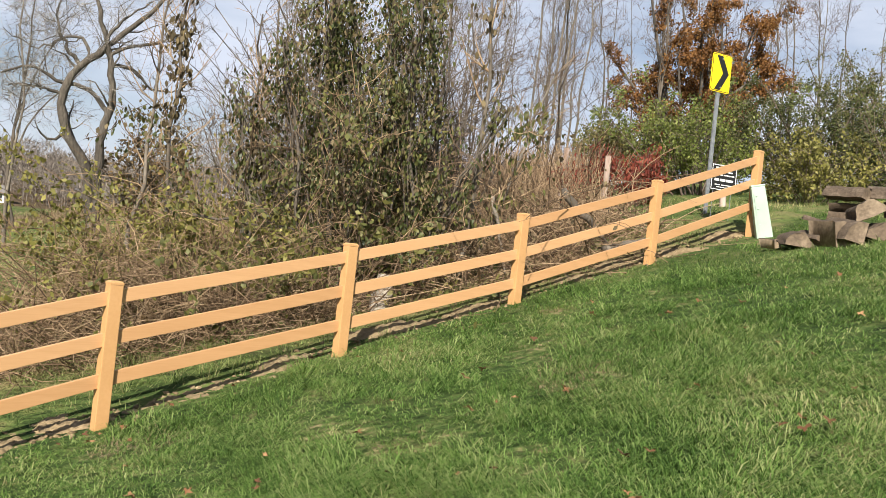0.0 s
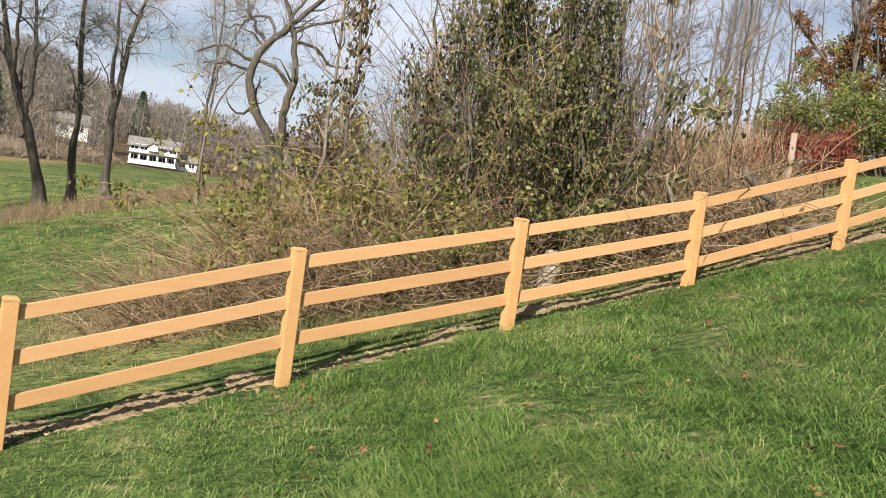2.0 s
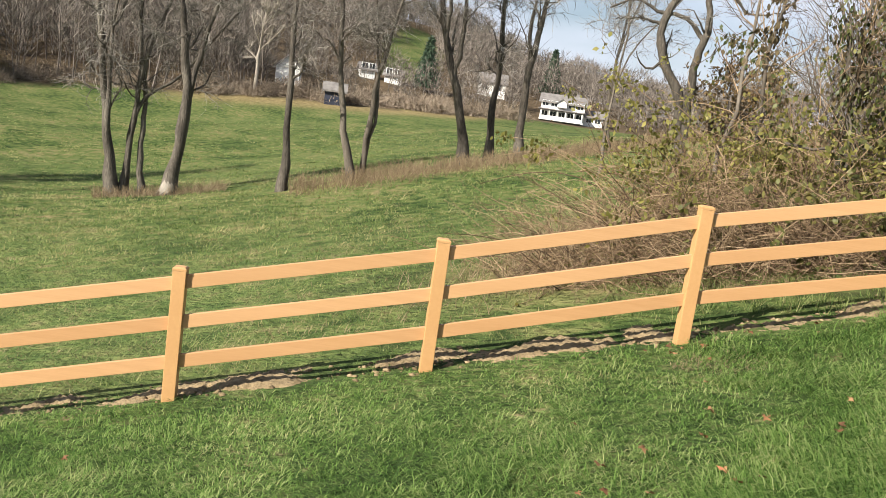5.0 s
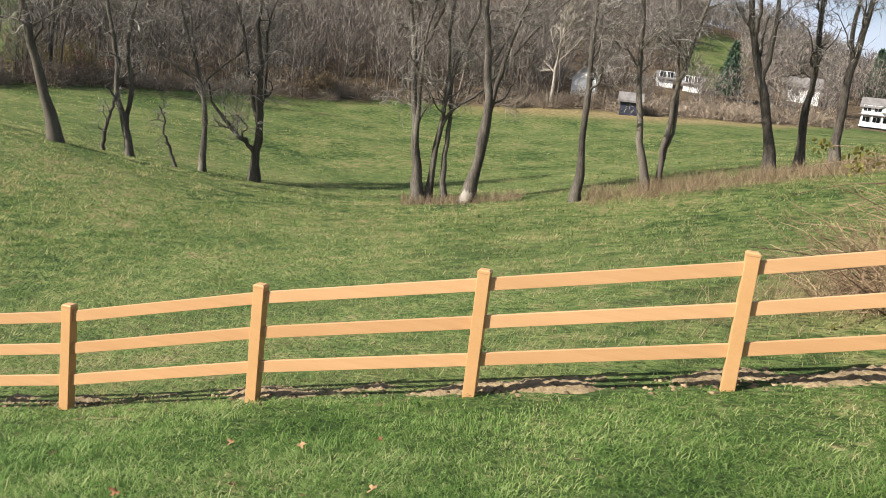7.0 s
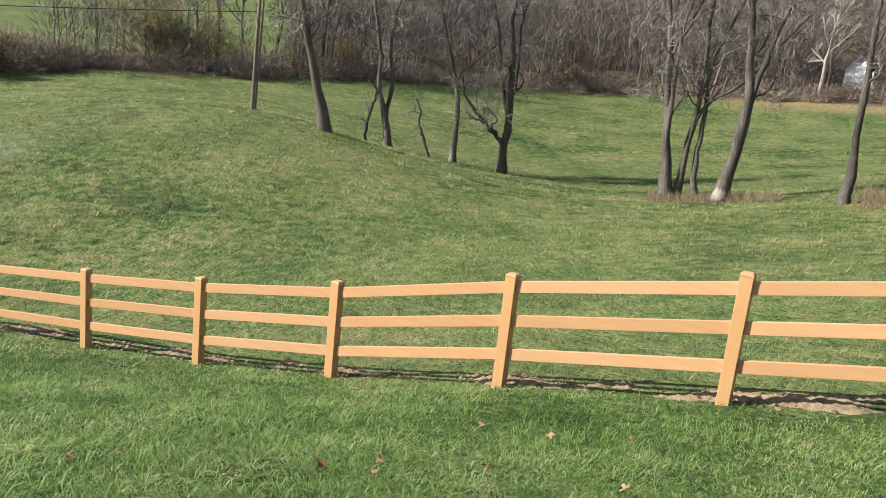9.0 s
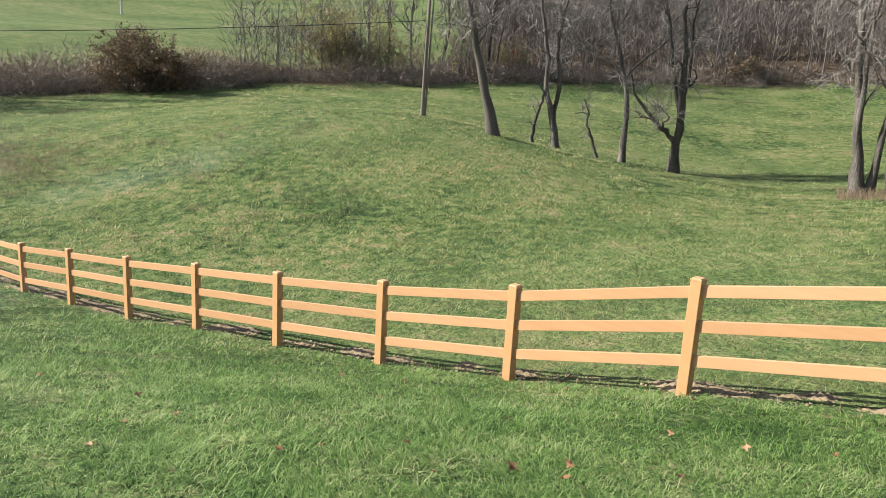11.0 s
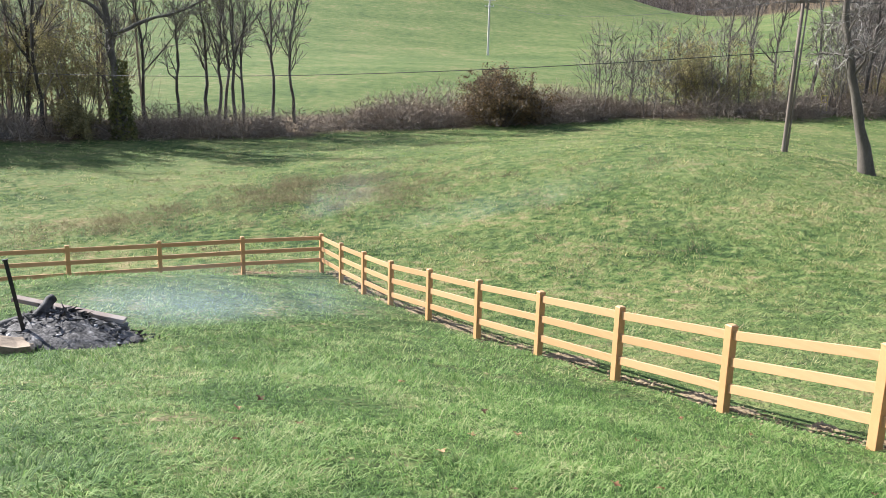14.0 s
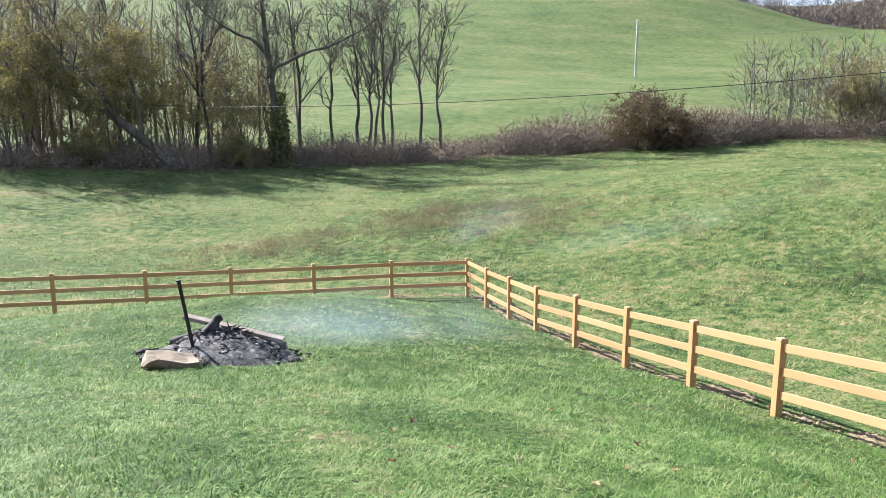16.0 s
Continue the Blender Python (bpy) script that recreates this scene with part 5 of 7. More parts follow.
# the wooded hill: thousands of bare trees, joined
def make_woods(label, count, az, near, far, seed, tall=11.0, wood=FAR_TWIG, power=1.0, twigs=90, first=0.25):
    rng = np.random.default_rng(seed)
    a = rng.uniform(*az, count * 4)
    r = near + (far - near) * rng.random(count * 4) ** power
    x, y = polar(a, r)
    keep = woods_mask(x, y) > 0.5
    for hx, hy, hr in HOUSE_SPOTS:
        # a clearing about each house, open towards the lawn
        along_ray = (x * hx + y * hy) / math.hypot(hx, hy)
        off = np.abs(x * hy - y * hx) / math.hypot(hx, hy)
        keep &= ~((off < hr * 0.75) & (along_ray > math.hypot(hx, hy) - 12) & (along_ray < math.hypot(hx, hy) + hr))
    x, y = x[keep][:count], y[keep][:count]
    n = len(x)
    dist = np.hypot(x, y)
    feet = on_ground(x, y, -0.3)
    h = tall * (0.55 + 0.6 * rng.random(n))
    d = unit(np.c_[rng.normal(0, 0.06, (n, 2)), np.ones(n)])
    m = 4
    P = feet[:, None] + d[:, None] * (h[:, None] * np.linspace(0, 0.9, m))[:, :, None] + rng.normal(0, 0.12, (n, m, 3))
    R = np.maximum(0.009 * h * (0.6 + 0.8 * rng.random(n)), dist * 0.0003)[:, None] * np.linspace(1, 0.25, m)
    k = np.repeat(np.arange(n), twigs)
    t = first + (1 - first) * rng.random(len(k)) ** 0.8
    a = rng.random(len(k)) * 2 * np.pi
    out = np.c_[np.cos(a), np.sin(a), np.zeros(len(k))]
    reach = h[k] * 0.26 * np.sin(np.clip((t - first) / (1 - first), 0, 1) * 2.6 + 0.35) * rng.random(len(k)) ** 0.7
    base = feet[k] + d[k] * (h[k] * t * 0.92)[:, None] + out * reach[:, None]
    go = unit(out * 0.55 + rng.normal(0, 0.35, (len(k), 3)) + np.array([0, 0, 0.75]))
    V, F = slivers(base, go, h[k] * (0.08 + 0.13 * rng.random(len(k))), dist[k] * 0.0006 * (0.6 + 0.9 * rng.random(len(k))), rng)
    V, F = joined([tubes(P, R, 3), (V, F)])
    return tagged(new("woodland", mesh_of("woodland", V, F, wood)), label, "woods", kind="stuff")


HOUSE_SPOTS = [(-74.5, 129.5, 10), (-103.0, 117.0, 7), (-97.5, 139.3, 6), (-99.6, 88.1, 4), (-107.0, 113.0, 5)]
make_woods("bare grey-brown woodland at the far edge of the field", 500, (51, 85), 90, 150, 151, 12.0, twigs=130)
make_woods("bare woodland covering the far hillside", 1200, (50, 84), 120, 340, 152, 11.0, power=0.8)
make_woods("bare woodland on the hill behind the houses", 1900, (15, 53), 150, 330, 155, 10.0, power=0.75)
make_woods("bare trees among the hillside houses", 150, (20, 52), 126, 160, 153, 7.0)
make_woods("brown leafless trees behind the hedge row", 85, (127, 152), 86, 100, 156, 17.0, HEDGE, twigs=170, first=0.1)
make_woods("thin bare trees along the far hedge", 44, (80, 99), 84, 97, 157, 8.5, twigs=120)
make_woods("bare woodland along the crest of the green hill", 650, (80, 106), 200, 350, 158, 11.0, power=0.8, twigs=70)
make_woods("thin bare trees on the skyline behind the bank", 90, (4, 26), 45, 120, 154, 8.0, twigs=140)

sycamore = tall_master("sycamore", "pale-barked sycamore at the wood's edge", "", 161, 15, 0.28, 0.05, 18, 6, PALE_BARK, PALE_BARK, 45)
plant([sycamore], [(-91.1, 74.9)], 9, (1.0, 1.0))
NEEDLE = surface("pine_needle", [(0.1, (0.02, 0.04, 0.024)), (0.6, (0.05, 0.085, 0.05)), (0.9, (0.09, 0.13, 0.07))], 0.4, 3, 0.7, 0, island=0.5)


def make_pine(label, foot, tall, seed):
    rng = np.random.default_rng(seed)
    thing = empty("pine", (*foot, ground_at(*foot)), label, "tree")
    P = np.array([[(0, 0, -0.3), (0, 0, tall * 0.5), (0, 0, tall)]], float)
    under("trunk", mesh_of("trunk", *joined([tubes(P, np.array([[0.3, 0.2, 0.05]]), 7)]), BARK), thing)
    n = 5200
    t = 0.12 + 0.88 * rng.random(n)
    tier = np.floor(t * 11) / 11
    w = tall * 0.36 * (1.05 - t) * (0.5 + 0.5 * (1 - (t - tier) * 11)) * np.sqrt(rng.random(n))
    a = rng.random(n) * 2 * np.pi
    V, F = leaves(np.c_[np.cos(a) * w, np.sin(a) * w, t * tall], 0.6, rng, 0.4, 0.35)
    under("foliage", mesh_of("foliage", V, [F], NEEDLE), thing)


make_pine("dark green pine behind the white house", (-98.0, 162.5), 10.5, 171)
make_pine("dark spruce among the hillside houses", (-97.0, 118.0), 9.5, 172)

# ---------------------------------------------------------------- houses
SIDING = surface("white_siding", [(0.3, (0.72, 0.71, 0.68)), (0.7, (0.82, 0.81, 0.78))], 0.6, 4, 0.6, 0.2, 6, stretch=(0.1, 0.1, 8))
SHINGLE = surface("grey_shingle", flat_stops((0.19, 0.175, 0.165)), 1.5, 6, 0.9, 0.4, 8)
PANE = surface("dark_pane", flat_stops((0.03, 0.035, 0.04)), 1.0, 2, 0.12, 0)
NAVY = surface("dark_blue_boards", flat_stops((0.03, 0.035, 0.055)), 1.0, 4, 0.7, 0.3, 12)
WHITE = surface("white_paint", flat_stops((0.75, 0.75, 0.73), 0.06), 2.0, 4, 0.5, 0)


def gable(w, d, h, over=0.4, thick=0.25):
    """A pitched roof slab pair with its ridge along x."""
    bm = bmesh.new()
    for s in (-1, 1):
        a = [bm.verts.new(v) for v in ((-w / 2 - over, s * (d / 2 + over), -over * h / (d / 2)), (w / 2 + over, s * (d / 2 + over), -over * h / (d / 2)), (w / 2 + over, 0, h), (-w / 2 - over, 0, h))]
        b = [bm.verts.new(v.co + Vector((0, 0, thick))) for v in a]
        for q in ((a[0], a[1], a[2], a[3]), (b[3], b[2], b[1], b[0]), (a[0], b[0], b[1], a[1]), (a[1], b[1], b[2], a[2]), (a[3], b[3], b[0], a[0])):
            bm.faces.new(q)
    bmesh.ops.recalc_face_normals(bm, faces=bm.faces)
    return bm


def hull(w, d, wall, h):
    """Walls with gable ends."""
    bm = bmesh.new()
    pts = [(-d / 2, 0), (d / 2, 0), (d / 2, wall), (0, wall + h), (-d / 2, wall)]
    L = [bm.verts.new((-w / 2, y, z - 0.6 if z == 0 else z)) for y, z in pts]
    R = [bm.verts.new((w / 2, y, z - 0.6 if z == 0 else z)) for y, z in pts]
    bm.faces.new(L)
    bm.faces.new(R[::-1])
    for i in range(5):
        j = (i + 1) % 5
        bm.faces.new((L[i], R[i], R[j], L[j]))
    bmesh.ops.recalc_face_normals(bm, faces=bm.faces)
    return bm


def window_on(thing, at, w, h):
    win = part("window", box(w + 0.2, 0.08, h + 0.2, at), WHITE, thing)
    part("pane", box(w, 0.05, h, (at[0], at[1] - 0.035, at[2])), PANE, win)
    part("glazing_bar", box(0.06, 0.05, h, (at[0], at[1] - 0.05, at[2])), WHITE, win)


def make_house(label, at, w, d, wall, h, turn, rows, cols, paint=SIDING, porch=False, wing=0.0, z=None):
    """A house whose front, at -y, is turned to face the lawn."""
    z = ground_at(*at) if z is None else z
    thing = empty("house", (at[0], at[1], z), label, "house", "hillside houses", turn)
    part("wall", hull(w, d, wall, h), paint, thing)
    roof = part("roof", gable(w, d, h), SHINGLE, thing)
    roof.matrix_basis = pose(0, 0, wall)
    for r in range(rows):
        for c in range(cols):
            window_on(thing, ((c - (cols - 1) / 2) * w / cols, -d / 2 - 0.03, 1.7 + r * 2.8), 1.0, 1.35)
    if porch:
        part("porch_floor", box(w, 2.4, 0.35, (0, -d / 2 - 1.2, 0.1)), WHITE, thing)
        part("porch_roof", box(w + 0.5, 2.7, 0.22, (0, -d / 2 - 1.25, 2.75), Matrix.Rotation(radians(-6), 4, "X")), SHINGLE, thing)
        for k in range(6):
            part("porch_post", box(0.2, 0.2, 2.4, (-w / 2 + 0.3 + k * (w - 0.6) / 5, -d / 2 - 2.25, 1.45)), WHITE, thing)
        for k in range(5):
            part("railing", box((w - 0.6) / 5 - 0.3, 0.08, 0.75, (-w / 2 + 0.3 + (k + 0.5) * (w - 0.6) / 5, -d / 2 - 2.25, 0.75)), WHITE, thing)
        g = part("gablet", hull(2.8, 1.6, 0.6, 1.0), paint, thing)
        g.matrix_basis = pose(-w * 0.02, -d / 2 - 0.1, wall - 0.6, 0, 0, 90)
        g = part("gablet_roof", gable(2.8, 1.6, 1.0, 0.25, 0.15), SHINGLE, thing)
        g.matrix_basis = pose(-w * 0.02, -d / 2 - 0.1, wall, 0, 0, 90)
        part("chimney", box(0.7, 0.7, 1.6, (w * 0.3, 0.6, wall + h + 0.2)), SHINGLE, thing)
    if wing:
        v = part("wing", hull(wing, d * 0.8, 2.5, 1.6), paint, thing)
        v.matrix_basis = pose(w / 2 + wing / 2, 0.3, -0.2)
        v = part("wing_roof", gable(wing, d * 0.8, 1.6), SHINGLE, thing)
        v.matrix_basis = pose(w / 2 + wing / 2, 0.3, 2.3)
        for k in range(2):
            window_on(thing, (w / 2 + wing * (0.3 + 0.45 * k), -d * 0.4 + 0.27, 1.3), 0.9, 1.0)
    return thing


house = make_house("white two-storey house with porch, dormer and low side wing", (-74.9, 129.4), 7.5, 5.8, 4.9, 2.2, 29, 2, 5, porch=True, wing=3.3)
house.matrix_basis = house.matrix_basis @ Matrix.Diagonal((1.0, 1.0, 0.62, 1))
make_house("white cottage roof seen among hillside trees", (-103.4, 116.5), 3.0, 3.6, 1.2, 1.0, 36, 1, 2)
make_house("white house half hidden by trunks", (-97.5, 139.3), 5.5, 5, 2.5, 1.6, 35, 1, 2)
make_house("small white house in the trees at the field edge", (-99.6, 88.1), 3.0, 3.6, 2.4, 1.7, 132, 0, 0)
make_house("low white house behind bare trees on the hillside", (-107.0, 113.0), 2.6, 3.2, 1.3, 1.0, 52, 1, 2)
make_house("small dark blue garden shed at the field edge", (-83.2, 82.1), 2.6, 2.2, 1.9, 0.8, 45, 0, 0, NAVY)

# ---------------------------------------------------------------- poles and wire
POLE = surface("weathered_pole", [(0.3, (0.1, 0.075, 0.055)), (0.7, (0.25, 0.205, 0.165))], 2.0, 6, 0.9, 0.4, 20, stretch=(1, 1, 0.1))
PALE_POLE = surface("pale_grey_pole", [(0.3, (0.38, 0.36, 0.3)), (0.7, (0.62, 0.6, 0.52))], 2.0, 6, 0.85, 0.3, 20, stretch=(1, 1, 0.1))
IRON = surface("dark_iron", flat_stops((0.035, 0.033, 0.032)), 6.0, 5, 0.6, 0.2, metal=0.5)


def make_pole(label, foot, tall, r, arms, seed, lean=0.0, turn=0.0, wood=POLE):
    z = ground_at(*foot)
    thing = empty("utility_pole", (*foot, z), label, "utility pole", "", turn)
    P = np.array([[(0, 0, -0.4), (lean * 0.5, 0, tall * 0.5), (lean, 0, tall)]], float)
    V, F = tubes(P, np.array([[r, r * 0.9, r * 0.72]]), 10)
    under("shaft", mesh_of("shaft", V, [F, (len(V) - 10 + np.arange(10))[None]], wood), thing)
    for h, w in arms:
        arm = part("crossarm", box(w, 0.1, 0.12, (lean * h / tall, -r, h)), wood, thing, "weathered wooden crossarm")
        for k in range(4):
            part("insulator", box(0.07, 0.07, 0.16, (lean * h / tall + (k - 1.5) * w * 0.3, -r, h + 0.14)), WHITE, arm)
    return thing


make_pole("weathered wooden utility pole standing in the field", (-47.1, 2.4), 7.8, 0.115, [(7.5, 1.6)], 1, 0.15, 87)
make_pole("slim brace pole beside the utility pole", (-47.1, 2.56), 7.5, 0.055, [], 2, 0.22, 87)
make_pole("distant pale utility pole with two crossarms on the green hill", (-144.5, -41.0), 9.6, 0.2, [(9.2, 2.0), (8.2, 1.6)], 3, 0, 106, PALE_POLE)


def make_wire(label, ends, sag, r):
    a, b = np.array(ends[0]), np.array(ends[1])
    t = np.linspace(0, 1, 24)[:, None]
    P = (a + (b - a) * t - np.array([0, 0, 1]) * sag * 4 * t * (1 - t))[None]
    V, F = tubes(P - a, np.full((1, 24), r), 5)
    ob = new("power_line", mesh_of("power_line", V, [F], IRON))
    ob.matrix_basis = pose(*a)
    return tagged(ob, label, "power line")


make_wire("dark cable strung low from the pole across the field", [(-47.1, 2.4, 2.3), (-52.0, -64.0, -0.3)], 1.0, 0.022)
make_wire("thin wire from the pole to the far hill", [(-47.1, 2.4, 4.8), (-144.5, -41.0, 11.0)], 1.5, 0.015)
make_wire("thin wire running towards the wood", [(-47.1, 2.4, 4.8), (-95.0, 60.0, 9.0)], 1.0, 0.015)
FRAME_YELLOW = surface("yellow_steel", flat_stops((0.45, 0.36, 0.06)), 3.0, 3, 0.5, 0)
thing = empty("metal_frame", (-91.0, 8.4, ground_at(-91.0, 8.4) + 1.2), "small yellow metal frame standing by the far trees", "frame", "", 85)
thing.matrix_basis = thing.matrix_basis @ Matrix.Diagonal((0.7, 0.7, 0.7, 1))
for sx in (-0.4, 0.4):
    part("upright", box(0.09, 0.09, 2.4, (sx, 0, 0.0)), FRAME_YELLOW, thing)
for h in (0.25, 1.15):
    part("crossbar", box(0.8, 0.09, 0.09, (0, 0, h)), FRAME_YELLOW, thing)

# ---------------------------------------------------------------- by the road: sign, pedestal, logs, old posts
GALV = surface("galvanised_steel", [(0.3, (0.28, 0.29, 0.3)), (0.7, (0.45, 0.46, 0.47))], 12.0, 5, 0.45, 0.15, metal=0.7)
SIGN_YELLOW = surface("sign_yellow", flat_stops((0.85, 0.62, 0.01), 0.05), 3.0, 3, 0.35, 0)
BLACK = surface("black_paint", flat_stops((0.012, 0.012, 0.012), 0.2), 3.0, 3, 0.45, 0)
MINT = surface("mint_plastic", [(0.3, (0.29, 0.385, 0.3)), (0.7, (0.35, 0.45, 0.36))], 3.0, 6, 0.5, 0.1, 30)
CUT = surface("cut_wood", [(0.25, (0.05, 0.035, 0.024)), (0.42, (0.13, 0.095, 0.064)), (0.58, (0.25, 0.19, 0.13)), (0.75, (0.42, 0.31, 0.19))], 3.5, 8, 0.85, 0.5, 40, 25, own=0.25, distance=0.01)
LOG_BARK = surface("log_bark", [(0.3, (0.035, 0.025, 0.018)), (0.5, (0.09, 0.066, 0.047)), (0.7, (0.17, 0.13, 0.095))], 6.0, 8, 0.95, 1.0, 20, 40, distance=0.02)


def polygon(pts, depth):
    """A flat plate in the xz plane, from its outline, depth thick along y."""
    bm = bmesh.new()
    f = bm.faces.new([bm.verts.new((x, 0, z)) for x, z in pts])
    r = bmesh.ops.extrude_face_region(bm, geom=[f])
    bmesh.ops.translate(bm, vec=(0, depth, 0), verts=[v for v in r["geom"] if isinstance(v, bmesh.types.BMVert)])
    bmesh.ops.recalc_face_normals(bm, faces=bm.faces)
    return bm


def rounded(w, h, r, n=5):
    out = []
    for cx, cz, a0 in ((w / 2 - r, h / 2 - r, 0), (-w / 2 + r, h / 2 - r, 90), (-w / 2 + r, -h / 2 + r, 180), (w / 2 - r, -h / 2 + r, 270)):
        out += [(cx + r * math.cos(radians(a0 + 90 * k / n)), cz + r * math.sin(radians(a0 + 90 * k / n))) for k in range(n + 1)]
    return out


def make_road_sign():
    foot = (5.02, 15.8)
    z = ground_at(*foot)
    thing = empty("road_sign", (*foot, z), "yellow road sign with black chevron on a steel post", "road sign", "", 27)
    top = 5.98 - z
    bm = box(0.075, 0.006, top + 0.4, (0, 0.03, top / 2 - 0.25))
    for s in (-1, 1):
        bmesh.ops.create_cube(bm, size=1, matrix=Matrix.Translation((s * 0.036, 0.045, top / 2 - 0.25)) @ Matrix.Diagonal((0.006, 0.032, top + 0.4, 1)))
    part("post", bm, GALV, thing, "galvanised channel post")
    plate = part("plate", polygon(rounded(0.5, 0.72, 0.05), 0.006), SIGN_YELLOW, thing)
    plate.matrix_basis = pose(0, 0.012, top - 0.36)
    part("border", polygon(rounded(0.47, 0.69, 0.04), 0.003), BLACK, plate).matrix_basis = pose(0, -0.004, 0)
    part("field", polygon(rounded(0.45, 0.67, 0.035), 0.003), SIGN_YELLOW, plate).matrix_basis = pose(0, -0.008, 0)
    part("chevron", polygon([(-0.15, 0.325), (0.0, 0.325), (0.19, 0.0), (0.0, -0.325), (-0.15, -0.325), (0.04, 0.0)], 0.003), BLACK, plate).matrix_basis = pose(0, -0.012, 0)
    for h in (0.27, -0.27):
        bm = bmesh.new()
        bmesh.ops.create_cone(bm, cap_ends=True, segments=8, radius1=0.014, radius2=0.012, depth=0.012, matrix=Matrix.Translation((0, -0.018, h)) @ Matrix.Rotation(radians(90), 4, "X"))
        part("bolt", bm, GALV, plate)


make_road_sign()


def make_yard_sign():
    foot = (4.92, 14.75)
    z = ground_at(*foot)
    thing = empty("yard_sign", (*foot, z), "small black yard sign with white lettering on wire legs", "yard sign", "", 22)
    mid = 3.51 - z
    board = part("board", box(0.56, 0.012, 0.46, (0, 0, mid)), BLACK, thing)
    for sx, sz, w, h in ((0, 0.215, 0.54, 0.012), (0, -0.215, 0.54, 0.012), (0.265, 0, 0.012, 0.43), (-0.265, 0, 0.012, 0.43)):
        part("border", box(w, 0.004, h, (sx, -0.009, mid + sz)), WHITE, board)
    # lines of lettering, word by word
    for sz, h, words in ((0.165, 0.03, (0.2, 0.16)), (0.105, 0.022, (0.09, 0.13, 0.1)), (0.045, 0.02, (0.1, 0.07, 0.15, 0.06)), (-0.045, 0.042, (0.1, 0.12, 0.15)), (-0.13, 0.016, (0.12, 0.08, 0.14)), (-0.17, 0.012, (0.18, 0.1))):
        at = -(sum(words) + 0.02 * (len(words) - 1)) / 2
        for w in words:
            part("lettering", box(w, 0.004, h, (at + w / 2, -0.009, mid + sz)), WHITE, board)
            at += w + 0.02
    for sx in (-0.2, 0.2):
        part("leg", box(0.008, 0.008, mid + 0.1, (sx, 0.012, mid / 2 - 0.05)), GALV, thing)


make_yard_sign()


def make_pedestal():
    foot = (5.06, 13.0)
    thing = empty("utility_pedestal", (*foot, ground_at(*foot)), "leaning mint-green plastic utility pedestal by the end post", "pedestal")
    thing.matrix_basis = pose(*foot, ground_at(*foot)) @ pose(0, 0, 0, 0, 0, -12) @ pose(0, 0, 0, 0, -13, 0)
    bm = box(0.25, 0.2, 0.9, (0, 0, 0.345))
    for v in bm.verts:
        if v.co.z > 0.3:
            v.co.x *= 0.84
            v.co.y *= 0.84
    part("shell", bm, MINT, thing, bevel=0.02)
    part("cap", box(0.222, 0.18, 0.03, (0, 0, 0.805)), MINT, thing, bevel=0.01)
    part("seam", box(0.012, 0.006, 0.68, (-0.075, -0.099, 0.35)), MINT, thing)
    for h in (0.2, 0.45, 0.65):
        part("screw", box(0.018, 0.01, 0.018, (-0.045, -0.1, h)), GALV, thing)


make_pedestal()


def log_mesh(length, r, kind, seed):
    """A piece of a trunk, with its long side along y: round, half or wedge, rough-edged."""
    rng = np.random.default_rng(seed)
    span = {"round": 360, "half": 180, "wedge": 95}[kind]
    k = {"round": 16, "half": 10, "wedge": 7}[kind]
    a = np.radians(np.linspace(0, span, k, endpoint=kind != "round") + (90 - span / 2))
    rim = np.c_[np.cos(a), np.sin(a)] * (r * (1 + rng.normal(0, 0.05, k)))[:, None]
    if kind != "round":
        rim = np.r_[rim, [[rng.normal(0, r * 0.06), -r * 0.05]]]
    n = len(rim)
    ys = np.linspace(-length / 2, length / 2, 6)
    V = np.concatenate([np.c_[rim[:, 0] + rng.normal(0, r * 0.03, n), np.full(n, y), rim[:, 1] + rng.normal(0, r * 0.03, n)] for y in ys])
    V[:n, 1] += rng.normal(0, 0.015, n)
    V[-n:, 1] += rng.normal(0, 0.015, n)
    side, flat = [], []
    for i in range(5):
        for j in range(n):
            q = [i * n + j, i * n + (j + 1) % n, (i + 1) * n + (j + 1) % n, (i + 1) * n + j]
            (flat if kind != "round" and j >= k - 1 else side).append(q)
    return V, np.array(side), np.array(flat) if flat else None, n


def make_log(label, at, yaw, roll, pitch, length, r, kind, seed):
    V, side, flat, n = log_mesh(length, r, kind, seed)
    thing = new("log")
    tagged(thing, label, "log", "split logs in the heap")
    thing.matrix_basis = pose(*at, pitch, roll, yaw)
    under("bark", mesh_of("bark", V, [side], LOG_BARK), thing, "rough grey-brown bark")
    faces = [np.arange(n)[None], (len(V) - n + np.arange(n))[None, ::-1]]
    if flat is not None:
        faces.append(flat)
    under("cut_face", mesh_of("cut_face", V, faces, CUT, False), thing, "pale sawn wood")


PILE = np.array([4.9, 10.95])
pa, pw = plan_axes(*PILE)
gz = ground_at(*PILE)
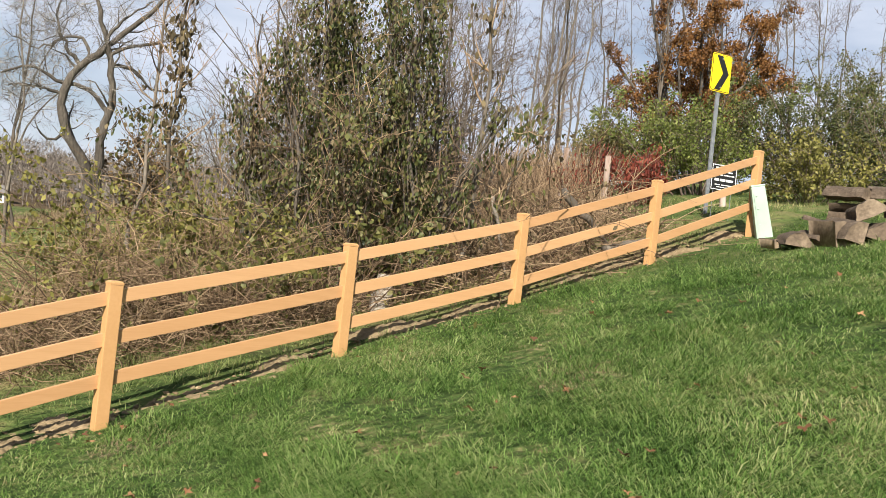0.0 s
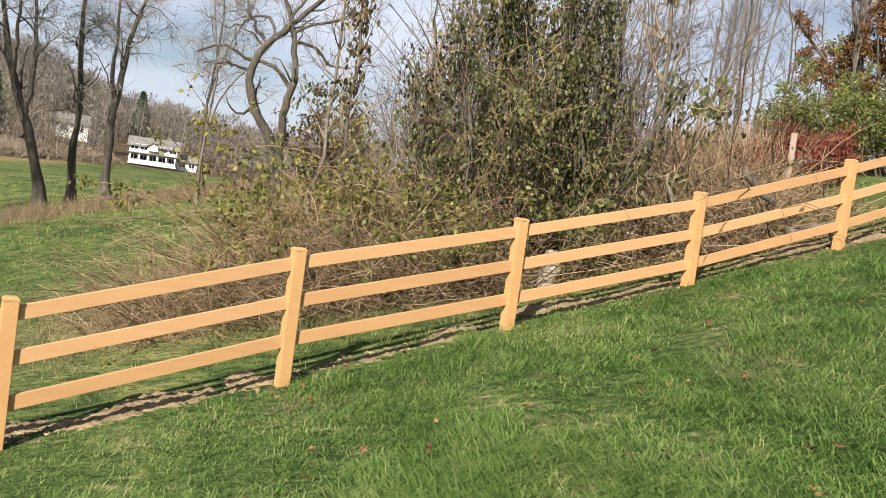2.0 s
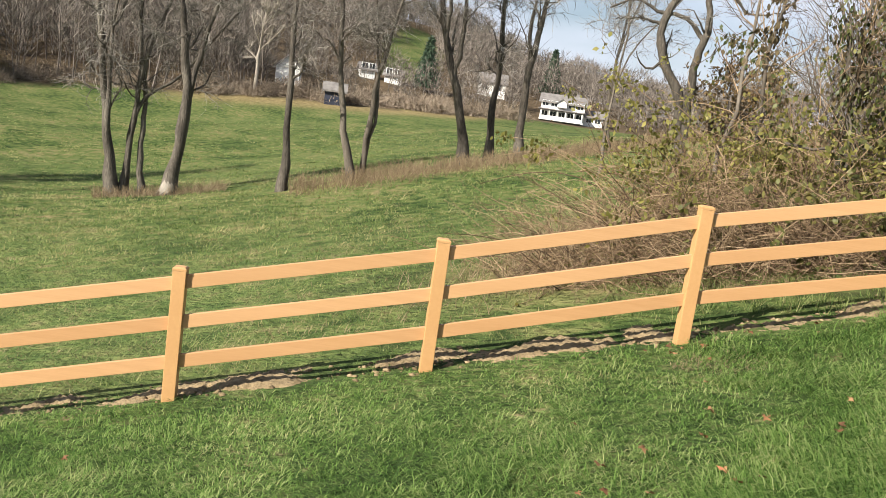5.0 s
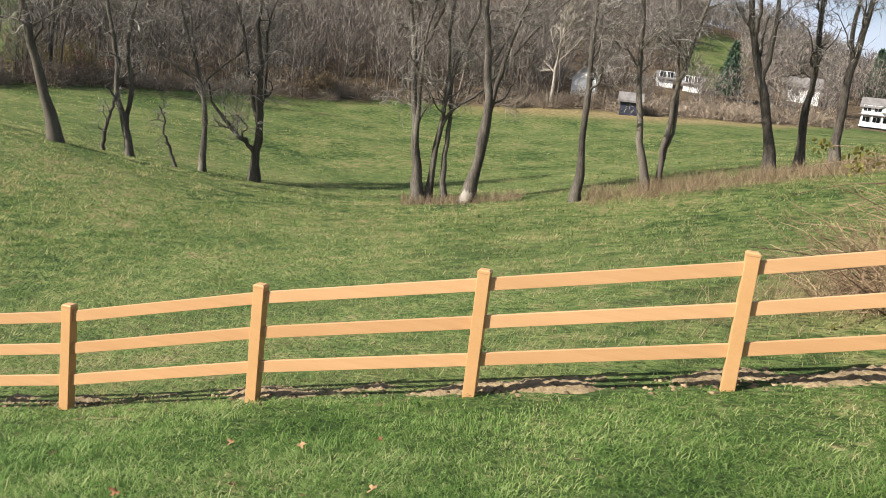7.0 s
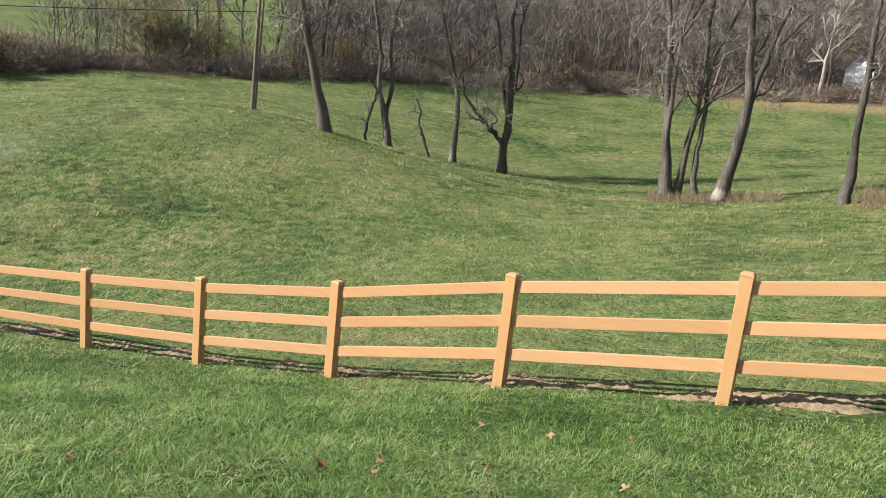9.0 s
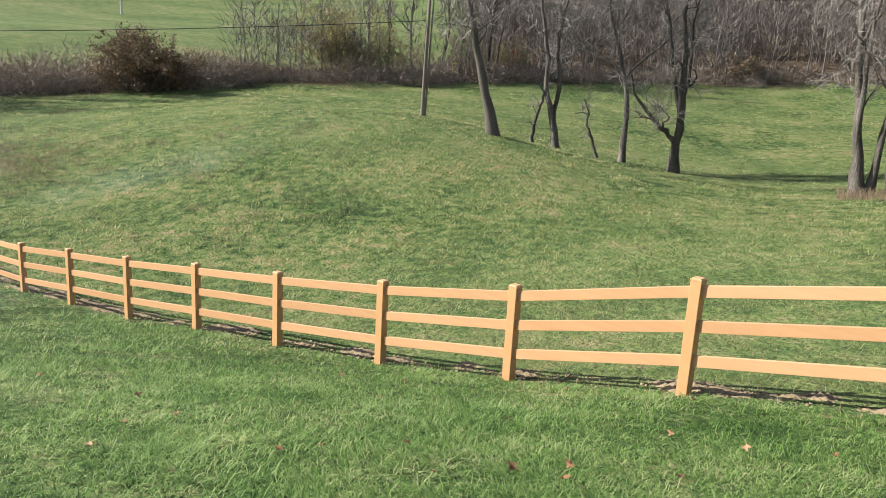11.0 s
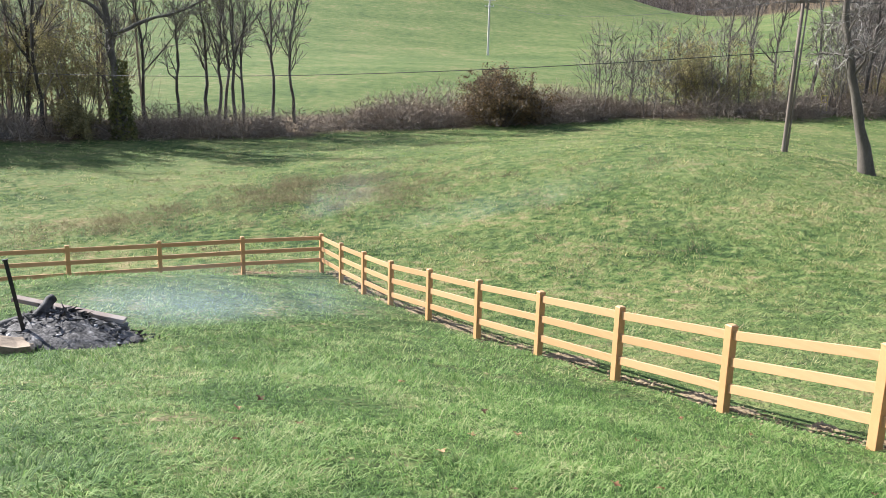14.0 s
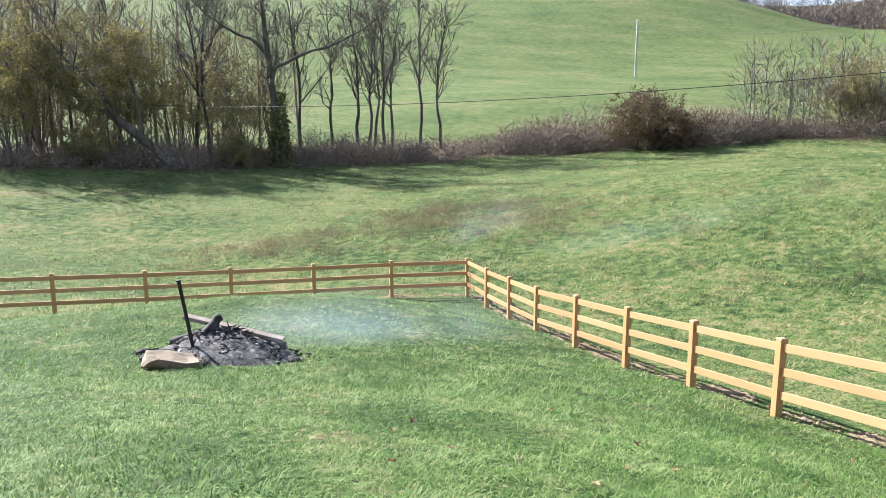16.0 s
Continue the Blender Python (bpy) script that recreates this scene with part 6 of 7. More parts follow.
# across, up, away, yaw, roll, pitch, length, radius, kind: the bottom row, then those lying on it
for k, (u, v, w, yaw, roll, pitch, length, r, kind) in enumerate([
    (-0.54, 0.0, -0.05, 62, 30, 0, 0.24, 0.13, "wedge"), (-0.22, 0.02, 0.0, 20, 4, 3, 0.46, 0.18, "half"), (0.02, 0.01, 0.12, 40, -20, 5, 0.5, 0.2, "wedge"),
    (0.14, 0.02, -0.2, 38, 38, 4, 0.55, 0.3, "wedge"), (0.42, 0.06, -0.18, 28, -34, 8, 0.55, 0.27, "wedge"), (0.3, 0.1, 0.22, 84, 0, 0, 0.5, 0.16, "half"), (0.72, 0.05, 0.12, 24, 8, 0, 0.55, 0.24, "half"), (1.05, 0.05, 0.05, 12, 14, 0, 0.55, 0.22, "half"), (1.4, 0.14, 0.1, 20, 0, 0, 0.55, 0.17, "round"),
    (0.3, 0.3, 0.02, 80, 50, 0, 0.3, 0.15, "wedge"), (0.34, 0.42, 0.16, 84, 12, 0, 0.34, 0.14, "wedge"), (0.6, 0.36, -0.02, 14, -28, -2, 0.5, 0.21, "half"), (0.92, 0.36, 0.06, 20, 40, 0, 0.55, 0.19, "wedge"), (1.24, 0.34, 0.05, 12, 0, 0, 0.55, 0.18, "half"),
    (0.06, 0.3, 0.0, 62, 0, 14, 0.42, 0.06, "half"), (0.36, 0.62, 0.12, 66, 4, 3, 0.52, 0.17, "half"), (0.86, 0.6, 0.14, 74, -8, 0, 0.55, 0.15, "half"),
]):
    xy = PILE + pa[:2] * u + pw[:2] * w
    at = (xy[0], xy[1], ground_at(*xy) * 0.6 + gz * 0.4 + v)
    kinds = {"round": "round firewood log with a pale sawn end", "half": "half-split firewood log with weathered bark", "wedge": "split firewood wedge lying in the heap"}
    make_log(kinds[kind], at, -24 + yaw, roll, pitch, length, r, kind, 200 + k)

OLD_WOOD = surface("old_wood", [(0.3, (0.2, 0.13, 0.1)), (0.7, (0.48, 0.4, 0.34))], 5.0, 8, 0.95, 0.6, 25, stretch=(1, 1, 0.2))
for k, (x, y, top, label) in enumerate([(3.4, 17.7, 4.09, "old weathered fence post flaking red and white"), (2.8, 19.8, 4.45, "old grey fence post among weeds"), (5.9, 17.6, 4.05, "short weathered post behind the fence")]):
    z = ground_at(x, y)
    rng = np.random.default_rng(k)
    P = bend([(0, 0, -0.2), (0.01, 0, (top - z) / 2), (0.03, 0.01, top - z)], 5, rng, 0.006)[None]
    V, F = tubes(P, np.linspace(0.075, 0.062, 5)[None] * (1 + rng.normal(0, 0.05, (1, 5))), 9)
    ob = new("old_post", mesh_of("old_post", V, [F, (len(V) - 9 + np.arange(9))[None]], OLD_WOOD))
    ob.matrix_basis = pose(x, y, z)
    tagged(ob, label, "post", "old posts")

# ---------------------------------------------------------------- fire pit on the lower lawn
ASH = surface("ash", [(0.34, (0.012, 0.011, 0.01)), (0.48, (0.05, 0.046, 0.043)), (0.58, (0.17, 0.155, 0.145)), (0.7, (0.48, 0.46, 0.44)), (0.8, (0.65, 0.63, 0.6))], 7.0, 9, 0.95, 0.9, 22, 30, island=0.35, distance=0.02)
CHAR = surface("charred_wood", [(0.3, (0.012, 0.011, 0.01)), (0.7, (0.1, 0.09, 0.085))], 8.0, 8, 0.85, 0.8, 30)
SANDSTONE = surface("sandstone", [(0.3, (0.17, 0.125, 0.085)), (0.7, (0.4, 0.31, 0.22))], 4.0, 8, 0.9, 0.6, 20, 40)
PLANK = surface("grey_plank", [(0.3, (0.16, 0.1, 0.065)), (0.5, (0.3, 0.24, 0.2)), (0.7, (0.45, 0.4, 0.35))], 1.2, 6, 0.85, 0.4, 30, stretch=(1, 0.1, 1))
PIT = np.array([-9.02, -9.1])
fa, fw = plan_axes(*PIT)


def pit_at(u, w, up=0.0):
    xy = PIT + fa[:2] * u + fw[:2] * w
    return (xy[0], xy[1], ground_at(*xy) + up)


def make_ash():
    rng = np.random.default_rng(301)
    n, rings = 60, 16
    V = [(0, 0, 0.42)]
    for i in range(1, rings + 1):
        for j in range(n):
            a = 2 * math.pi * j / n
            q = i / rings
            edge = 1 + 0.13 * noise.noise(Vector((math.cos(a) * 1.5, math.sin(a) * 1.5, 3)))
            x, y = math.cos(a) * 1.15 * q * edge, math.sin(a) * 1.12 * q * edge
            lump = 0.09 * noise.noise(Vector((x * 5, y * 5, 1))) + 0.05 * noise.noise(Vector((x * 14, y * 14, 5)))
            V.append((x, y, 0.42 * (1 - q**1.5) + lump * (1 - q**4) - 0.04 * q))
    F = [(0, 1 + j, 1 + (j + 1) % n) for j in range(n)]
    Q = [(1 + i * n + j, 1 + (i + 1) * n + j, 1 + (i + 1) * n + (j + 1) % n, 1 + i * n + (j + 1) % n) for i in range(rings - 1) for j in range(n)]
    V = np.array(V)
    w = np.c_[PIT[0] + fa[0] * V[:, 0] + fw[0] * V[:, 1], PIT[1] + fa[1] * V[:, 0] + fw[1] * V[:, 1]]
    V = np.c_[w, height(w) + V[:, 2]] - np.array([*PIT, ground_at(*PIT)])
    ob = new("ash_heap", mesh_of("ash_heap", V, [np.array(F), np.array(Q)], ASH))
    ob.matrix_basis = pose(*PIT, ground_at(*PIT))
    tagged(ob, "smouldering grey ash heap of a fire pit on the lawn", "ash", kind="stuff")


make_ash()


def lump_mesh(seed, squash=0.7, rough=0.22):
    bm = bmesh.new()
    bmesh.ops.create_icosphere(bm, subdivisions=2, radius=1)
    for v in bm.verts:
        k = 1 + rough * 2 * noise.noise(v.co * 1.3 + Vector((seed, 0, 0))) + rough * noise.noise(v.co * 3.1 + Vector((0, seed, 0)))
        v.co = v.co * k
        v.co.z *= squash
    return bm


def lump_arrays(seed, squash=0.7, rough=0.25, sub=1):
    bm = bmesh.new()
    bmesh.ops.create_icosphere(bm, subdivisions=sub, radius=1)
    for v in bm.verts:
        v.co = v.co * (1 + rough * 2 * noise.noise(v.co * 1.3 + Vector((seed, 0, 0))))
        v.co.z *= squash
    V = np.array([v.co[:] for v in bm.verts])
    F = np.array([[v.index for v in f.verts] for f in bm.faces])
    bm.free()
    return V, F


def scatter_lumps(name, label, at, sizes, material, seed, category):
    rng = np.random.default_rng(seed)
    kinds = [lump_arrays(s, 0.6, 0.45) for s in range(6)]
    out = []
    for k in range(6):
        sel = np.arange(len(at)) % 6 == k
        p, s = at[sel], sizes[sel]
        a = rng.random(len(p)) * 2 * np.pi
        V0, F0 = kinds[k]
        c, d = np.cos(a)[:, None], np.sin(a)[:, None]
        V = np.stack([V0[None, :, 0] * c - V0[None, :, 1] * d, V0[None, :, 0] * d + V0[None, :, 1] * c, np.repeat(V0[None, :, 2], len(p), 0)], -1) * s[:, None, None] + p[:, None]
        F = F0[None] + (np.arange(len(p)) * len(V0))[:, None, None]
        out.append((V.reshape(-1, 3), F.reshape(-1, 3)))
    V, F = joined(out)
    return tagged(new(name, mesh_of(name, V, F, material, False)), label, category, kind="stuff")


rng = np.random.default_rng(310)
q = rng.normal(0, 0.5, (1300, 2)) * np.array([1.15, 1.1])
q = q[np.hypot(q[:, 0] / 1.2, q[:, 1]) < 1.0]
at = np.array([pit_at(u, w, 0.39 * max(0, 1 - math.hypot(u, w) ** 1.5)) for u, w in q])
n = 700
q2 = rng.normal(0, 0.5, (n, 2)) * np.array([1.1, 0.85])
q2 = q2[np.hypot(q2[:, 0] / 1.25, q2[:, 1] / 1.05) < 1.05]
n = len(q2)
base = np.array([pit_at(u, w, 0.02 + 0.41 * max(0, 1 - math.hypot(u, w) ** 1.5)) for u, w in q2])
V, F = slivers(base, unit(np.c_[rng.normal(0, 1, (n, 2)), 0.05 + 0.3 * rng.random(n)]), 0.06 + 0.16 * rng.random(n), 0.02 + 0.04 * rng.random(n), rng)
tagged(new("fire_debris", mesh_of("fire_debris", V, [F], CHAR)), "charred splinters strewn over the ash heap", "debris", kind="stuff")
scatter_lumps("fire_debris", "charred stones and burnt scraps on the ash heap", at, 0.014 + 0.05 * rng.random(len(at)) ** 3, ASH, 311, "debris")


def make_char_log(u0, w0, up0, u1, w1, up1, r, material, label, seed):
    a, b = np.array(pit_at(u0, w0, up0)), np.array(pit_at(u1, w1, up1))
    rng = np.random.default_rng(seed)
    P = bend([a, (a + b) / 2, b], 7, rng, 0.012)[None]
    V, F = tubes(P - a, (r * (1 + rng.normal(0, 0.08, 7)))[None], 9)
    ob = new("log", mesh_of("log", V, [F, np.arange(9)[None, ::-1], (len(V) - 9 + np.arange(9))[None]], material))
    ob.matrix_basis = pose(*a)
    tagged(ob, label, "log", "burnt logs")


make_char_log(-0.75, 0.2, 0.2, -0.1, -0.1, 0.42, 0.06, CHAR, "charred log half buried in ash", 1)
make_char_log(-0.35, -0.2, 0.28, -0.05, 0.1, 0.6, 0.07, CHAR, "short burnt log end standing in the ash", 2)
make_char_log(0.0, -0.45, 0.16, 0.75, -0.35, 0.14, 0.05, CHAR, "charred branch at the edge of the ash", 3)
make_char_log(-0.9, -0.15, 0.1, -0.4, -0.55, 0.14, 0.045, ASH, "burnt grey stick on the ash", 4)
make_char_log(0.2, 0.45, 0.2, 0.9, 0.2, 0.16, 0.05, CHAR, "blackened limb behind the plank", 5)


def make_plank():
    a, b = Vector(pit_at(-0.55, 0.45, 0.56)), Vector(pit_at(0.85, -0.1, 0.27))
    thing = part("plank", box((b - a).length, 0.16, 0.06), PLANK, None, bevel=0.008)
    thing.matrix_basis = Matrix.Translation((a + b) / 2) @ (b - a).to_track_quat("X", "Z").to_matrix().to_4x4()
    tagged(thing, "grey weathered plank lying across the fire pit", "plank")


make_plank()
bm = box(0.6, 0.38, 0.2)
bmesh.ops.subdivide_edges(bm, edges=bm.edges[:], cuts=3, use_grid_fill=True)
for v in bm.verts:
    v.co += Vector((noise.noise(v.co * 2.3), noise.noise(v.co * 2.3 + Vector((7, 0, 0))), noise.noise(v.co * 3.0 + Vector((0, 9, 0))))) * 0.2
rock = part("rock", bm, SANDSTONE, None, bevel=0.012)
rock.matrix_basis = pose(*pit_at(-0.72, -1.2, 0.1), 0, 8, 150) @ Matrix.Diagonal((1.0, 0.9, 0.9, 1))
tagged(rock, "flat tan sandstone slab beside the fire pit", "rock")
for k, (u, w, s) in enumerate([(-1.05, -0.35, 0.14), (-0.35, -0.95, 0.12), (0.35, -0.85, 0.13), (-1.15, 0.2, 0.12), (0.95, -0.45, 0.1)]):
    ob = part("rock", lump_mesh(10 + k, 0.6, 0.25), CHAR, None)
    ob.matrix_basis = pose(*pit_at(u, w, 0.03), 0, 0, 60 * k) @ Matrix.Diagonal((s * 1.2, s, s, 1))
    tagged(ob, "sooty grey stone at the rim of the fire pit", "rock", "fire pit stones")
stake = new("stake")
tagged(stake, "dark upright steel stake with a flat top by the fire pit", "stake")
stake.matrix_basis = pose(*pit_at(-0.42, -0.5, 0.0)) @ pose(0, 0, 0, 0, 0, 137) @ pose(0, 0, 0, 0, -8, 0)
part("shaft", box(0.05, 0.012, 1.35, (0, 0, 0.5)), IRON, stake, bevel=0.003)
part("rib", box(0.012, 0.04, 1.35, (0, 0.024, 0.5)), IRON, stake)
part("head", box(0.07, 0.05, 0.02, (0, 0.01, 1.18)), IRON, stake, bevel=0.004)

# ---------------------------------------------------------------- turned soil along the new fence
def value_noise(x, y, scale, seed):
    """Smooth random values from 0 to 1."""
    r = np.random.default_rng(seed).random(65536)
    u, v = np.asarray(x) / scale, np.asarray(y) / scale
    i, j = np.floor(u).astype(int), np.floor(v).astype(int)
    f, g = u - i, v - j
    f, g = f * f * (3 - 2 * f), g * g * (3 - 2 * g)
    at = lambda a, b: r[(a * 7919 + b * 104729) % 65536]
    return (at(i, j) * (1 - f) + at(i + 1, j) * f) * (1 - g) + (at(i, j + 1) * (1 - f) + at(i + 1, j + 1) * f) * g


FENCE_XY = np.array([p[:2] for p in POSTS])
CROSS_XY = np.array([POSTS[17][:2]] + [p[:2] for p in CROSS_POSTS])


def make_soil(name, label, line, side, seed, wide=1.05):
    s = np.r_[0, np.cumsum(np.linalg.norm(np.diff(line, axis=0), axis=1))]
    u = np.arange(-0.3, s[-1] + 0.3, 0.035)
    c = np.stack([np.interp(u, s, line[:, k]) for k in (0, 1)], -1)
    t = unit(np.gradient(c, axis=0))
    nrm = np.c_[-t[:, 1], t[:, 0]] * side
    w = np.linspace(-0.1, wide, 30)
    X = c[:, None, 0] + nrm[:, None, 0] * w[None, :]
    Y = c[:, None, 1] + nrm[:, None, 1] * w[None, :]
    gap = np.abs(((u - s[np.clip(np.searchsorted(s, u), 1, len(s) - 1) - 1]) / 2.3 + 0.5) % 1 - 0.5)
    heap = np.exp(-((gap * 2.3 / 0.35) ** 2))
    prof = np.exp(-(((w[None, :] - 0.38 - 0.14 * value_noise(u, 0 * u, 0.9, seed)[:, None]) / (0.17 + 0.1 * value_noise(u, 0 * u, 1.7, seed + 1)[:, None])) ** 2))
    bump = value_noise(X, Y, 0.2, seed + 2) * 0.05 + value_noise(X, Y, 0.09, seed + 3) * 0.06 + value_noise(X, Y, 0.045, seed + 5) * 0.035
    lift = prof * (0.006 + 0.022 * heap[:, None]) + 0.38 * bump - 0.036 + 0.15 * (value_noise(X, Y, 0.5, seed + 4) - 0.5) - 0.1 * np.clip(np.abs(w[None, :] - 0.46) / 0.56, 0, 1.2) ** 3
    lift = lift + np.random.default_rng(seed).normal(0, 0.012, lift.shape)
    Z = height(np.c_[X.ravel(), Y.ravel()]) + lift.ravel()
    m, k = len(u), len(w)
    i, j = np.meshgrid(np.arange(m - 1), np.arange(k - 1), indexing="ij")
    F = np.stack([i * k + j, i * k + j + 1, (i + 1) * k + j + 1, (i + 1) * k + j], -1).reshape(-1, 4)
    tagged(new(name, mesh_of(name, np.c_[X.ravel(), Y.ravel(), Z], [F], DIRT, False)), label, "soil", kind="stuff")


make_soil("soil", "loose tan soil turned up along the new fence", FENCE_XY, -1, 401)
make_soil("soil", "bare soil along the foot of the cross fence", CROSS_XY, -1, 411, 0.4)
rng = np.random.default_rng(402)
k = rng.integers(0, 18, 3800)
near = rng.random(3800) < 0.5
u = np.where(near, k + rng.normal(0, 0.12, 3800), rng.random(3800) * 17).clip(0, 17)
c = np.stack([np.interp(u, np.arange(18), FENCE_XY[:, a]) for a in (0, 1)], -1)
fd = unit(FENCE_XY[17] - FENCE_XY[0])
fn = np.array([fd[1], -fd[0]])
c = c + fn * (0.32 + rng.normal(0, 0.22, 3800))[:, None]
scatter_lumps("clod", "scattered clods of tan soil round the posts", on_ground(c[:, 0], c[:, 1], 0.006), 0.006 + 0.034 * rng.random(3800) ** 3, DIRT, 403, "clods")

# ---------------------------------------------------------------- grass
GRASS = surface("grass_blade", [(0.32, (0.046, 0.098, 0.02)), (0.43, (0.125, 0.225, 0.047)), (0.53, (0.215, 0.335, 0.082)), (0.63, (0.37, 0.44, 0.17)), (0.75, (0.58, 0.5, 0.28))], 0.6, 7, 0.68, 0, fine=2.6, island=0.3, sheer=0.5)
FIELD_GRASS = surface("field_grass_blade", [(0.34, (0.05, 0.095, 0.022)), (0.42, (0.145, 0.225, 0.062)), (0.5, (0.265, 0.325, 0.108)), (0.57, (0.4, 0.385, 0.17)), (0.67, (0.54, 0.44, 0.24))], 0.35, 9, 0.7, 0, fine=1.6, island=0.2, sheer=0.52)


def blades(x, y, a, tall, wide, rng, lean=0.55, fine=True):
    n = len(x)
    b = on_ground(x, y, -0.01)
    d = np.c_[np.cos(a), np.sin(a), np.zeros(n)]
    s = np.c_[-np.sin(a), np.cos(a), np.zeros(n)] * (wide / 2)[:, None]
    lie = np.arctan(lean * (0.25 + 1.1 * rng.random(n)))
    up = np.array([0, 0, 1.0])
    mid = b + (up * np.cos(lie * 0.72)[:, None] + d * np.sin(lie * 0.72)[:, None]) * (tall * 0.5)[:, None]
    tip = mid + (up * np.cos(lie * 1.5)[:, None] + d * np.sin(lie * 1.5)[:, None]) * (tall * 0.5)[:, None]
    tip[:, 2] = np.maximum(tip[:, 2], b[:, 2] + 0.012)
    if not fine:
        V = np.stack([b - s, b + s, tip], 1).reshape(-1, 3)
        return V, np.arange(3 * n).reshape(-1, 3)
    V = np.stack([b - s * 0.7, b + s * 0.7, mid - s, mid + s, tip], 1).reshape(-1, 3)
    q = np.arange(n)[:, None] * 5
    return V, np.concatenate([q + [0, 1, 3], q + [0, 3, 2], q + [2, 3, 4]])


def make_grass(name, label, count, az, r, keep, material, tall, wide, seed, fine=True, lean=0.6, grow=0.0, tuft=10, spread=0.03, loose=0.12):
    """Tufts of blades that fan out from their middles, thicker near the house."""
    rng = np.random.default_rng(seed)
    n = count // tuft
    ca = rng.uniform(*az, n)
    cr = np.exp(rng.uniform(math.log(r[0]), math.log(r[1]), n))
    cx, cy = polar(ca, cr)
    ok = keep(cx, cy, rng)
    cx, cy, cr = cx[ok], cy[ok], cr[ok]
    n = len(cx)
    size = np.repeat((0.45 + 0.65 * value_noise(cx, cy, 1.3, seed) + 0.75 * value_noise(cx, cy, 0.38, seed + 1) ** 1.5) * (0.75 + 0.5 * rng.random(n)), tuft)
    m = n * tuft
    a = rng.random(m) * 2 * np.pi
    off = np.sqrt(rng.random(m)) * spread * (1 + np.repeat(cr, tuft) * loose)
    x, y = np.repeat(cx, tuft) + np.cos(a) * off, np.repeat(cy, tuft) + np.sin(a) * off
    # a common lie of the blades, and their own
    comb = np.repeat(value_noise(cx, cy, 2.2, seed + 2) * 4 * np.pi, tuft)
    a = np.where(rng.random(m) < 0.35, comb + rng.normal(0, 0.5, m), a + rng.normal(0, 0.6, m))
    h = tall * size * (0.6 + 0.8 * rng.random(m))
    w = wide * (0.7 + 0.6 * rng.random(m)) + grow * np.repeat(cr, tuft)
    V, F = blades(x, y, a, h, w, rng, lean, fine)
    return tagged(new(name, mesh_of(name, V, [F], material)), label, "grass", kind="stuff")


def off_soil(x, y, rng):
    d = to_fence(x, y)
    return ~((d < 0.02) & (d > -0.95) & (rng.random(len(x)) < 0.92 - 0.6 * np.clip((-d - 0.5) / 0.4, 0, 1)) & (value_noise(x, y, 0.45, 79) > 0.24))


def thin_patch(x, y, rng):
    """Worn spots where straw and soil show."""
    return rng.random(len(x)) < np.clip((value_noise(x, y, 1.1, 77) - 0.08) * 5, 0.25, 1)


LAWN = lambda x, y: lawn_mask(x, y) > 0.5
FIELD = lambda x, y: (lawn_mask(x, y) < 0.5) & (woods_mask(x, y) < 0.5)
make_grass("grass", "mown green lawn grass with worn tufts", 200000, (-34, 152), (2.2, 10), lambda x, y, g: LAWN(x, y) & thin_patch(x, y, g) & off_soil(x, y, g), GRASS, 0.08, 0.0034, 501, True, 3.2, 0.00045, 9, 0.045, 0.06)
make_grass("grass", "short dense grass filling the lawn between tufts", 430000, (-34, 152), (2.2, 15), lambda x, y, g: LAWN(x, y) & thin_patch(x, y, g) & off_soil(x, y, g), GRASS, 0.07, 0.0045, 509, False, 3.4, 0.0006, 8, 0.055)
make_grass("grass", "flopped grass blades in loose tufts on the lawn", 50000, (-34, 152), (2.2, 13), lambda x, y, g: LAWN(x, y) & (value_noise(x, y, 0.55, 78) > 0.52), GRASS, 0.11, 0.0038, 506, True, 4.5, 0.0004, 14, 0.06, 0.06)
make_grass("grass", "long coarse grass in uneven tufts near the house", 80000, (-34, 20), (2.2, 11), lambda x, y, g: LAWN(x, y) & (value_noise(x, y, 0.8, 80) > 0.4), GRASS, 0.17, 0.004, 511, True, 4.5, 0.0004, 18, 0.08, 0.06)
make_grass("grass", "green lawn grass in clumps farther down the slope", 330000, (-34, 152), (9.5, 32), lambda x, y, g: LAWN(x, y) & thin_patch(x, y, g) & off_soil(x, y, g), GRASS, 0.095, 0.0055, 502, False, 2.4, 0.0007, 12, 0.12, 0.02)
make_grass("grass", "rough green and tawny grass beyond the fence", 280000, (8, 152), (5.5, 34), lambda x, y, g: FIELD(x, y) & off_soil(x, y, g) & (g.random(len(x)) < np.clip((34 - np.hypot(x, y)) / 14, 0, 1)), FIELD_GRASS, 0.1, 0.0045, 503, False, 3.0, 0.0006, 12, 0.1, 0.05)
FIELD_TAN = surface("tawny_field_blade", [(0.1, (0.15, 0.125, 0.055)), (0.5, (0.26, 0.215, 0.11)), (0.9, (0.42, 0.34, 0.2))], 0.4, 6, 0.7, 0, island=0.5, sheer=0.45)
make_grass("grass", "rough green tussocks across the field", 440000, (8, 152), (16, 92), lambda x, y, g: FIELD(x, y) & (g.random(len(x)) < np.clip((np.hypot(x, y) - 15) / 18, 0, 1)), FIELD_GRASS, 0.14, 0.006, 510, False, 2.2, 0.0009, 16, 0.17, 0.016)
make_grass("grass", "tawny dead tussocks across the field", 90000, (8, 152), (9, 90), lambda x, y, g: FIELD(x, y) & off_soil(x, y, g) & (value_noise(x, y, 4.0, 81) + 0.5 * value_noise(x, y, 0.9, 82) > 0.66), FIELD_TAN, 0.11, 0.005, 512, False, 2.6, 0.0008, 14, 0.18, 0.02)
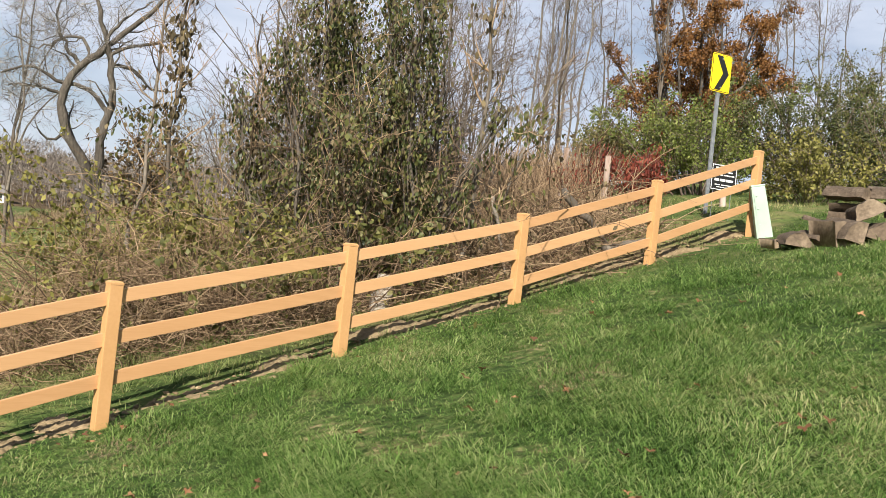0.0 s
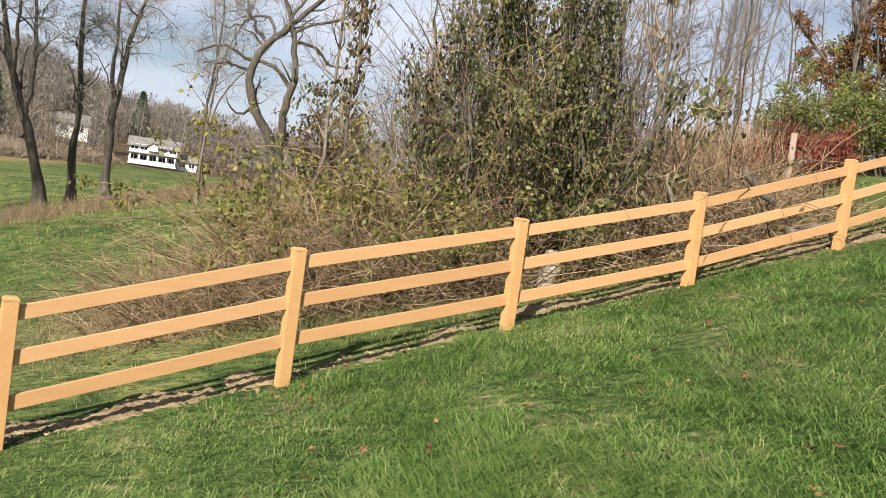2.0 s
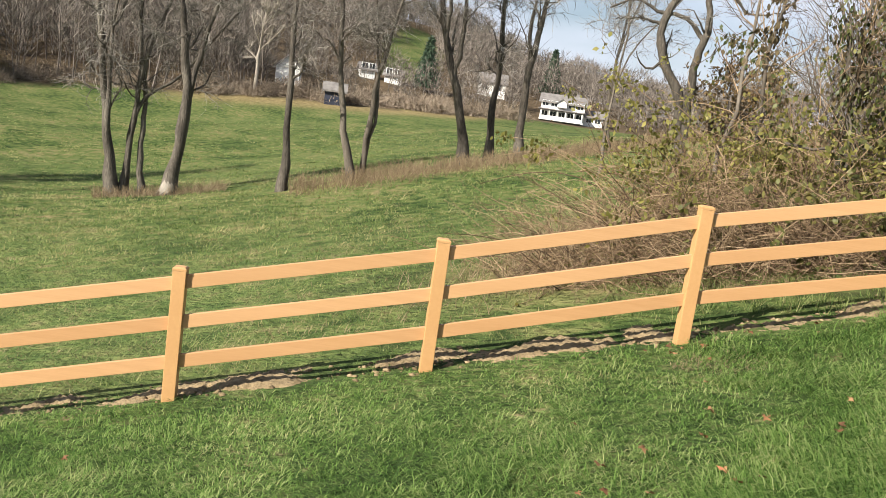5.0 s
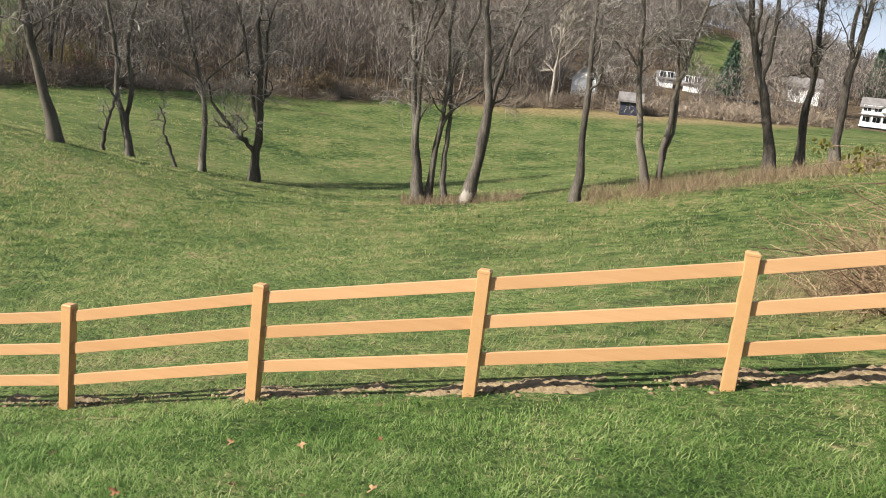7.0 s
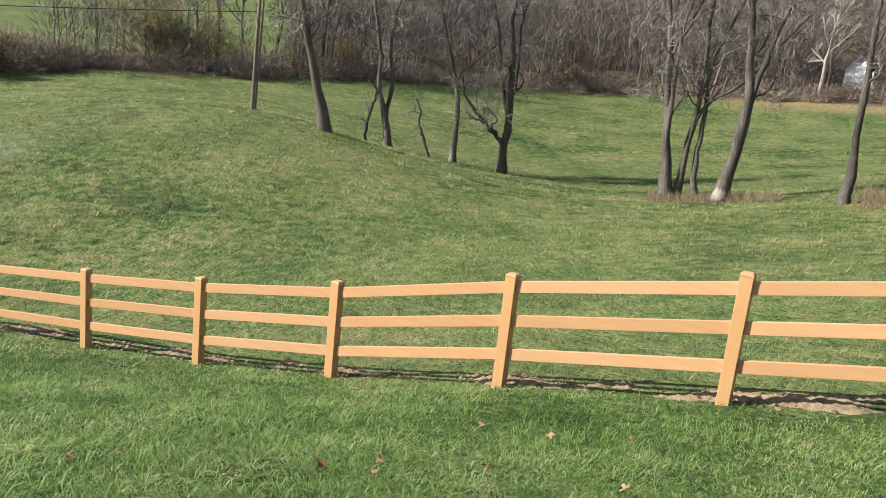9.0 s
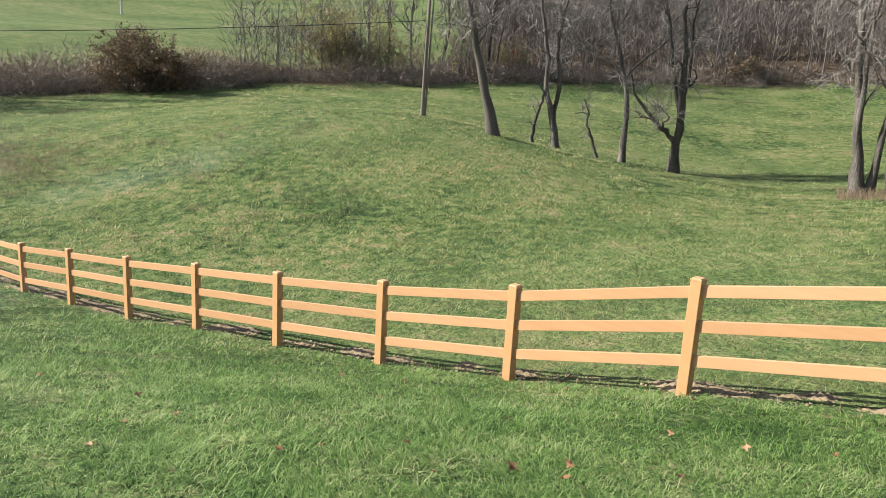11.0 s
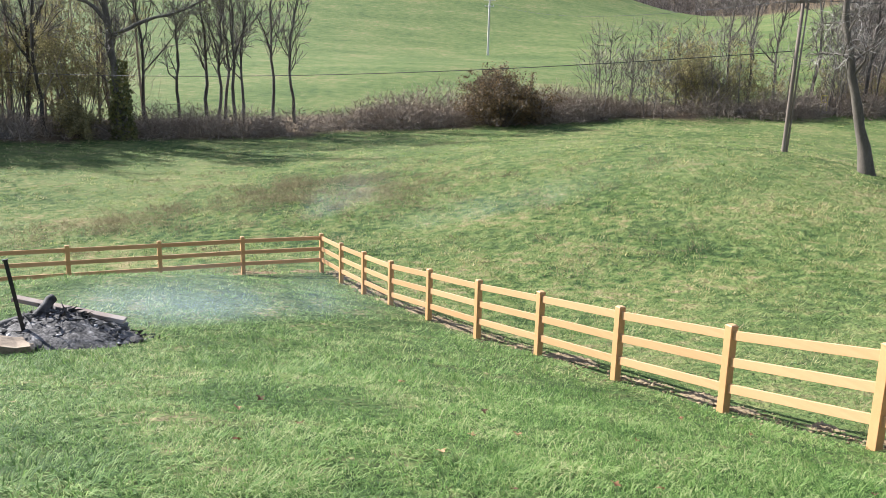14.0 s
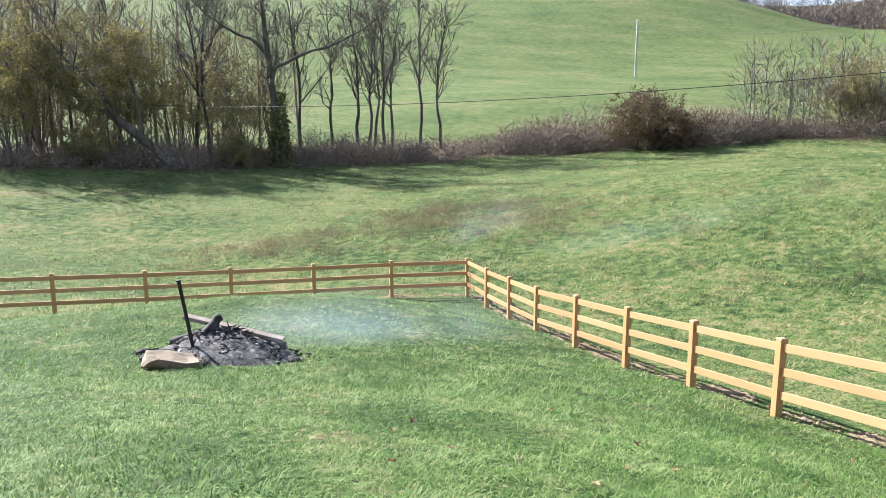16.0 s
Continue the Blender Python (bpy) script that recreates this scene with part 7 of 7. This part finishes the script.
make_grass("grass", "shaded grass and weeds behind the upper fence", 45000, (-30, 26), (9, 22), lambda x, y, g: (lawn_mask(x, y) < 0.5) & off_soil(x, y, g), FIELD_GRASS, 0.12, 0.005, 504, False, 1.2, 0.0006)
make_grass("straw", "dry straw lying in the lawn's worn spots", 300000, (-34, 152), (2.2, 9), lambda x, y, g: LAWN(x, y) & (azimuth(x, y) < 40) & (value_noise(x, y, 1.1, 77) < 0.15), STRAW, 0.07, 0.003, 505, True, 4.0, 0.0003, 6, 0.05)

# dead weeds in the field, and smaller tawny clumps about it
rng = np.random.default_rng(507)
WEED = surface("dead_weed", [(0.2, (0.11, 0.092, 0.052)), (0.55, (0.22, 0.19, 0.105)), (0.9, (0.37, 0.32, 0.19))], 0.4, 4, 0.95, 0, island=0.5, sheer=0.35)
cx = np.r_[rng.normal(-40, 3.4, 170), rng.normal(-31, 2.4, 60), rng.normal(-38, 2.5, 60), rng.uniform(-46, -22, 60)]
cy = np.r_[rng.normal(-21.5, 2.6, 170), rng.normal(-27, 1.8, 60), rng.normal(-16, 2.0, 60), rng.uniform(-34, 0, 60)]
ok = lawn_mask(cx, cy) < 0.1
cx, cy = cx[ok], cy[ok]
k = np.repeat(np.arange(len(cx)), 50)
n = len(k)
x, y = cx[k] + rng.normal(0, 0.38, n), cy[k] + rng.normal(0, 0.38, n)
go = unit(np.c_[rng.normal(0, 0.75, (n, 2)), 0.25 + np.abs(rng.normal(0, 0.5, n))])
V, F = slivers(on_ground(x, y, 0.0) + np.array([0, 0, 0.1]) * rng.random(n)[:, None], go, (0.12 + 0.25 * rng.random(n)) * (0.6 + 0.8 * rng.random(len(cx)))[k], 0.016 + 0.016 * rng.random(n), rng)
tagged(new("weeds", mesh_of("weeds", V, [F], WEED)), "low brown dead weeds in a patch of the field", "weeds", kind="stuff")

# fallen leaves on the lawn
def leaf_mesh(seed):
    rng = np.random.default_rng(seed)
    n = 14
    a = np.linspace(0, 2 * np.pi, n, endpoint=False)
    r = 0.05 * (0.65 + 0.35 * np.cos(a * 5 + 0.4)) * (1 + rng.normal(0, 0.08, n))
    V = np.r_[[[0, 0, 0.004]], np.c_[np.cos(a) * r * 1.2, np.sin(a) * r, 0.012 * np.sin(a * 2) + 0.012 * rng.random(n)]]
    j = np.arange(n)
    return mesh_of("fallen_leaf", V, [np.stack([0 * j, 1 + j, 1 + (j + 1) % n], -1)], DRY_LEAF)


DRY_LEAF = surface("dry_fallen_leaf", [(0.1, (0.1, 0.045, 0.022)), (0.5, (0.24, 0.11, 0.05)), (0.8, (0.4, 0.24, 0.12)), (1.0, (0.4, 0.07, 0.03))], 20.0, 4, 0.7, 0.2, own=0.75, sheer=0.15)
kinds = [leaf_mesh(s) for s in range(5)]
rng = np.random.default_rng(601)
placed = 0
while placed < 130:
    x, y = polar(rng.uniform(-32, 30) if placed < 95 else rng.uniform(60, 130), math.exp(rng.uniform(math.log(3.0), math.log(9.5))))
    if lawn_mask(x, y) < 0.9:
        continue
    ob = new("fallen_leaf", kinds[placed % 5])
    s = rng.uniform(0.4, 0.95)
    ob.matrix_basis = pose(x, y, ground_at(x, y) + 0.07, rng.uniform(-25, 25), rng.uniform(-25, 25), rng.uniform(0, 360)) @ Matrix.Diagonal((s, s, s, 1))
    tagged(ob, "dry brown fallen leaf lying on the lawn", "leaf", "fallen leaves")
    placed += 1

# ---------------------------------------------------------------- thin smoke from the smouldering heap
def smoke_material():
    m = bpy.data.materials.new("thin_smoke")
    m.use_nodes = True
    n, l = m.node_tree.nodes, m.node_tree.links
    n.remove(n["Principled BSDF"])
    t = n.new("ShaderNodeTexCoord")
    edge = n.new("ShaderNodeAttribute")
    edge.attribute_name = "veil"
    k = n.new("ShaderNodeTexNoise")
    k.inputs["Scale"].default_value, k.inputs["Detail"].default_value, k.inputs["Distortion"].default_value = 0.45, 4.0, 0.8
    l.new(t.outputs["Object"], k.inputs["Vector"])
    r = ramp_of(n, [(0.25, (0, 0, 0)), (0.72, (1, 1, 1))])
    l.new(k.outputs["Fac"], r.inputs["Fac"])
    f = n.new("ShaderNodeMath")
    f.operation = "MULTIPLY"
    l.new(r.outputs["Color"], f.inputs[0])
    l.new(edge.outputs["Fac"], f.inputs[1])
    clear, soft, mix = n.new("ShaderNodeBsdfTransparent"), n.new("ShaderNodeBsdfTranslucent"), n.new("ShaderNodeMixShader")
    soft.inputs["Color"].default_value = (0.62, 0.74, 0.92, 1)
    l.new(f.outputs[0], mix.inputs["Fac"])
    l.new(clear.outputs["BSDF"], mix.inputs[1])
    l.new(soft.outputs["BSDF"], mix.inputs[2])
    l.new(mix.outputs["Shader"], n["Material Output"].inputs["Surface"])
    return m


SMOKE = smoke_material()


def make_smoke(label, a, b, tall, strength, seed):
    """An upright drifting veil from a to b that thins towards its rim."""
    a, b = np.array(a, float), np.array(b, float)
    m, k = 40, 18
    u, v = np.meshgrid(np.linspace(0, 1, m), np.linspace(0, 1, k), indexing="ij")
    c = a + (b - a) * u[..., None]
    side = unit(np.array([-(b - a)[1], (b - a)[0]]))
    c = c + side * ((value_noise(u * 5, v * 2, 4.0, seed) - 0.5) * 0.8)[..., None]
    up = v * tall * (0.45 + 0.75 * u)
    z = height(c.reshape(-1, 2)).reshape(m, k) + 0.15 + up + 0.25 * u
    V = np.c_[c.reshape(-1, 2), z.ravel()]
    i, j = np.meshgrid(np.arange(m - 1), np.arange(k - 1), indexing="ij")
    F = np.stack([i * k + j, (i + 1) * k + j, (i + 1) * k + j + 1, i * k + j + 1], -1).reshape(-1, 4)
    me = mesh_of("smoke", V, [F], SMOKE)
    d = strength * np.clip(np.sin(np.pi * u ** 0.6), 0, 1) ** 1.5 * np.sin(np.pi * v ** 0.6).clip(0, 1) ** 2
    me.attributes.new("veil", "FLOAT", "POINT").data.foreach_set("value", d.ravel().astype(np.float32))
    tagged(new("smoke", me), label, "smoke", kind="stuff")


PIT = pit_at(0, 0)
make_smoke("bluish smoke creeping from the fire pit over the lawn", (PIT[0] + 0.2, PIT[1] - 0.5), (PIT[0] - 3.6, PIT[1] + 3.4), 1.3, 0.1, 701)
make_smoke("thin bluish smoke close to the lawn", (PIT[0] - 0.2, PIT[1] + 0.5), (PIT[0] - 4.6, PIT[1] + 4.2), 1.1, 0.07, 702)
make_smoke("thin wisp of bluish smoke drifting over the field", (-31.5, -17.5), (-36.0, -14.5), 3.2, 0.05, 703)
make_smoke("faint bluish smoke hanging over the field", (-30.0, -13.0), (-38.0, -1.0), 2.2, 0.04, 704)
